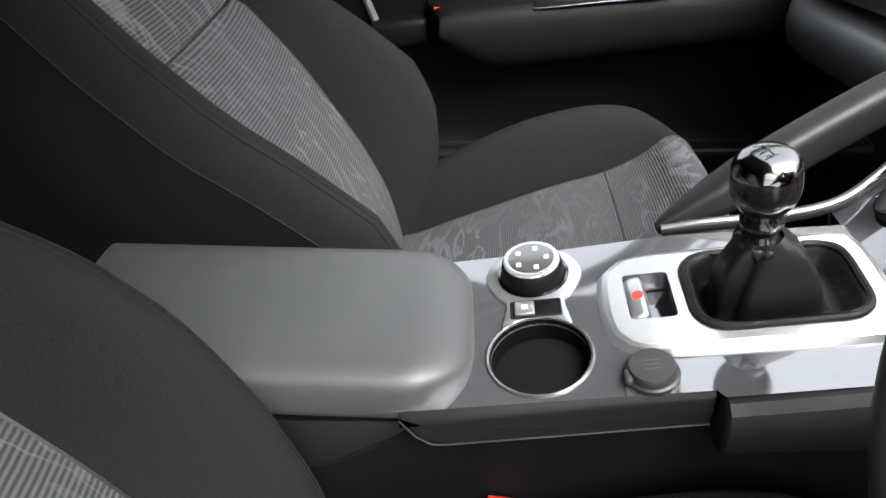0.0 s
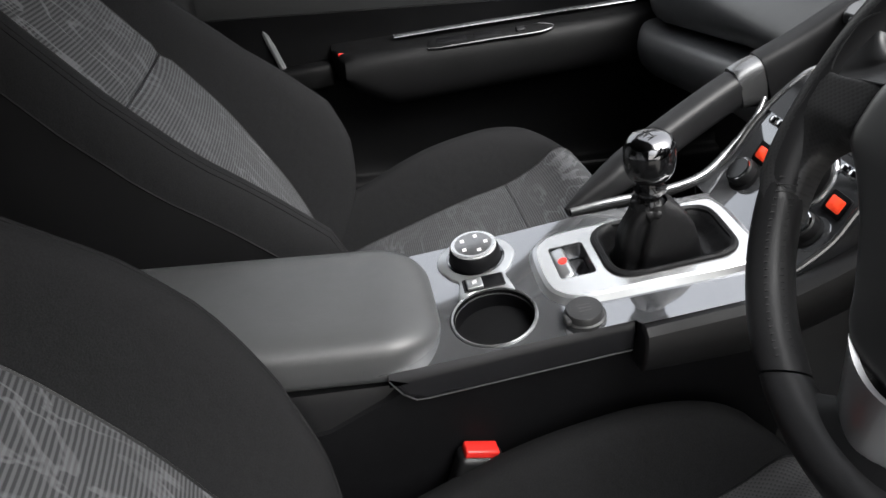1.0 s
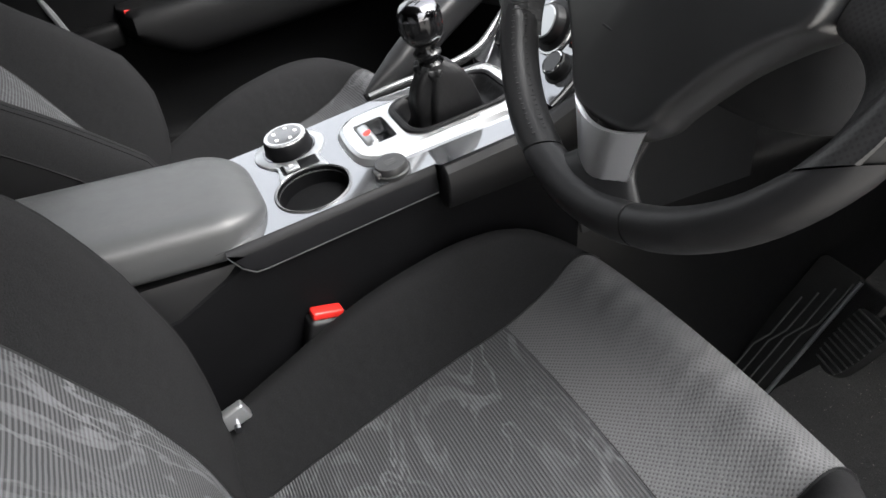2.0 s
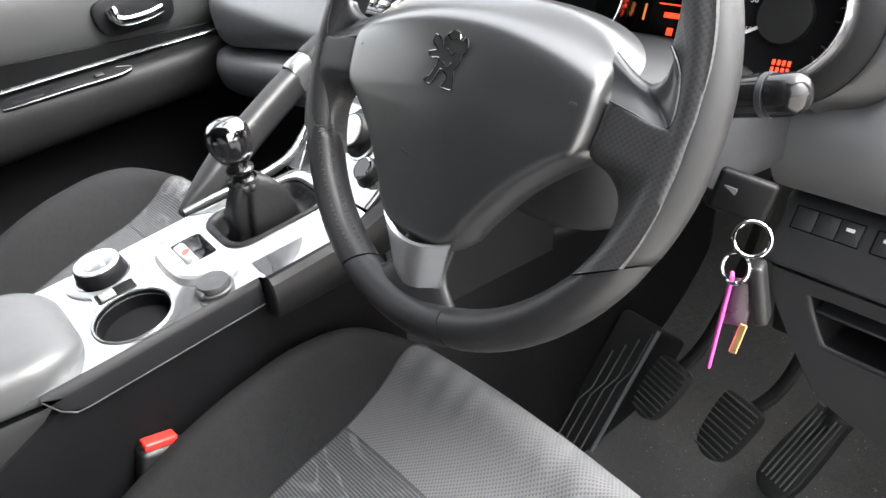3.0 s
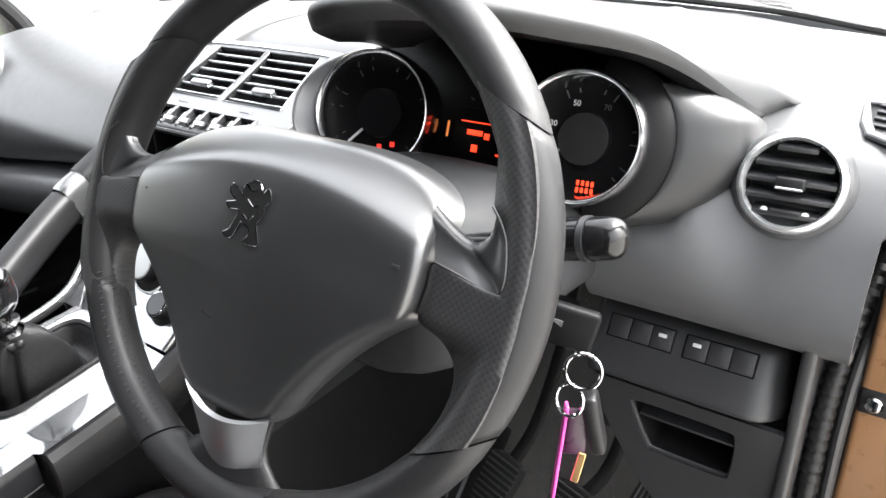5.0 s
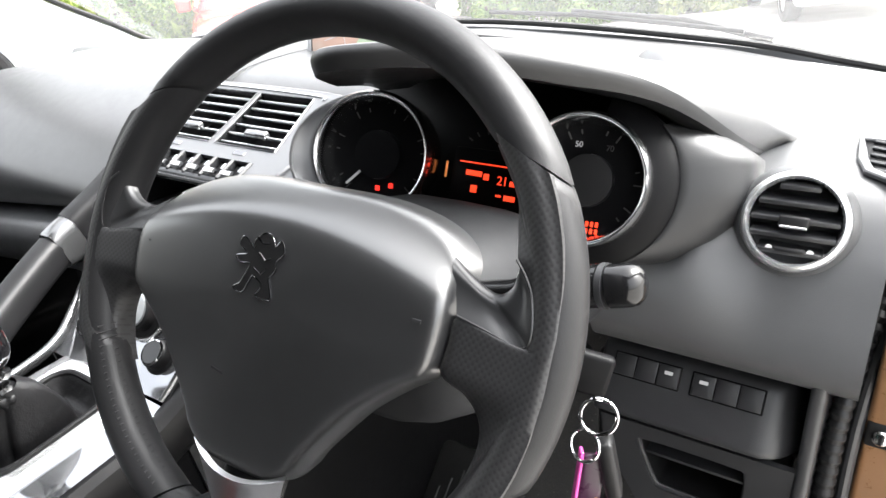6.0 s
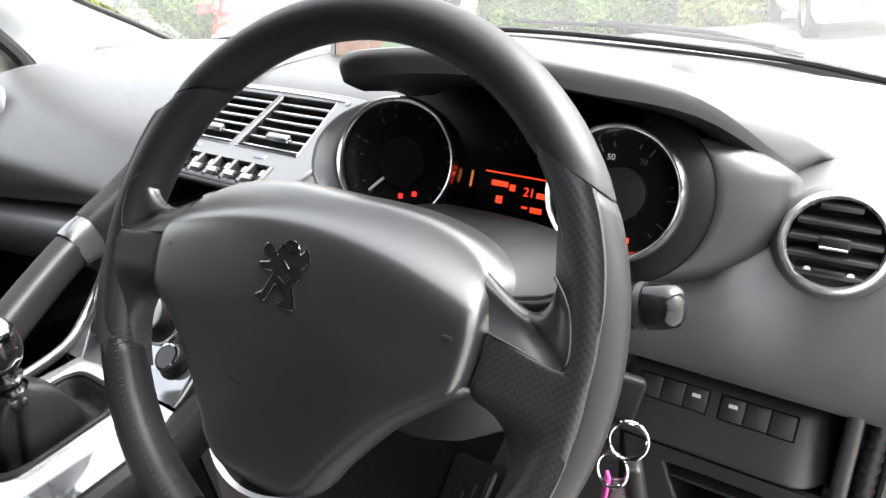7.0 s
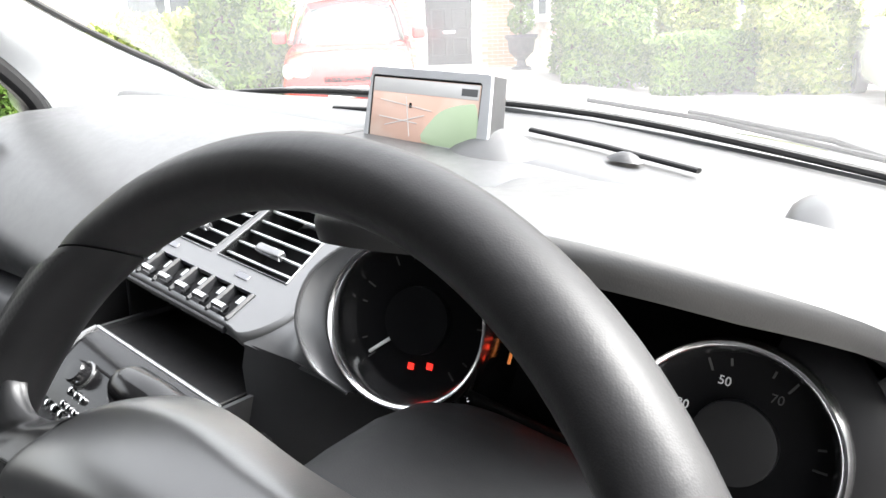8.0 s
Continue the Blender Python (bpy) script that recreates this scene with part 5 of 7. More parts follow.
steps_ = np.linspace(0, len(cheek_b) - 1, len(cheek_a))
cheek_b = [cheek_b[int(k)].lerp(cheek_b[min(int(k) + 1, len(cheek_b) - 1)], k - int(k)) for k in steps_]
cheek_c = []
for k in range(len(cheek_b)):
    a = radians(110 + (244 - 110) * k / (len(cheek_b) - 1))
    cheek_c.append(LD @ Vector((math.cos(a) * 1.055 * 0.058, math.sin(a) * 1.055 * 0.058, -0.010)))
part("cheek", loft([cheek_a] + [[a.lerp(b, q) + Vector((0, 0.006, -0.004)) * math.sin(math.pi * q) for a, b in zip(cheek_a, cheek_b)] for q in (0.2, 0.4, 0.6, 0.8, 0.93)] + [cheek_b]), M_FASCIA, fascia, "grey moulded cheek beside the dial", 60)
part("cheek_edge", tube(cheek_b, 0.0016, 8), M_FASCIA, fascia, "rounded edge of the cheek")
part("dial_funnel", loft([cheek_b] + [[a.lerp(b, q) + Vector((0, 0.006, 0)) * math.sin(math.pi * q) for a, b in zip(cheek_b, cheek_c)] for q in (0.25, 0.5, 0.75)] + [cheek_c]), M_FASCIA, fascia, "hollow collar round the dial", 60)
low_b = [tuple(cheek_b[-1] + Vector((0, 0.002, 0))), (0.225, 0.46, 1.020), (0.26, 0.47, 0.99), (0.28, 0.48, 0.95), (0.28, 0.50, 0.86)]
low_a = [tuple(cheek_a[-1] + Vector((0.001, 0.002, 0))), (0.094, 0.415, 1.016), (0.108, 0.41, 0.985), (0.112, 0.40, 0.94), (0.112, 0.42, 0.84)]
part("lower_cheek", loft([low_a, [tuple(cheek_a[-1].lerp(cheek_b[-1], 0.45) + Vector((0, 0.004, 0.002))), (0.15, 0.425, 1.012), (0.16, 0.42, 0.98), (0.165, 0.42, 0.94), (0.165, 0.44, 0.85)], low_b]), M_LOW, fascia, "grey lower side panel", 60)

# stack below: open pocket, then the controls panel
stack = thing("centre_stack", (0.005, 0.34, 0.87), "dark gloss centre stack with dials and an orange display", "centre stack")
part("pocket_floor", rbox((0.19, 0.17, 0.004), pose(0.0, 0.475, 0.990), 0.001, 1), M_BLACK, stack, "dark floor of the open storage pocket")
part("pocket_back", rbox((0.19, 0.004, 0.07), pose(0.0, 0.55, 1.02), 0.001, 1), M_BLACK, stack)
for px in (-0.095, 0.095):
    part("pocket_side", rbox((0.004, 0.14, 0.06), pose(px, 0.49, 1.010), 0.001, 1), M_BLACK, stack)
SX0, SX1 = -0.085, 0.106
face_yz = [(0.262, 0.872), (0.280, 0.885), (0.300, 0.905), (0.316, 0.935), (0.338, 0.965), (0.366, 0.990), (0.385, 0.996)]
part("panel", loft([profile_row(x, [(p[1], p[2]) for p in smooth_poly([(0, *q) for q in face_yz], 4, False)]) for x in np.linspace(SX0, SX1, 5)]), M_GLOSS, stack, "gloss dark grey controls panel", 60)
side = [(0.262, 0.872), (0.300, 0.905), (0.316, 0.935), (0.366, 0.990), (0.385, 0.997), (0.56, 0.997), (0.56, 0.70), (0.30, 0.70)]
part("panel_lip", tube([(x, 0.385, 0.9975) for x in np.linspace(SX0, SX1, 6)], 0.0022, 8), M_SATIN, stack, "thin satin lip under the pocket")
for x in (SX0 - 0.004, SX1):
    bm = bmesh.new()
    a = [bm.verts.new((x, y, z)) for y, z in side]
    b = [bm.verts.new((x + 0.004, y, z)) for y, z in side]
    bm.faces.new(a), bm.faces.new(list(reversed(b)))
    for i in range(len(a)):
        bm.faces.new((a[i], a[(i + 1) % len(a)], b[(i + 1) % len(a)], b[i]))
    part("side_panel", bm, M_LOW, stack, "dark stack side panel")
for x in (SX0 + 0.001, SX1 - 0.001):
    part("edge_trim", tube([(x, p[1] - 0.002, p[2] + 0.002) for p in smooth_poly([(0, *q) for q in face_yz], 4, False)], 0.003, 8), M_RIM, stack, "silver edge trim")


def stack_m(x, z):
    """A place on the controls panel, facing the seats."""
    pts = smooth_poly([(0, *q) for q in face_yz], 6, False)
    for a, b in zip(pts, pts[1:]):
        if a.z <= z <= b.z:
            p, d = a.lerp(b, (z - a.z) / (b.z - a.z)), b - a
            return basis((x, p.y, p.z), (1, 0, 0), d)
    return basis((x, pts[-1].y, pts[-1].z), (1, 0, 0), (0, 1, 0.3))


for x, z, r in ((0.070, 0.897, 0.0160), (-0.045, 0.899, 0.0160)):
    kb = part("dial_knob", lathe([(r * 1.25, 0.0), (r * 1.22, 0.002), (r, 0.003), (r * 0.95, 0.012), (r * 0.8, 0.014)], stack_m(x, z), 36), M_BLACK, stack, "small black rotary control")
    part("knob_face", lathe([(r * 0.8, 0.0138), (r * 0.72, 0.0150), (0, 0.0150)], stack_m(x, z), 30), M_PIANO, kb, "gloss black centre button")
    part("knob_ring", lathe([(r * 0.86, 0.0125), (r * 0.84, 0.0148), (r * 0.76, 0.0152), (r * 0.74, 0.014)], stack_m(x, z), 30), M_CHROME, kb, "thin chrome ring")
big = part("dial_knob", lathe([(0.030, 0.0), (0.029, 0.003), (0.0225, 0.004), (0.0215, 0.014), (0.019, 0.016)], stack_m(0.028, 0.930), 40), M_BLACK, stack, "large black climate dial")
part("knob_face", lathe([(0.019, 0.0158), (0.0175, 0.017), (0, 0.017)], stack_m(0.028, 0.930), 36), M_SATIN, big, "satin centre button")
part("dial_arc", lathe([(0.034, 0.0), (0.033, 0.002), (0.0305, 0.002), (0.030, 0.0)], stack_m(0.028, 0.930), 40), M_SILVER, big, "silver dial surround")
for x, z in ((0.080, 0.927), (-0.042, 0.923)):
    part("display", slab(rrect(0.026, 0.022, 0.003), 0.002, stack_m(x, z), 0.0008), M_DIAL, stack)
    part("lit_display", slab(rrect(0.019, 0.013, 0.002), 0.0026, stack_m(x, z), 0.0006), M_LCD, stack, "orange lit temperature display")
for k in range(3):
    for z, x0 in ((0.951, -0.062), (0.951, 0.060)):
        part("button", lathe([(0.0048, 0), (0.0046, 0.004), (0.003, 0.005), (0, 0.005)], stack_m(x0 + 0.0125 * k, z), 18), M_CHROME, stack, "small round chrome button")
radio_yz = [(p.y, p.z) for p in smooth_poly([(0, *q) for q in face_yz], 6, False) if 0.955 <= p.z <= 0.9975]
radio = part("radio_panel", thick(loft([[(x, y - 0.0022, z + 0.0016) for y, z in radio_yz] for x in (SX0 + 0.004, 0.0, SX1 - 0.004)]), 0.0015), M_PIANO, stack, "gloss black radio panel", 60)
part("disc_slot", rbox((0.11, 0.003, 0.003), stack_m(0.012, 0.985) @ Matrix.Translation((0, 0, 0.002)), 0.001, 1), M_DIAL, radio)
part("radio_knob", lathe([(0.011, 0), (0.0105, 0.012), (0.009, 0.015), (0, 0.0155)], stack_m(-0.040, 0.978), 28), M_PIANO, radio, "gloss black audio knob")
part("knob_ring", lathe([(0.0128, 0), (0.0126, 0.004), (0.0112, 0.005)], stack_m(-0.040, 0.978), 28), M_RIM, radio)
for k in range(6):
    part("radio_button", rbox((0.010, 0.006, 0.003), stack_m(-0.005 + 0.0145 * k, 0.962) @ Matrix.Translation((0, 0, 0.002)), 0.001, 1), M_RIM if k % 3 == 0 else M_LOW, radio, "small radio key")
for k in range(3):
    for dz in (0.0, 0.009):
        part("button", lathe([(0.0038, 0), (0.0036, 0.005), (0.002, 0.006), (0, 0.006)], stack_m(-0.040 + 0.0105 * k, 0.958 + dz), 16), M_CHROME, radio, "small round chrome button")

# grab handle along the passenger's side of the console
handle = thing("grab_handle", (-0.11, 0.22, 0.87), "black padded grab handle with silver upper joint beside the console", "grab handle")
hp = smooth_poly([(-0.078, 0.112, 0.858), (-0.096, 0.165, 0.882), (-0.118, 0.230, 0.915), (-0.136, 0.290, 0.944), (-0.145, 0.322, 0.958)], 6, False)
part("grip", tube(hp, [(0.004 + 0.013 * min(1, i / 6), 0.006 + 0.015 * min(1, i / 8)) for i in range(len(hp))], 28, sq=0.65), M_GRIP, handle, "black leather-grained grip", 60)
hj = smooth_poly([(-0.145, 0.3225, 0.958), (-0.145, 0.336, 0.963), (-0.144, 0.352, 0.967)], 5, False)
part("joint", tube(hj, [(0.0175, 0.0235 + 0.0007 * k) for k in range(len(hj))], 28, sq=0.55), M_RIM, handle, "satin silver joint", 50)
hu = smooth_poly([(-0.144, 0.3525, 0.967), (-0.142, 0.40, 0.988), (-0.138, 0.447, 1.014), (-0.134, 0.50, 1.045)], 5, False)
part("upper_arm", tube(hu, [(0.018, 0.031 + 0.001 * k) for k in range(len(hu))], 28, sq=0.45), M_GRIP, handle, "dark upper arm running into the dashboard", 50)
web = smooth_poly([(-0.136, 0.358, 0.938), (-0.118, 0.340, 0.925), (-0.096, 0.300, 0.900), (-0.080, 0.262, 0.882), (-0.075, 0.215, 0.872), (-0.074, 0.160, 0.866), (-0.076, 0.115, 0.858)], 6, False)
part("inner_frame", tube(web, [(0.0045, 0.019 - 0.012 * min(1, k / 16)) for k in range(len(web))], 16, sq=0.7), M_RIM, handle, "silver inner frame strip", 60)

# ---- lower driver's panel ----
lower = thing("lower_panel", (0.55, 0.5, 0.78), "dark lower dashboard panel with buttons and an open pocket", "panel")
lp = []
for x in [0.4575, 0.459, 0.463] + list(np.linspace(0.47, 0.60, 9)) + [0.61, 0.618, 0.625, 0.630, 0.634, 0.6365]:
    e = max(0.0, (x - 0.604) / 0.0325) ** 2.5 + 0.35 * max(0.0, (0.463 - x) / 0.0055) ** 2
    lp.append(smooth_poly([(x, 0.560, 0.930), (x, 0.516 + 0.020 * e, 0.924), (x, 0.502 + 0.028 * e, 0.917), (x, 0.4915 + 0.030 * e, 0.900), (x, 0.481 + 0.032 * e, 0.880), (x, 0.476 + 0.032 * e, 0.869), (x, 0.4785 + 0.030 * e, 0.8635), (x, 0.489 + 0.024 * e, 0.8615), (x, 0.505, 0.861)], 3, False))
part("button_panel", skin(lp, 0.005), M_LOW, lower, "dark rounded button panel", 60)
LM = basis((0.550, 0.4935, 0.812), (1, 0, 0), (0, -0.12, 1))
pk_hole = [(-0.050, 0.031), (0.052, 0.031), (0.050, -0.028), (-0.028, -0.028)]
for cut_ in (0.07, 0.25):
    pk_hole = [(a[0] + (b[0] - a[0]) * f, a[1] + (b[1] - a[1]) * f) for a, b in zip(pk_hole, pk_hole[1:] + pk_hole[:1]) for f in (cut_, 1 - cut_)]
pk_out = [(-0.083, 0.047), (0.088, 0.047), (0.090, 0.0), (0.088, -0.110), (0.040, -0.112), (-0.020, -0.090), (-0.046, -0.052), (-0.064, -0.018), (-0.078, 0.012)]
part("knee_panel", thick(sheet_with_holes(pk_out, [pk_hole], LM), 0.006), M_LOW, lower, "dark plastic knee panel")
part("panel_rim", tube(smooth_poly([LM @ Vector((x, y, 0.0)) for x, y in pk_out[3:] + [(-0.083, 0.046)]], 4, False), 0.0035, 8), M_LOW, lower, "rounded edge of the knee panel")
part("inner_panel", rbox((0.20, 0.012, 0.16), LM @ Matrix.Translation((-0.02, -0.03, -0.085)) @ pose(0, 0, 0, 90, 0, 0), 0.004), M_BLACK, lower, "dark inner panel behind the knee panel")
pk_frame = [LM @ Vector((x, y, 0.0008)) for x, y in pk_hole]
part("pocket_edge", tube(pk_frame, 0.0022, 8, closed=True), M_LOW, lower)
part("pocket_wall", loft([[LM @ Vector((x, y, z)) for x, y in pk_hole] for z in (0.0, -0.06)], close_u=True), M_BLACK, lower, "dark pocket recess")
part("pocket_back", rbox((0.12, 0.08, 0.003), LM @ Matrix.Translation((0.0, 0.0, -0.06)), 0.001, 1), M_BLACK, lower)
part("pocket_shelf", rbox((0.092, 0.0035, 0.052), LM @ Matrix.Translation((0.006, 0.008, -0.028)), 0.001, 2), M_LOW, lower, "shelf across the pocket")
part("fuse_cover", rbox((0.098, 0.026, 0.003), LM @ Matrix.Translation((0.002, 0.020, -0.030)), 0.001, 1), M_BLACK, lower, "black fuse box cover")
for k in range(4):
    part("fuse_rib", rbox((0.0030, 0.013, 0.010), LM @ Matrix.Translation((-0.020 + 0.0095 * k, 0.019, -0.026)), 0.001, 1), M_LOW, lower)
part("socket_block", rbox((0.022, 0.018, 0.014), LM @ Matrix.Translation((0.038, 0.019, -0.022)), 0.002), M_BLACK, lower)
part("socket_lamp", rbox((0.003, 0.003, 0.002), LM @ Matrix.Translation((0.040, 0.017, -0.0145)), 0.001, 1), M_RED, lower)
for k in range(6):
    x = 0.4835 + 0.0200 * k + (0.0110 if k > 2 else 0)
    bmx = basis((x, 0.4955, 0.9080), (1, 0, 0), (0, 0.5, 0.87))
    bt = part("panel_button", rbox((0.0190, 0.0195, 0.005), bmx @ Matrix.Translation((0, 0, -0.0012)), 0.0007, 2), M_LOW, lower, "flat black push button")
    if k in (2, 3):
        part("button_mark", rbox((0.0075, 0.0032, 0.0005), bmx @ Matrix.Translation((0, 0.003, 0.0014)), 0.001, 1), M_WHITE, bt)
for gx in (0.5035, 0.5745):
    part("button_frame", rbox((0.0625, 0.0220, 0.004), basis((gx, 0.4955, 0.9080), (1, 0, 0), (0, 0.5, 0.87)) @ Matrix.Translation((0, 0, -0.0014)), 0.0008, 1), M_DIAL, lower, "black button surround")
# side of the dashboard and door seal at the driver's opening
part("end_cap", rbox((0.012, 0.16, 0.30), pose(0.644, 0.56, 0.80), 0.004), M_LOW, lower, "dark end panel")
sealp = smooth_poly([(0.668, 0.50, 0.45), (0.662, 0.52, 0.70), (0.661, 0.535, 0.90), (0.682, 0.60, 1.05)], 34, False)
seal_bm = tube(sealp, [0.0075 + 0.0020 * (i % 2) for i in range(len(sealp))], 10)
solo("door_seal", seal_bm, M_BLACK, "black ribbed rubber door seal", "seal", kind="structure")
solo("trim_seal_flange", tube(smooth_poly([(0.683, 0.515, 0.45), (0.677, 0.535, 0.70), (0.675, 0.55, 0.90), (0.694, 0.605, 1.05)], 12, False), 0.0055, 10), M_LOW, "smooth black rubber flange beside the door seal", "trim", kind="structure")
solo("wall_door_jamb", rbox((0.125, 0.02, 0.62), pose(0.7425, 0.572, 0.72, 6, 0, 0), 0.006), M_PAINT, "brown metallic painted door jamb", "body panel", kind="structure")
latch = thing("door_check", (0.698, 0.555, 0.876), "black door check bracket with a bright bolt on the jamb", "bracket")
part("bracket", rbox((0.036, 0.016, 0.026), pose(0.699, 0.551, 0.876, 6, 0, 0), 0.003), M_BLACK, latch, "black bracket")
part("bolt", lathe([(0.0070, 0.0), (0.0070, 0.004), (0.0055, 0.0055), (0.0, 0.006)], basis((0.693, 0.5435, 0.876), (1, 0, 0), (0, 0.1, 1)), 20), M_CHROME, latch, "bright steel bolt head")
solo("door_sill", rbox((0.10, 2.1, 0.10), pose(0.77, -0.3, 0.36), 0.02), M_BLACK, "dark door sill at the open driver's door", "sill", kind="structure")
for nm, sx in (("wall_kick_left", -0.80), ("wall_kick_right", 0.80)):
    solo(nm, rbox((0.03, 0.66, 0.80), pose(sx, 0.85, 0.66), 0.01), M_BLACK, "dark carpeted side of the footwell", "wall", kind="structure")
solo("hinge_pillar", rbox((0.06, 0.20, 0.72), pose(0.745, 0.70, 0.74), 0.01), M_BLACK, "dark body pillar at the door hinge", "pillar", kind="structure")

# ---- keys ----
keys = thing("key_bunch", (0.512, 0.333, 0.84), "bunch of car keys with a pink tag hanging from the ignition", "keys")
part("key_head", rbox((0.042, 0.012, 0.032), pose(0.501, 0.345, 0.991, -8, 14, 22), 0.004), M_DIAL, keys, "black plastic ignition key head")
part("key_mark", rbox((0.010, 0.0008, 0.014), pose(0.494, 0.3365, 0.992, 0, 12, 18), 0.0003, 1), M_PAD, keys)


def ring(at, r, nrm, n=28):
    z = Vector(nrm).normalized()
    x = z.orthogonal().normalized()
    y = z.cross(x)
    return tube([Vector(at) + x * r * math.cos(2 * math.pi * k / n) + y * r * math.sin(2 * math.pi * k / n) for k in range(n)], 0.0014, 8, closed=True)


part("split_ring", ring((0.522, 0.328, 0.969), 0.0128, (0.25, -0.9, 0.35)), M_CHROME, keys, "steel split ring")
part("split_ring", ring((0.513, 0.328, 0.941), 0.0118, (-0.2, -0.9, 0.35)), M_CHROME, keys, "steel split ring")
part("pink_tag", rbox((0.0028, 0.009, 0.090), pose(0.506, 0.330, 0.888, 0, 5, 34), 0.0012), M_PINK, keys, "thin bright pink plastic tag")
part("plum_tag", rbox((0.018, 0.006, 0.042), pose(0.516, 0.336, 0.908, 0, 4, 30), 0.003), M_PURPLE, keys, "dark plum plastic fob")
part("remote", rbox((0.012, 0.020, 0.050), pose(0.529, 0.338, 0.922, 0, -12, 20), 0.004), M_BLACK, keys, "dark grey remote fob")
part("house_key", rbox((0.006, 0.002, 0.030), pose(0.520, 0.335, 0.876, 0, 10, 20), 0.0008, 1), M_BRASS, keys, "worn brass key blade")

# ---- pedals ----
def pedal(at, w, h, tilt, turn, arm_pts, label, long_ribs=False):
    p = thing("pedal", at, label, "pedal", "foot pedals")
    m = pose(*at, tilt, 0, turn)
    shape = [(-0.36, 0.5), (0.36, 0.5), (0.5, 0.36), (0.47, -0.1), (0.36, -0.38), (0.14, -0.5), (-0.14, -0.5), (-0.36, -0.38), (-0.47, -0.1), (-0.5, 0.36)]
    if long_ribs:
        shape = [(-0.4, 0.5), (0.4, 0.5), (0.5, 0.4), (0.5, -0.5), (-0.5, -0.5), (-0.5, 0.4)]
    out = [(q.x * w, q.y * h) for q in smooth_poly([(x, y, 0) for x, y in shape], 4)]
    front = m @ pose(0, 0, 0, 90, 0, 0)
    part("pad", slab(out, 0.016, front @ Matrix.Translation((0, 0, -0.008)), 0.004), M_RUBBER, p, "black rubber pad")
    cnt = 6 if long_ribs else 10
    for k in range(cnt):
        f = (k + 0.5) / cnt - 0.5
        if long_ribs:
            part("rib", rbox((0.0030, 0.003, h * 0.90), m @ Matrix.Translation((f * w * 0.9, -0.009, 0)), 0.001, 1), M_WORN, p, "raised worn rubber rib")
        else:
            half = max(abs(x) for x, y in out if abs(y - f * h) < h * 0.12) * 0.94
            part("rib", rbox((2 * half, 0.003, 0.0030), m @ Matrix.Translation((0, -0.009, f * h * 0.95)), 0.001, 1), M_WORN, p, "raised worn rubber rib")
    part("arm", tube(arm_pts, [(0.011, 0.006)] * len(arm_pts), 12, sq=0.6), M_RUBBER, p, "black steel arm")
    return p


pedal((0.240, 0.668, 0.452), 0.066, 0.100, -40, -16, smooth_poly([(0.246, 0.690, 0.470), (0.268, 0.74, 0.53), (0.270, 0.82, 0.64), (0.268, 0.90, 0.82)], 4, False), "black clutch pedal with ribbed rubber pad")
pedal((0.357, 0.668, 0.452), 0.070, 0.100, -40, -16, smooth_poly([(0.366, 0.692, 0.470), (0.396, 0.74, 0.52), (0.396, 0.82, 0.63), (0.385, 0.90, 0.82)], 4, False), "black brake pedal with ribbed rubber pad")
pedal((0.448, 0.718, 0.440), 0.054, 0.135, -48, -14, smooth_poly([(0.462, 0.755, 0.480), (0.462, 0.740, 0.55), (0.452, 0.735, 0.62), (0.45, 0.80, 0.78)], 4, False), "long black accelerator pedal with ribbed pad", True)
fr = thing("foot_rest", (0.10, 0.70, 0.33), "black ribbed rubber foot rest beside the clutch", "foot rest")
FRM = basis((0.132, 0.676, 0.388), (0.99, -0.08, 0), (0.0, 0.635, 0.772))
part("plate", slab(rrect(0.080, 0.27, 0.012), 0.012, FRM, 0.004), M_RUBBER, fr, "black rubber plate")
part("edge_strip", tube([FRM @ Vector((0.040, y, 0.010)) for y in np.linspace(-0.132, 0.128, 8)], 0.0035, 8), M_SATIN, fr, "bright metal edge strip")
for k in range(4):
    x = -0.030 + 0.017 * k
    part("chevron", tube([FRM @ Vector((x, -0.12, 0.0125)), FRM @ Vector((x, -0.045 + 0.02 * k, 0.013)), FRM @ Vector((x + 0.012, -0.015 + 0.02 * k, 0.013)), FRM @ Vector((x + 0.012, 0.06 + 0.02 * k, 0.0125))], 0.0018, 6), M_WORN, fr, "raised zigzag rib")
part("base", rbox((0.07, 0.26, 0.10), FRM @ Matrix.Translation((0, 0, -0.05)), 0.01), M_BLACK, fr)
mat_rows = [[(x, y, 0.318 + max(0, y - 0.6) * 0.22 + 0.004 * math.sin(9 * x + 5 * y)) for y in np.linspace(0.20, 0.78, 14)] for x in np.linspace(0.16, 0.60, 10)]
solo("floor_mat", skin(mat_rows, 0.008), M_CARPET, "dark carpet floor mat under the pedals", "floor mat")

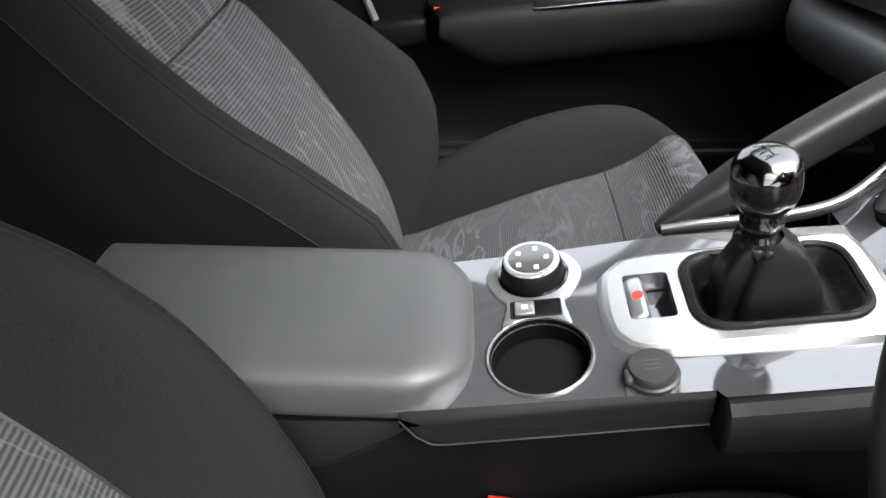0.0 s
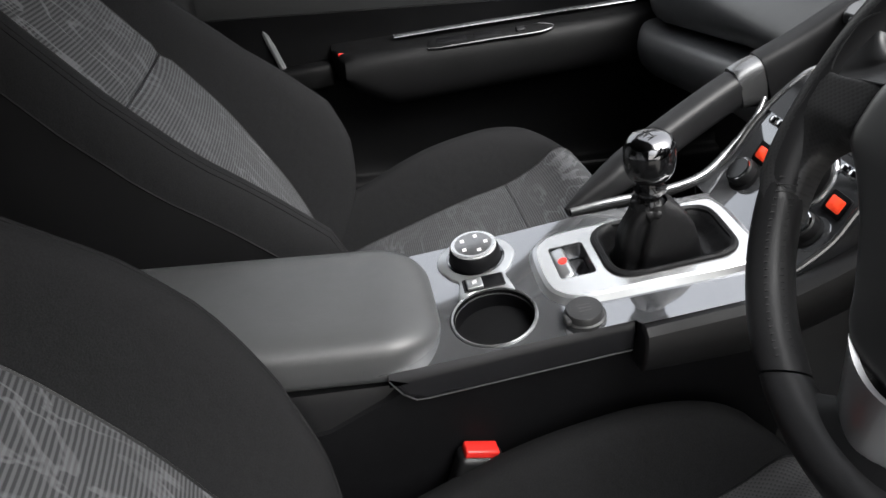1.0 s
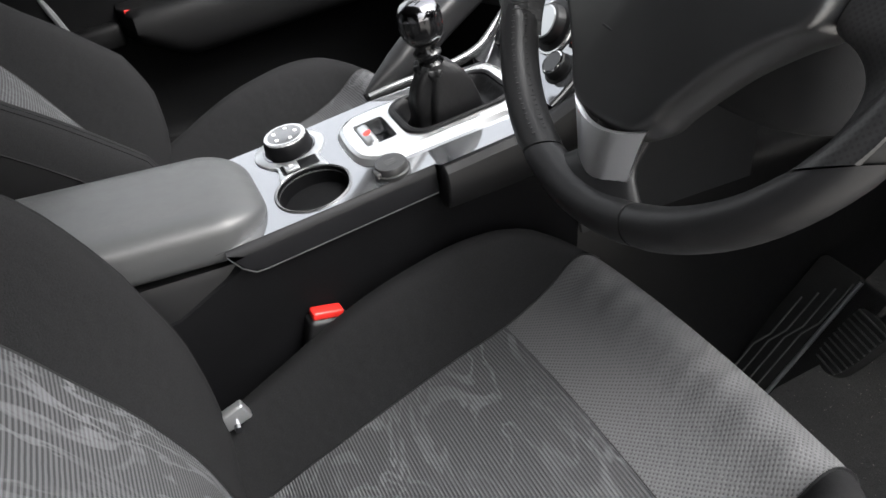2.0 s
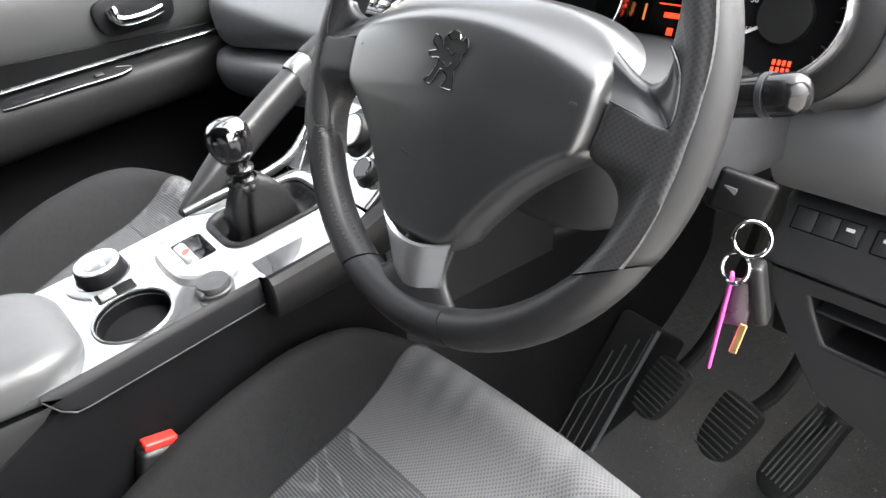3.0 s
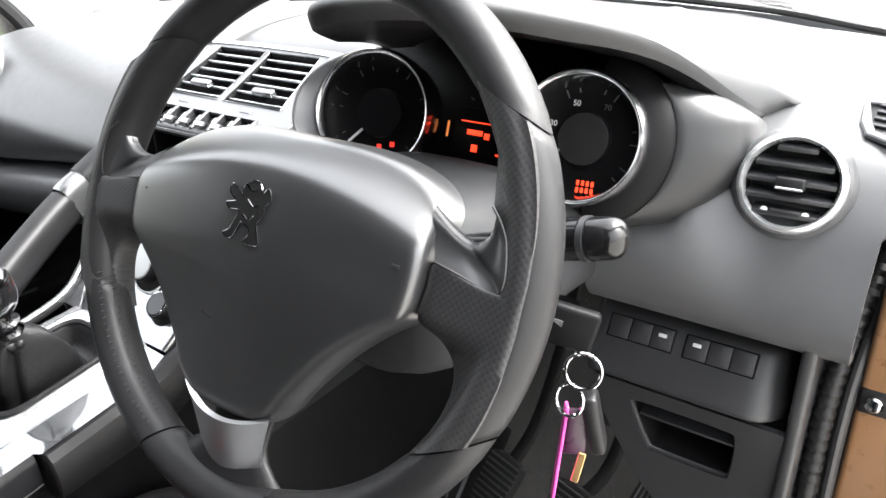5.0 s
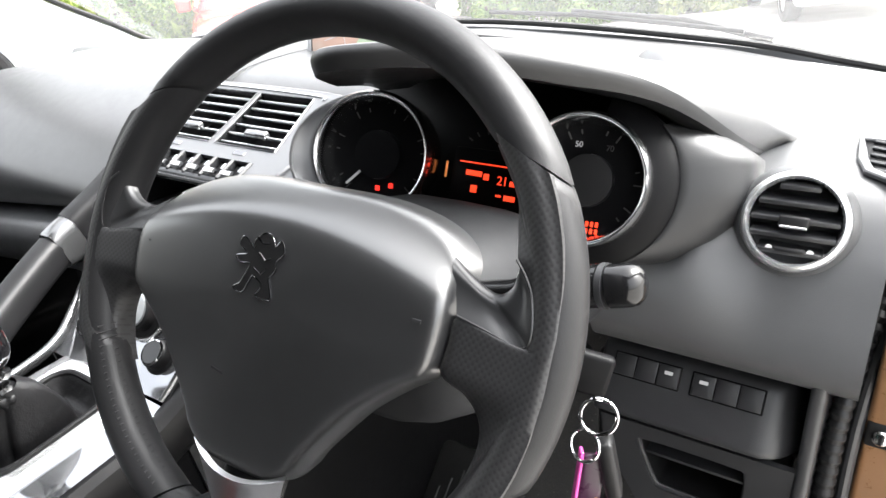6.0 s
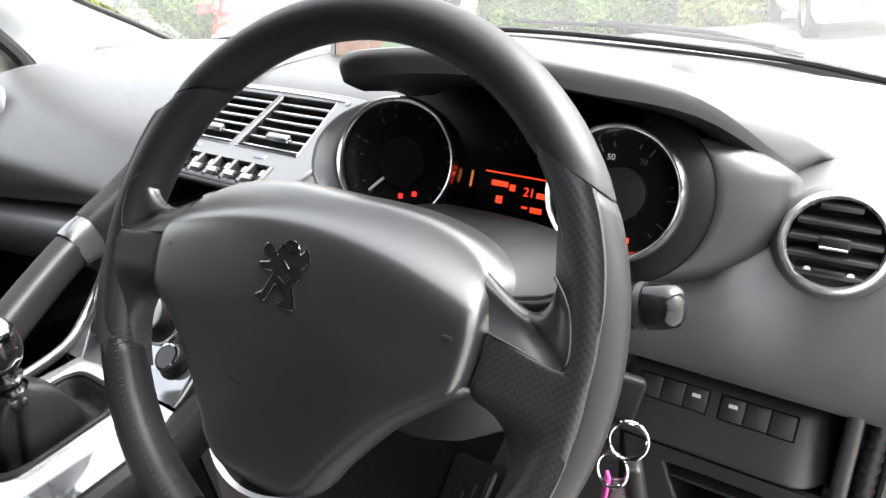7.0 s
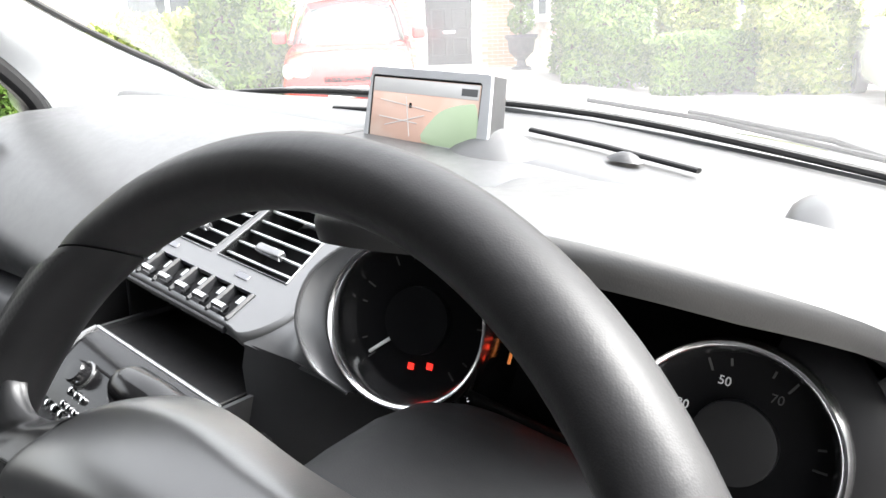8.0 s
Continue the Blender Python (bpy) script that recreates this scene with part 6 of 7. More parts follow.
# ---- seats ----
def seat(cx, mirror, name_label, dy=0.0, green=False):
    s = thing("car_seat", (cx, 0.0, 0.31), name_label, "seat", "front seats")
    ins, crest, out = 0.164 if mirror > 0 else 0.155, 0.214, 0.246
    split = 22 if mirror < 0 else 24
    seam_t = [(-0.24, 0.545), (-0.15, 0.560), (-0.09, 0.585), (-0.03, 0.609), (0.03, 0.633), (0.09, 0.655), (0.15, 0.674), (0.20, 0.702), (0.236, 0.733), (0.262, 0.727), (0.284, 0.695), (0.294, 0.640), (0.285, 0.560)]
    crest_t = [(-0.22, 0.600), (-0.14, 0.648), (-0.08, 0.681), (-0.02, 0.714), (0.03, 0.736), (0.08, 0.751), (0.13, 0.761), (0.18, 0.760), (0.218, 0.747), (0.247, 0.722), (0.268, 0.680), (0.276, 0.630), (0.268, 0.560)]
    line = smooth_poly([(0, y + dy, z) for y, z in seam_t], 4, False)
    cline = smooth_poly([(0, y + dy, z - (0.006 if mirror < 0 else 0)) for y, z in crest_t], 4, False)
    n = len(line)

    def cush(u, i):
        p, c = line[i], cline[i]
        a, sgn = abs(u), (1 if u > 0 else -1)
        if a <= 1:
            pucker = 0.0022 * math.sin(u * 34 + 2 * math.sin(u * 5)) * max(0.0, 1 - abs(p.y - dy - 0.232) / 0.03)
            return Vector((cx + u * ins, p.y, p.z + 0.010 * (1 - u * u) + pucker))
        t = a - 1
        if t <= 0.5:
            q = t / 0.5
            s_ = math.sin(q * math.pi / 2)
            return Vector((cx + sgn * (ins + (crest - ins) * q), p.y + (c.y - p.y) * s_, p.z + (c.z - p.z) * s_ + 0.006 * math.sin(q * math.pi)))
        q = min(1.0, (t - 0.5) / 0.5)
        b_ = q * math.pi / 2
        return Vector((cx + sgn * (crest + (out - crest) * math.sin(b_)), c.y - 0.01 * q, c.z - 0.055 * (1 - math.cos(b_)) - 0.10 * max(0, q - 0.75) / 0.25))

    part("cushion_front", loft([[cush(u, i) for i in range(24, n)] for u in np.linspace(-1, 1, 41)]), M_INSERT_F if mirror > 0 else M_INSERT, s, "grey cloth front roll of the cushion", 70)
    part("cushion", loft([[cush(u, i) for i in range(25)] for u in np.linspace(-1, 1, 13)]), M_INSERT, s, "ribbed grey patterned cloth seat cushion", 70)
    for sg in (-1, 1):
        part("cushion_bolster", loft([[cush(sg * (1 + t), i) for i in range(n)] for t in np.linspace(0, 1.0, 17)]), M_BOLSTER, s, "plain black cloth side bolster", 70)
        part("seam", tube([cush(sg * 1.0, i) + Vector((0, 0, -0.0012)) for i in range(n)], 0.0022, 6), M_BLACK, s)
    part("seam", tube([cush(u, 24) + Vector((0, 0, -0.0012)) for u in np.linspace(-1, 1, 11)], 0.0015, 6), M_BLACK, s)
    part("base", rbox((0.40, 0.44, 0.20), pose(cx, 0.02 + dy, 0.42), 0.03), M_BLACK, s, "black seat base and runners")
    # backrest: i runs up, u across
    zt = [(0.56, -0.165), (0.64, -0.182), (0.715, -0.213), (0.78, -0.250), (0.85, -0.292), (0.92, -0.345), (0.98, -0.393), (1.06, -0.455), (1.15, -0.522), (1.21, -0.570), (1.23, -0.63)]
    bul_t = [(0.56, 0.010), (0.64, 0.030), (0.72, 0.058), (0.80, 0.078), (0.88, 0.086), (0.94, 0.078), (1.00, 0.058), (1.10, 0.040), (1.25, 0.02)]
    if mirror < 0:
        bul_t = [(0.56, 0.050), (0.64, 0.090), (0.70, 0.115), (0.765, 0.120), (0.82, 0.098), (0.89, 0.070), (0.98, 0.050), (1.06, 0.040), (1.25, 0.02)]
    bl = smooth_poly([(0, y + dy, z) for z, y in zt], 4, False)
    nb = len(bl)
    fw = Vector((0, 0.84, 0.54))

    def back(u, i):
        p = bl[i]
        a, sgn = abs(u), (1 if u > 0 else -1)
        narrow = 1 - 0.22 * max(0.0, (p.z - 0.92) / 0.3) - 0.06 * max(0.0, (0.75 - p.z) / 0.2)
        crease = -0.006 if i == split else 0.0
        if a <= 1:
            return Vector((cx + u * ins * narrow, p.y, p.z)) + fw * (0.008 * (1 - u * u) + crease)
        t = a - 1
        bul = lerp_table(bul_t, p.z)[0]
        if t <= 0.5:
            q = t / 0.5
            return Vector((cx + sgn * (ins + (crest + 0.008 - ins) * q) * narrow, p.y, p.z)) + fw * (bul * math.sin(q * math.pi / 2) + 0.006 * math.sin(q * math.pi))
        q = min(1.0, (t - 0.5) / 0.5)
        b_ = q * math.pi / 2
        return Vector((cx + sgn * (crest + 0.008 + (out - crest) * math.sin(b_)) * narrow, p.y, p.z)) + fw * (bul - 0.050 * (1 - math.cos(b_)) - 0.055 * q * q - 0.14 * max(0, q - 0.66) / 0.34)

    part("backrest", loft([[back(u, i) for i in range(nb)] for u in np.linspace(-1, 1, 13)]), M_INSERT_B, s, "ribbed grey patterned cloth backrest", 70)
    for sg in (-1, 1):
        part("back_bolster", loft([[back(sg * (1 + t), i) for i in range(nb)] for t in np.linspace(0, 0.83, 19)]), M_BOLSTER, s, "plain black cloth side bolster with stitched seam", 70)
        # Lower side is black plastic that also paints in the shadow under the bolster.
        part("side_panel", loft([[back(sg * (1 + t), i) for i in range(nb)] for t in np.linspace(0.83, 1.0, 5)]), M_BLACK, s, "black side of the backrest, with the shadow below the bolster in its colour", 70)
        part("seam", tube([back(sg * 1.0, i) + fw * -0.001 for i in range(nb)], 0.0022, 6), M_BLACK, s)
        for u_ in (1.50, 1.57):
            part("stitching", tube([back(sg * u_, i) for i in range(2, nb - 4)], 0.0010, 5), M_BOLSTER, s, "raised stitched seam")
        part("piping", tube([back(sg * 1.83, i) for i in range(2, nb - 4)], 0.0014, 5), M_BOLSTER, s, "cloth edge above the seat side")
    part("seam", tube([back(u, split) + fw * 0.001 for u in np.linspace(-1, 1, 11)], 0.002, 6), M_BLACK, s)
    rear = [[Vector((cx + sx * 0.20, p.y - 0.13, p.z - 0.05)) for sx in (-1, -0.5, 0.5, 1)] for p in bl[::4]]
    part("back_shell", skin(rear, 0.01), M_BLACK, s, "black seat back shell", 60)
    return s


seat(0.352, 1, "grey and black cloth driver's seat with patterned centre")
seat(-0.360, -1, "grey and black cloth passenger seat with patterned centre", -0.01)
bench = thing("rear_seat", (0.0, -1.05, 0.36), "dark rear bench seat with faint teal pattern", "seat")
part("cushion", skin([[(x, y, 0.62 + 0.03 * math.sin((y + 1.3) * 4) + 0.015 * math.cos(9 * x)) for y in np.linspace(-1.3, -0.82, 9)] + [(x, -0.80, 0.58), (x, -0.80, 0.38)] for x in np.linspace(-0.66, 0.66, 21)], 0.01), M_REAR, bench, "teal tinged patterned cushion", 70)
part("backrest", skin([[(x, -1.27 - 0.30 * (z - 0.6), z) for z in np.linspace(0.55, 1.2, 9)] for x in np.linspace(-0.66, 0.66, 13)], 0.02), M_BOLSTER, bench, "dark cloth backrest", 70)


def buckle(at, rz, label, red=True):
    b = thing("seat_belt_buckle", at, label, "seat belt buckle", "belt buckles")
    m = pose(*at, -14, 0, rz)
    part("body", rbox((0.024, 0.046, 0.075), m @ Matrix.Translation((0, 0, -0.040)), 0.006), M_BLACK, b, "black plastic body")
    part("button", rbox((0.016, 0.034, 0.009), m @ Matrix.Translation((0.0, -0.002, 0.001)), 0.002), M_RED, b, "bright red release button")
    part("stem", tube([m @ Vector((0, 0, -0.07)), m @ Vector((0, -0.02, -0.16))], 0.008, 8), M_BLACK, b)
    return b


buckle((0.113, -0.022, 0.714), 4, "black belt buckle with a bright red button beside the seat")
for at in ((-0.600, -0.150, 0.618), (0.150, -0.145, 0.655)):
    tb = thing("recline_bracket", at, "small bright metal seat hinge bracket", "bracket", "seat brackets")
    part("plate", rbox((0.012, 0.030, 0.022), pose(*at, 20, 0, 0), 0.003), M_SATIN, tb)
    part("pin", tube([(at[0] - 0.012, at[1], at[2] - 0.01), (at[0] + 0.012, at[1], at[2] - 0.01)], 0.004, 8), M_DARKCHROME, tb)

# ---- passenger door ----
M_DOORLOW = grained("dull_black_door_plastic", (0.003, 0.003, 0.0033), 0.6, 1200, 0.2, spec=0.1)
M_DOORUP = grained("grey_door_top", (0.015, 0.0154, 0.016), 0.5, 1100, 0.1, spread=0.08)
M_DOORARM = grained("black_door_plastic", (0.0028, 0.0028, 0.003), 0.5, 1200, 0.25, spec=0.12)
door = thing("passenger_door", (-0.78, 0.1, 0.36), "dark grey passenger door panel with armrest and chrome handle, closed", "door")
dp = []
for y in np.linspace(-0.36, 0.66, 16):
    dp.append(smooth_poly([(-0.765, y, 0.36), (-0.755, y, 0.50), (-0.742, y, 0.572), (-0.748, y, 0.590), (-0.772, y, 0.602), (-0.776, y, 0.70), (-0.772, y, 0.80), (-0.764, y, 0.88), (-0.756, y, 0.915), (-0.750, y, 0.935)], 3, False))
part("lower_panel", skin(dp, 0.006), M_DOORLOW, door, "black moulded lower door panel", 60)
ab = []
for y in np.linspace(-0.136, 0.62, 34):
    zb = 0.770 + 0.105 * (y + 0.03) + 0.55 * max(0.0, -0.03 - y) ** 1.0
    zt = 0.868 + 0.078 * (y + 0.13)
    e = min(1.0, (y + 0.137) / 0.03)
    e = math.sqrt(max(0.0, 1 - (1 - e) ** 2))
    d = 0.09 * e * (1 - 0.35 * max(0, (y - 0.40) / 0.22)) + 0.004
    zm = (zb + zt) / 2
    sec = [(-0.772, zb + 0.004), (-0.755, zb), (-0.765 + d * 0.8, zb + 0.004), (-0.765 + d, zb + 0.020), (-0.765 + d * 1.03, zm), (-0.765 + d * 0.98, zt - 0.018), (-0.765 + d * 0.82, zt - 0.003), (-0.765 + d * 0.5, zt), (-0.762, zt + 0.006), (-0.772, zt + 0.012)]
    ab.append(smooth_poly([(x, y, z) for x, z in sec], 3, False))
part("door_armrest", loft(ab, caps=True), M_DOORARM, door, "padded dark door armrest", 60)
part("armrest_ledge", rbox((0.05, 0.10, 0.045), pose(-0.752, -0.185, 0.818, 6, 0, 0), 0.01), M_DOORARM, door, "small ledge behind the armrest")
part("upper_panel", skin([smooth_poly([(-0.752, y, 0.925 + 0.02 * y), (-0.744, y, 0.96), (-0.742, y, 1.02), (-0.750, y, 1.052), (-0.768, y, 1.062), (-0.80, y, 1.064)], 3, False) for y in np.linspace(-0.36, 0.70, 12)], 0.006), M_DOORUP, door, "mid grey upper door trim", 60)
HM = basis((-0.741, 0.312, 0.985), (0, 1, 0.06), (0, -0.06, 1))
hb = part("handle_bezel", slab([(p.x, p.y) for p in smooth_poly([(-0.078, 0.0, 0), (-0.066, 0.028, 0), (0.0, 0.034, 0), (0.066, 0.036, 0), (0.076, 0.02, 0), (0.072, -0.02, 0), (0.05, -0.034, 0), (0.0, -0.036, 0), (-0.06, -0.034, 0)], 4)], 0.008, HM, 0.004), M_DIAL, door, "black handle bezel")
part("handle_recess", slab([(p.x, p.y) for p in smooth_poly([(-0.056, 0.0, 0), (-0.048, 0.018, 0), (0.0, 0.023, 0), (0.052, 0.025, 0), (0.058, 0.008, 0), (0.050, -0.016, 0), (0.0, -0.022, 0), (-0.048, -0.020, 0)], 4)], 0.0085, HM, 0.001), M_DIAL, hb)
part("door_lever", tube(smooth_poly([HM @ Vector(q) for q in ((-0.046, 0.012, 0.012), (-0.040, -0.006, 0.020), (-0.020, -0.012, 0.022), (0.020, -0.010, 0.022), (0.046, -0.006, 0.016))], 5, False), [(0.009, 0.015)] * 4 + [(0.007, 0.011)] * 17, 14), M_CHROME, hb, "polished chrome door lever", 60)
SWM = basis((-0.690, 0.150, 0.884), (0.04, 1, 0.080), (-1, 0.05, 0.35))
part("switch_strip", slab([(p.x, p.y) for p in smooth_poly([(-0.115, -0.012, 0), (-0.10, 0.014, 0), (0.0, 0.016, 0), (0.09, 0.012, 0), (0.115, 0.0, 0), (0.09, -0.014, 0), (0.0, -0.016, 0), (-0.10, -0.018, 0)], 4)], 0.006, SWM, 0.002), M_DOORARM, door, "black switch strip")
part("switch_edge", tube(smooth_poly([SWM @ Vector(q) for q in ((-0.115, -0.014, 0.005), (-0.10, -0.0185, 0.006), (0.0, -0.0165, 0.0065), (0.09, -0.0145, 0.006), (0.115, 0.0, 0.005), (0.09, 0.012, 0.005))], 5, False), 0.0014, 8), M_RIM, door, "bright lower edge of the switch strip")
for x, w in ((-0.070, 0.055), (-0.005, 0.050)):
    part("window_switch", slab([(p[0] + x, p[1]) for p in rrect(w, 0.018, 0.003)], 0.0068, SWM, 0.0012), M_DIAL, door, "black window switch well")
part("lock_button", rbox((0.016, 0.012, 0.006), SWM @ Matrix.Translation((0.055, 0, 0.007)), 0.002), M_BLACK, door)
part("pull_trim", tube(smooth_poly([(-0.735, -0.02, 0.885), (-0.735, 0.12, 0.897), (-0.735, 0.25, 0.907), (-0.738, 0.40, 0.917), (-0.742, 0.50, 0.924)], 5, False), [(0.010, 0.003)] * 21, 10), M_GLOSS, door, "gloss trim strip along the armrest", 60)
part("reflector", rbox((0.003, 0.012, 0.006), pose(-0.712, -0.118, 0.866), 0.001, 1), M_RED, door, "small red reflector")
part("door_line", tube([(-0.742, -0.30, 0.586), (-0.741, 0.1, 0.588), (-0.742, 0.5, 0.592)], 0.003, 6), M_LOW, door)
part("panel_joint", tube([(-0.772, -0.05, 0.655), (-0.772, 0.20, 0.652)], 0.001, 5), M_PAD, door)
# side window and mirror, seen past the pillar
wf = smooth_poly([(-0.785, 0.640, 1.04), (-0.785, 0.622, 1.090), (-0.783, 0.592, 1.13), (-0.778, 0.552, 1.168), (-0.762, 0.47, 1.232), (-0.735, 0.35, 1.320), (-0.70, 0.19, 1.415), (-0.67, 0.0, 1.49), (-0.67, -0.36, 1.51)], 5, False)
part("window_frame", tube(wf, 0.018, 10), M_BLACK, door, "black side window frame")
solo("car_side_left", rbox((0.04, 1.10, 0.62), pose(-0.83, 0.15, 0.70), 0.02), M_BLACK, "dark outer skin of the passenger door", "car body", kind="structure")
mir = thing("door_mirror", (-0.95, 0.72, 1.02), "grey door mirror outside the side window", "mirror")
part("housing", rbox((0.17, 0.09, 0.14), pose(-0.96, 0.70, 1.10, 0, 0, -12), 0.035, 4), M_LOW, mir)
part("stem", rbox((0.10, 0.05, 0.03), pose(-0.86, 0.70, 1.04), 0.01), M_BLACK, mir)

# ---- navigation screen, dash top fittings ----
nav = thing("navigation_screen", (0.0, 0.735, 1.12), "grey pop-up navigation screen showing a map on the dashboard", "screen")
NM = basis((-0.033, 0.762, 1.166), (1, 0.04, 0.045), (0, 0.16, 0.98))
part("casing", slab([(p.x, p.y) for p in smooth_poly([(-0.094, -0.046, 0), (-0.090, 0.047, 0), (0.0, 0.049, 0), (0.088, 0.047, 0), (0.094, -0.046, 0)], 1)], 0.030, NM @ Matrix.Translation((0, 0, -0.032)), 0.003), M_LOW, nav, "dark grey plastic casing")
bez = [(x * (1 - 0.6 * y), y) for x, y in rrect(0.184, 0.095, 0.004)]
part("bezel", frame_plate(bez, [(x - 0.004, y) for x, y in rrect(0.163, 0.075, 0.004)], 0.004, NM @ Matrix.Translation((0, 0.001, -0.0035)), 0.001), M_TRIM, nav, "pale grey front bezel")
m_map, mn, ml, mb = base_mat("map_picture", 0.25)
mnoise = noise_node(mn, ml, 14, 2)
map_col = ramp(mn, ml, mnoise.outputs["Fac"], (0.40, 0.27, 0.22), (0.42, 0.34, 0.29), 0.4, 0.6)
ml.new(map_col.outputs[0], mb.inputs["Base Color"])
ml.new(map_col.outputs[0], mb.inputs["Emission Color"])
mb.inputs["Emission Strength"].default_value = 0.07
m_park = glow("map_green", (0.27, 0.34, 0.23), 0.06)
m_mapsky = glow("map_sky", (0.36, 0.36, 0.36), 0.06)
scr = part("screen", slab(rrect(0.160, 0.072, 0.002), 0.0012, NM @ Matrix.Translation((-0.004, 0.0, -0.002)), 0.0004), m_map, nav, "pinkish map picture")
part("screen_border", tube([NM @ Vector((x - 0.004, y, -0.0012)) for x, y in rrect(0.163, 0.075, 0.002)], 0.0010, 6, closed=True), M_DIAL, scr)
part("map_sky", slab(rrect(0.158, 0.016, 0.001), 0.0004, NM @ Matrix.Translation((-0.004, 0.0275, -0.0006)), 0.0002), m_mapsky, scr, "grey band above the map")
part("map_park", slab([(p.x, p.y) for p in smooth_poly([(0.0, -0.034, 0), (0.012, -0.008, 0), (0.030, 0.006, 0), (0.060, 0.014, 0), (0.074, 0.010, 0), (0.074, -0.034, 0)], 3)], 0.0004, NM @ Matrix.Translation((0, 0, -0.0006)), 0.0002), m_park, scr, "green area of the map")
part("map_box", rbox((0.022, 0.008, 0.0006), NM @ Matrix.Translation((0.062, 0.0270, 0.0000)), 0.0002, 1), M_PAD, scr)
for x0, y0, x1, y1 in ((-0.07, 0.010, 0.01, 0.002), (-0.07, -0.010, -0.01, -0.014), (-0.03, 0.016, -0.02, -0.03), (-0.06, -0.02, 0.0, -0.004)):
    part("map_road", tube([NM @ Vector((x0, y0, -0.0004)), NM @ Vector((x1, y1, -0.0004))], 0.0006, 5), m_mapsky, scr)
part("map_arrow", rbox((0.004, 0.006, 0.0006), NM @ Matrix.Translation((-0.022, 0.006, -0.0002)), 0.0002, 1), M_DIAL, scr)
part("hinge", rbox((0.16, 0.03, 0.03), NM @ Matrix.Translation((0, -0.055, -0.025)), 0.006), M_BLACK, nav)
# demister slots and the small bumps on the dash top
for nm, pts in (("demister_slot", [(-0.30, 0.86, 1.126), (-0.10, 0.93, 1.139)]), ("demister_slot", [(0.035, 0.888, 1.1425), (0.14, 0.878, 1.1415), (0.262, 0.862, 1.138)])):
    part(nm, tube(pts, [(0.006, 0.003)] * len(pts), 8), M_DIAL, dash, "thin black demister slot")


def bump_on_dash(at, rx, ry, h, label):
    rows = [[Vector((at[0] + rx * f * math.cos(a), at[1] + ry * f * math.sin(a), at[2] + h * (1 - f * f))) for a in [2 * math.pi * k / 24 for k in range(24)]] for f in (1.0, 0.85, 0.6, 0.3, 0.05)]
    return loft(rows, close_u=True, caps=True)


part("screen_cowl", bump_on_dash((0.055, 0.79, 1.130), 0.06, 0.05, 0.028, ""), M_DASH, dash, "rounded cowl beside the screen", 60)
part("sensor", bump_on_dash((0.186, 0.846, 1.138), 0.021, 0.016, 0.009, ""), M_LOW, dash, "small domed light sensor", 60)
fin_rows = []
for q in np.linspace(0, 1, 9):
    y, w, h = 0.715 + 0.115 * q, 0.012 + 0.026 * math.sin(math.pi * min(1.0, q * 0.8 + 0.1)), 0.034 * math.sin(math.pi * (0.06 + 0.72 * q)) ** 1.2
    fin_rows.append([Vector((0.425 - 0.030 * q + w * c, y, dash_top(0.39) - 0.002 + h * math.sqrt(max(0.0, 1 - c * c)))) for c in np.linspace(-1, 1, 13)])
part("sensor_fin", loft(fin_rows, caps=True), M_DASH, dash, "small raised fin on the dashboard top", 60)

# wipers at the screen base, bonnet edge
wip = thing("wiper", (0.2, 1.16, 1.14), "black windscreen wiper resting at the base of the glass", "wiper")
part("blade", tube([(-0.05, 1.175, 1.146), (0.15, 1.162, 1.146), (0.42, 1.130, 1.132)], 0.004, 8), M_BLACK, wip)
part("arm", tube([(0.46, 1.15, 1.118), (0.32, 1.158, 1.144), (0.12, 1.168, 1.152)], [0.007, 0.005, 0.004], 8), M_BLACK, wip)
scut = [[(x, y, 1.128 - 0.05 * (x / 0.8) ** 2 - 0.02 * (y - 1.1)) for y in (1.10, 1.16, 1.22)] for x in np.linspace(-0.85, 0.85, 13)]
solo("scuttle", skin(scut, 0.01), M_PAD, "grey scuttle panel below the windscreen", "car body", kind="structure")
bon = [[(x, y, 1.09 - 0.05 * (x / 0.8) ** 2 - 0.10 * (y - 1.2) - 0.12 * max(0, y - 1.7) ** 2) for y in np.linspace(1.22, 2.1, 8)] for x in np.linspace(-0.85, 0.85, 13)]
M_BODY = grained("grey_car_paint", (0.10, 0.10, 0.105), 0.25, 0, 0, metal=0.5, coat=1.0, spread=0.05)
solo("bonnet", skin(bon, 0.01), M_BODY, "dark metallic bonnet of the car", "car body", kind="structure")

# ---- outside ----
# The drive slopes a little against the car; OUT lays its level frame: y ahead along the drive, x to the right, z up.
OUT = Matrix.Translation((0.528, 0.12, 0.0)) @ pose(0, 0, 0, 0, 0, 41.4) @ pose(0, 0, 0, -2.8, -5.0, 0)
M_DRIVE = grained("pale_block_paving", (0.34, 0.325, 0.305), 0.9, 60, 0.4, blotch=1.2)
M_GRASS = grained("lawn", (0.10, 0.19, 0.03), 0.95, 300, 0.8, blotch=2.0)
M_BRICK = grained("red_brick", (0.45, 0.26, 0.19), 0.9, 150, 0.4, blotch=6)
M_MORTAR = grained("mortar", (0.50, 0.46, 0.40), 0.95, 200, 0.4)
M_RENDERW = grained("white_paint", (0.78, 0.77, 0.74), 0.6, 300, 0.1, spread=0.05)
M_DOORB = grained("black_door_paint", (0.02, 0.021, 0.025), 0.3, 0, 0, coat=0.6)
M_REDCAR = grained("red_car_paint", (0.55, 0.03, 0.025), 0.22, 0, 0, coat=1.0, spread=0.08, blotch=2)
M_WHITECAR = grained("white_car_paint", (0.75, 0.76, 0.77), 0.22, 0, 0, coat=1.0, spread=0.04, blotch=2)
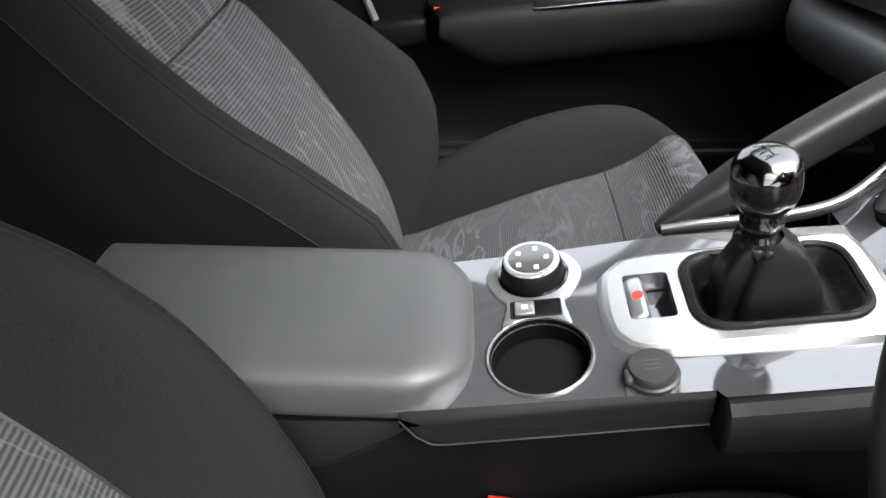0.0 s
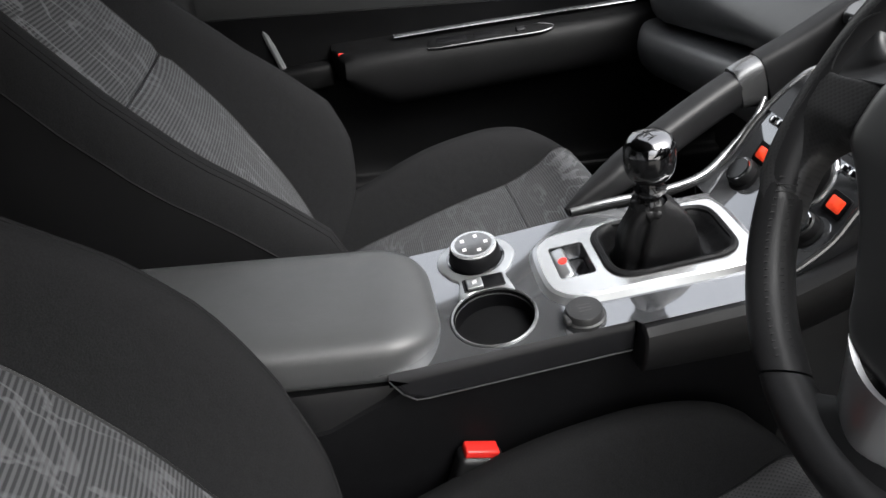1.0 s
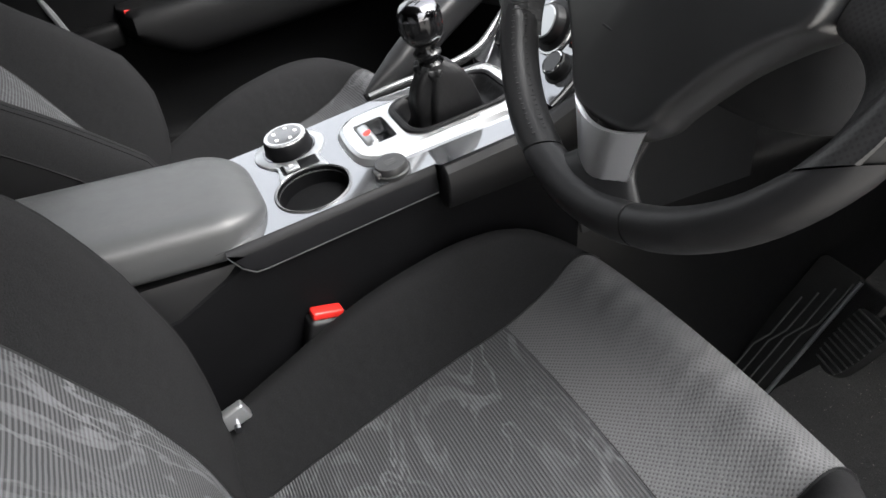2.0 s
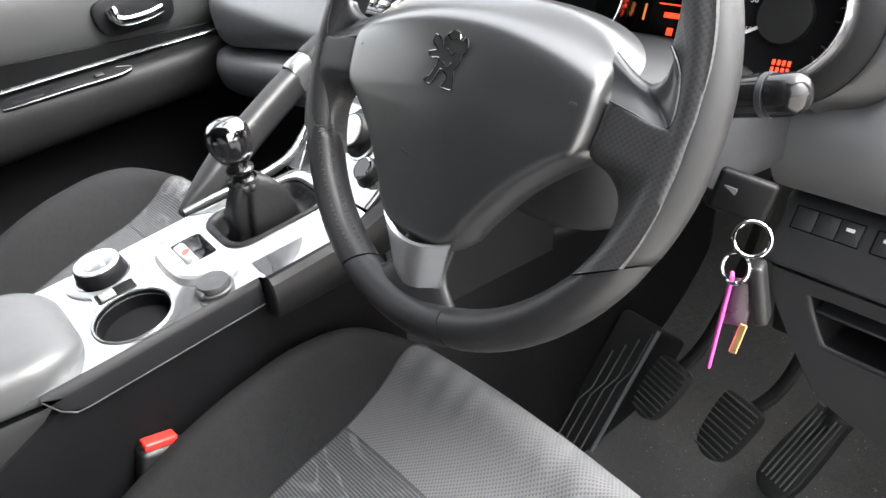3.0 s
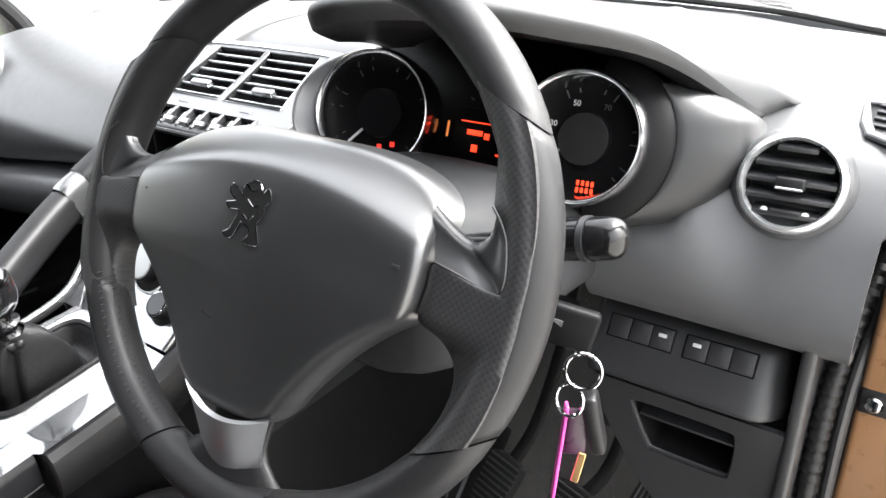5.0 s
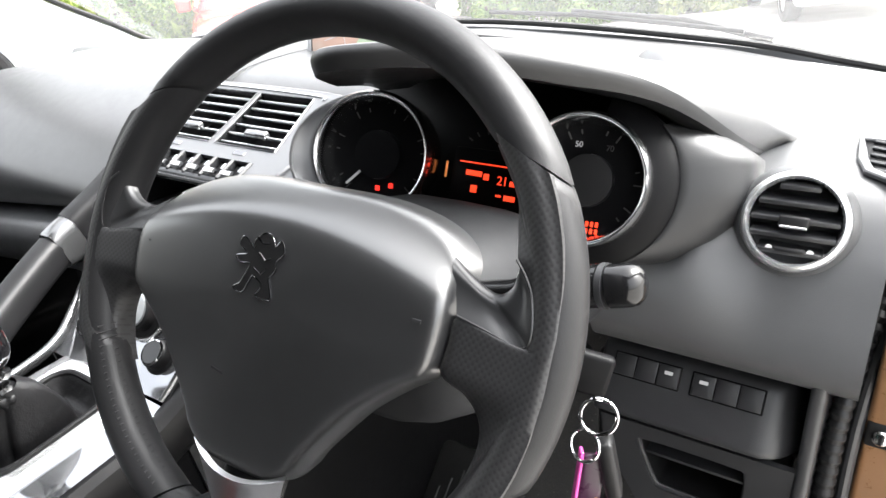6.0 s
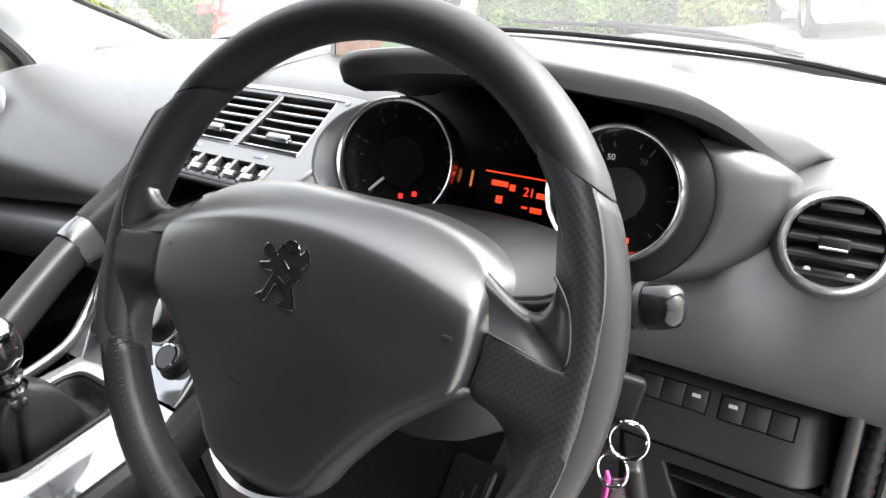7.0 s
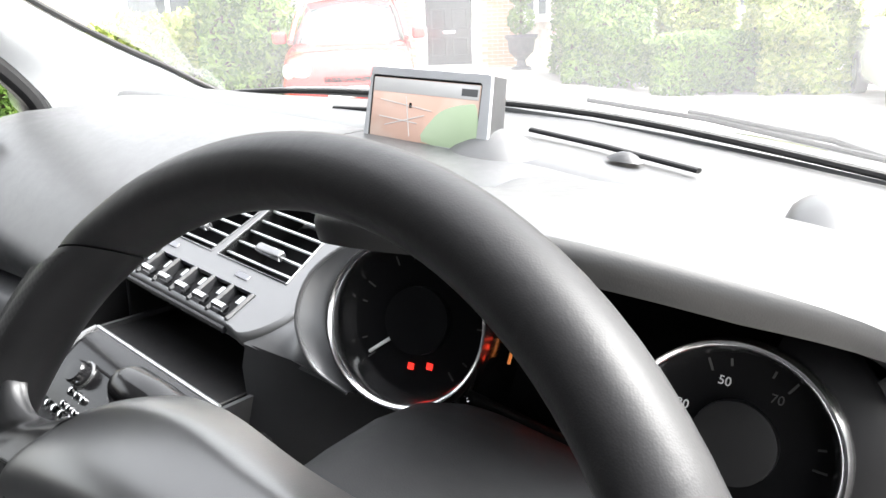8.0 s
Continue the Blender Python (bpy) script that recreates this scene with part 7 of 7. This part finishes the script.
M_DGLASS = grained("dark_glass", (0.05, 0.06, 0.065), 0.06, 0, 0, coat=0.5)
M_TYRE = grained("tyre", (0.02, 0.02, 0.02), 0.8, 60, 0.4)
M_LEAD = grained("lead_grey", (0.09, 0.09, 0.10), 0.6, 200, 0.5)


def leaf_mat(name, a, b):
    m, nodes, links, bs = base_mat(name, 0.55, spec=0.3)
    oi = nodes.new("ShaderNodeNewGeometry")
    links.new(ramp(nodes, links, oi.outputs["Random Per Island"], a, b, 0.0, 1.0).outputs[0], bs.inputs["Base Color"])
    return m


M_LEAF = leaf_mat("hedge_leaves", (0.05, 0.10, 0.02), (0.16, 0.24, 0.05))
M_LEAFY = leaf_mat("yellow_green_leaves", (0.12, 0.17, 0.03), (0.34, 0.38, 0.10))
M_TWIG = grained("twigs", (0.07, 0.05, 0.035), 0.9, 80, 0.5)


def opart(name, bm, material, parent, label="", angle=35):
    bmesh.ops.transform(bm, matrix=OUT, verts=bm.verts)
    return part(name, bm, material, parent, label, angle)


def othing(name, at, label, category, group="", kind=""):
    return thing(name, OUT @ Vector(at), label, category, group, kind)


def rise_at(x, y):
    """The bank by which the drive climbs to the front door."""
    ramp_ = [min(1.0, max(0.0, v)) for v in ((y - 11.8) / 2.2, (4.4 - x) / 2.5, (x + 4) / 1.5, (60 - y) / 43)]
    return 0.43 * ramp_[0] * ramp_[1] * ramp_[2] * ramp_[3]


gbm = bmesh.new()
gv = [[gbm.verts.new((x, y, rise_at(x, y))) for x in (-900, -60, -15, -4, -2.5, 0, 1.9, 2.6, 3.3, 4.4, 15, 60, 900)] for y in (-900, -60, -10, 0, 10, 11.8, 12.5, 13.2, 14.0, 17, 60, 900)]
for i in range(len(gv) - 1):
    for j in range(len(gv[0]) - 1):
        gbm.faces.new((gv[i][j], gv[i][j + 1], gv[i + 1][j + 1], gv[i + 1][j]))
bmesh.ops.transform(gbm, matrix=OUT, verts=gbm.verts)
solo("ground", gbm, M_DRIVE, "pale paved driveway in front of the house", "ground", kind="structure")
lawn = bmesh.new()
lv = [lawn.verts.new(p) for p in ((-30, 4.0, 0.03), (-4.6, 4.0, 0.03), (-4.4, 9, 0.03), (-5.0, 13.6, 0.03), (-30, 13.6, 0.03))]
lawn.faces.new(lv)
bmesh.ops.transform(lawn, matrix=OUT, verts=lawn.verts)
solo("lawn", lawn, M_GRASS, "mown green lawn beside the drive", "lawn", kind="structure")

HY, HX, HZ = 15.6, 0.33, 0.45
house = othing("house", (0, HY, 0), "brick house with a dark panelled front door", "house")
wb = bmesh.new()
for x0, x1, z0, z1 in ((-14, HX - 0.46, 0, 5.2), (HX + 0.72, 14, 0, 5.2), (HX - 0.46, HX + 0.72, HZ + 2.25, 5.2)):
    rbox((x1 - x0, 0.3, z1 - z0), pose((x0 + x1) / 2, HY + 0.15, (z0 + z1) / 2), 0.004, 1, wb)
opart("wall", wb, M_MORTAR, house, "pale mortared brick wall")
roof_bm = loft([[(x, HY - 0.5, 5.1), (x, HY + 3.5, 7.6), (x, HY + 7.5, 5.1)] for x in (-14.4, 14.4)])
opart("roof", thick(roof_bm, 0.12), M_LEAD, house, "dark tiled roof")
dr = opart("front_door", rbox((0.92, 0.06, 2.05), pose(HX + 0.135, HY + 0.06, HZ + 1.03), 0.006), M_DOORB, house, "black six-panel front door")
for z, h in ((0.42, 0.36), (0.98, 0.40), (1.62, 0.44)):
    for x in (-0.085, 0.355):
        opart("door_panel", frame_plate([(a, b) for a, b in rrect(0.32, h, 0.01)], [(a, b) for a, b in rrect(0.26, h - 0.06, 0.01)], 0.02, pose(HX + x, HY + 0.03, HZ + z, 90, 0, 0), 0.006), M_DOORB, dr)
opart("letter_plate", rbox((0.26, 0.02, 0.06), pose(HX + 0.135, HY + 0.02, HZ + 0.72), 0.006), M_CHROME, dr, "bright letter plate")
for x in (-0.40, 0.665):
    opart("door_frame", rbox((0.11, 0.12, 2.2), pose(HX + x, HY + 0.02, HZ + 1.1), 0.01), M_RENDERW, house, "white door frame")
opart("door_step", rbox((1.5, 0.5, 0.10), pose(HX + 0.13, HY - 0.22, HZ + 0.02), 0.02), M_DRIVE, house, "pale stone door step")
for wx, ww in ((-5.2, 1.7), (-9.3, 1.7), (2.25, 0.5), (6.6, 1.9), (10.5, 1.6)):
    wd = opart("window", rbox((ww, 0.10, 1.25), pose(wx, HY - 0.01, HZ + 1.55), 0.01), M_RENDERW, house, "white framed window")
    for k in (-1, 1):
        opart("pane", rbox((ww / 2 - 0.10, 0.03, 1.10), pose(wx + k * ww / 4, HY - 0.06, HZ + 1.55), 0.006, 1), M_DGLASS, wd, "dark glass pane")
    opart("sill", rbox((ww + 0.2, 0.22, 0.07), pose(wx, HY - 0.06, HZ + 0.88), 0.01), M_RENDERW, wd, "white sill")


def hedge(x0, x1, y0, y1, z0, z1, n, material, label, size=0.07, seed=1, rough=0.12):
    """A clipped hedge: an uneven mass of separate leaves round a dark core."""
    rnd = random.Random(seed)
    h = othing("hedge", ((x0 + x1) / 2, (y0 + y1) / 2, z0), label, "hedge", "hedges and shrubs")
    opart("core", rbox((x1 - x0 - 0.2, y1 - y0 - 0.2, z1 - z0 - 0.12), pose((x0 + x1) / 2, (y0 + y1) / 2, (z0 + z1) / 2 - 0.05), 0.1, 2), M_TWIG, h, "dark twiggy middle")
    verts, faces = [], []
    for i in range(n):
        f = rnd.random()
        p = Vector((rnd.uniform(x0, x1), rnd.uniform(y0, y1), rnd.uniform(z0 + 0.02, z1)))
        face = rnd.choice("ffftlr")
        if face == "f":
            p.y = y0
        elif face == "t":
            p.z = z1
        elif face == "l":
            p.x = x0
        else:
            p.x = x1
        w = noise.noise(Vector((p.x * 1.7, p.y * 1.7, p.z * 1.9)) + Vector((seed * 7.0, 0, 0)))
        p += Vector((w * rough * 1.4, w * rough * 1.6 - rough * 0.3, w * rough)) + Vector([rnd.uniform(-0.06, 0.06) for _ in range(3)])
        a = Vector([rnd.uniform(-1, 1) for _ in range(3)]).normalized()
        b = a.orthogonal().normalized()
        s = size * rnd.uniform(0.6, 1.3)
        k = len(verts)
        q = [p - a * s, p + b * s * 0.45, p + a * s, p - b * s * 0.45]
        q[1] += a.cross(b) * s * 0.15
        q[3] += a.cross(b) * s * 0.15
        verts += [OUT @ v for v in q]
        faces += [(k, k + 1, k + 2), (k, k + 2, k + 3)]
    me = bpy.data.meshes.new("leaves")
    me.from_pydata([tuple(v) for v in verts], [], faces)
    me.materials.append(material)
    ob = new("leaves", me)
    ob.parent = h
    ob.matrix_parent_inverse = Matrix.Translation(-h.location)
    tagged(ob, kind="stuff")
    return h


hedge(2.48, 3.95, 13.3, 14.6, 0.18, 2.25, 9000, M_LEAF, "dense clipped green hedge by the house", 0.07, 1)
hedge(3.95, 5.85, 12.6, 13.4, 0, 0.95, 6000, M_LEAF, "low clipped hedge along the drive", 0.06, 2)
hedge(4.5, 5.7, 14.0, 14.8, 0.5, 1.75, 4000, M_LEAFY, "pale shrub behind the low hedge", 0.07, 3)
hedge(5.6, 6.95, 12.2, 13.5, 0, 1.65, 8000, M_LEAFY, "yellow-green bushy shrub beside the parked car", 0.08, 4, 0.25)
hedge(-4.9, -3.3, 11.6, 13.4, 0, 1.55, 6000, M_LEAFY, "yellow-green shrub at the edge of the drive", 0.08, 5, 0.25)
hedge(-3.2, -2.0, 10.8, 12.4, 0, 2.0, 6000, M_LEAF, "tall green shrub behind the red car", 0.07, 6, 0.18)
hedge(-8.6, -5.2, 13.6, 14.6, 0, 1.35, 6000, M_LEAF, "long green hedge under the windows", 0.07, 7)
hedge(-16, -9, 9.5, 11, 0, 1.9, 6000, M_LEAF, "tall green hedge beyond the lawn", 0.09, 8, 0.2)

# planter with clipped ball shrubs
PZ = 0.40
pl = othing("planter", (1.83, 14.6, PZ), "dark stone urn with a clipped topiary shrub", "planter")
PMX = Matrix.Translation((1.83, 14.6, PZ))
opart("urn", lathe([(0.20, 0.0), (0.20, 0.06), (0.10, 0.10), (0.08, 0.20), (0.14, 0.26), (0.24, 0.36), (0.27, 0.58), (0.32, 0.62), (0.32, 0.68), (0.25, 0.68), (0.2, 0.60), (0, 0.60)], PMX, 28), M_LEAD, pl, "dark stone urn", 50)
opart("trunk", tube([(1.83, 14.6, PZ + 0.6), (1.84, 14.6, PZ + 1.9)], 0.03, 8), M_TWIG, pl)
rnd = random.Random(21)
tv, tf = [], []
for cz_, cr in ((0.95, 0.26), (1.42, 0.22), (1.82, 0.16)):
    for i in range(900):
        d = Vector([rnd.gauss(0, 1) for _ in range(3)]).normalized()
        p = Vector((1.83, 14.6, PZ + cz_)) + d * cr * rnd.uniform(0.8, 1.08)
        a = Vector([rnd.uniform(-1, 1) for _ in range(3)]).normalized()
        b = a.orthogonal().normalized()
        k = len(tv)
        tv += [OUT @ v for v in (p - a * 0.04, p + b * 0.02, p + a * 0.04, p - b * 0.02)]
        tf += [(k, k + 1, k + 2), (k, k + 2, k + 3)]
me = bpy.data.meshes.new("leaves")
me.from_pydata([tuple(v) for v in tv], [], tf)
me.materials.append(M_LEAF)
ob = new("leaves", me)
ob.parent = pl
ob.matrix_parent_inverse = Matrix.Translation(-pl.location)
tagged(ob, kind="stuff")


def parked_car(at, rz, paint, label, length=4.1, width=1.74, height=1.46, tall=1.0):
    """A hatchback: lofted body, glasshouse, lamps, wheels; its nose along local -y."""
    m = OUT @ Matrix.Translation(at) @ pose(0, 0, 0, 0, 0, rz) @ Matrix.Diagonal((1, 1, tall, 1))
    car = thing("parked_car", m.translation, label, "car", "parked cars")

    def cp(name, bm, material, parent=None, lb="", angle=35):
        bmesh.ops.transform(bm, matrix=m, verts=bm.verts)
        return part(name, bm, material, parent or car, lb, angle)

    L, W = length, width / 2
    secs = [(-L / 2, 0.62, 0.30, 0.62), (-L / 2 + 0.06, 0.80, 0.22, 0.70), (-L / 2 + 0.30, 0.96, 0.20, 0.80), (-L / 2 + 0.9, 1.0, 0.20, 0.90), (-0.75, 1.0, 0.20, 0.98), (0.6, 1.0, 0.20, 0.98), (L / 2 - 0.4, 0.98, 0.22, 0.98), (L / 2 - 0.05, 0.90, 0.26, 0.92), (L / 2, 0.82, 0.34, 0.84)]
    rows = []
    for y, w, z0, z1 in secs:
        ww = W * w
        rows.append([(-ww * 0.92, y, z0), (-ww, y, z0 + 0.12), (-ww, y, (z0 + z1) / 2), (-ww * 0.96, y, z1 - 0.06), (-ww * 0.85, y, z1), (-ww * 0.4, y, z1 + 0.03), (0, y, z1 + 0.04), (ww * 0.4, y, z1 + 0.03), (ww * 0.85, y, z1), (ww * 0.96, y, z1 - 0.06), (ww, y, (z0 + z1) / 2), (ww, y, z0 + 0.12), (ww * 0.92, y, z0)])
    cp("body", loft(rows, close_u=True, caps=True), paint, None, "", 50)
    gsec = [(-0.95, 0.86, 0.96), (-0.50, 0.80, 1.22), (-0.12, 0.74, height - 0.06), (0.35, 0.72, height), (1.1, 0.72, height - 0.04), (1.6, 0.72, height - 0.22), (1.85, 0.78, 0.98)]
    grow = []
    for y, w, z in gsec:
        grow.append([(-W * 0.93, y, 0.95), (-W * (w + 0.02), y, max(0.95, z - 0.10)), (-W * w * 0.9, y, z - 0.01), (0, y, z + 0.02), (W * w * 0.9, y, z - 0.01), (W * (w + 0.02), y, max(0.95, z - 0.10)), (W * 0.93, y, 0.95)])
    cp("glasshouse", loft(grow), M_DGLASS, None, "dark glass windows", 50)
    rf_rows = [[(-W * w * 0.93, y, z + 0.0), (-W * 0.4, y, z + 0.03), (0, y, z + 0.04), (W * 0.4, y, z + 0.03), (W * w * 0.93, y, z)] for y, w, z in gsec[2:6]]
    cp("roof", thick(loft(rf_rows), 0.03), paint, None, "", 50)
    for s in (-1, 1):
        cp("front_pillar", tube([(s * W * 0.90, -0.98, 0.97), (s * W * 0.83, -0.50, 1.23), (s * W * 0.74, -0.10, height - 0.05)], 0.035, 8), paint)
        cp("headlamp", rbox((0.36, 0.30, 0.14), pose(s * W * 0.68, -L / 2 + 0.17, 0.66, -20, 0, s * 22), 0.05, 3), M_DGLASS if paint is M_WHITECAR else M_SATIN, None, "clear headlamp")
        cp("door_mirror", rbox((0.20, 0.10, 0.14), pose(s * (W + 0.10), -0.58, 1.02), 0.04, 3), paint)
        for y in (-L / 2 + 0.78, L / 2 - 0.78):
            wm = Matrix.Translation((s * (W - 0.09), y, 0.31)) @ pose(0, 0, 0, 0, 90 * s, 0)
            wh = cp("wheel", lathe([(0.0, 0.10), (0.06, 0.11), (0.19, 0.085), (0.20, 0.06), (0.20, -0.08)], wm, 28), M_SATIN, None, "silver wheel")
            cp("tyre", lathe([(0.20, 0.10), (0.28, 0.105), (0.31, 0.08), (0.31, -0.08), (0.28, -0.1), (0.2, -0.1)], wm, 32), M_TYRE, wh, "black tyre", 50)
    cp("grille", rbox((0.62, 0.06, 0.10), pose(0, -L / 2 + 0.03, 0.60), 0.02), M_DIAL, None, "black grille")
    cp("lower_grille", rbox((1.0, 0.06, 0.14), pose(0, -L / 2 + 0.03, 0.36), 0.03), M_DIAL, None, "black lower air intake")
    cp("plate", rbox((0.50, 0.02, 0.11), pose(0, -L / 2 - 0.012, 0.47), 0.006), M_RENDERW, None, "pale number plate")
    return car


parked_car((-1.08, 11.15, 0), 4, M_REDCAR, "bright red hatchback parked on the drive", tall=1.2)
parked_car((7.24, 10.29, 0), -20.1, M_WHITECAR, "white hatchback parked on the drive", 4.3, 1.8, 1.5, 1.08)

# bricks of the house front, the stretch beside the door
brick_me = finish("brick", rbox((0.215, 0.02, 0.065), None, 0.004, 1), M_BRICK)
wall_ob = next(o for o in house.children if o.name.startswith("wall"))
made = 0
for row in range(5, 31):
    for col in range(-9, 16):
        x = col * 0.225 + (0.1125 if row % 2 else 0)
        if HX - 0.62 < x < HX + 0.88 or made >= 300 or 1.90 < x < 2.60:
            continue
        ob = new("brick", brick_me)
        ob.parent = wall_ob
        ob.matrix_basis = OUT @ Matrix.Translation((x, HY - 0.004, 0.05 + row * 0.075))
        made += 1
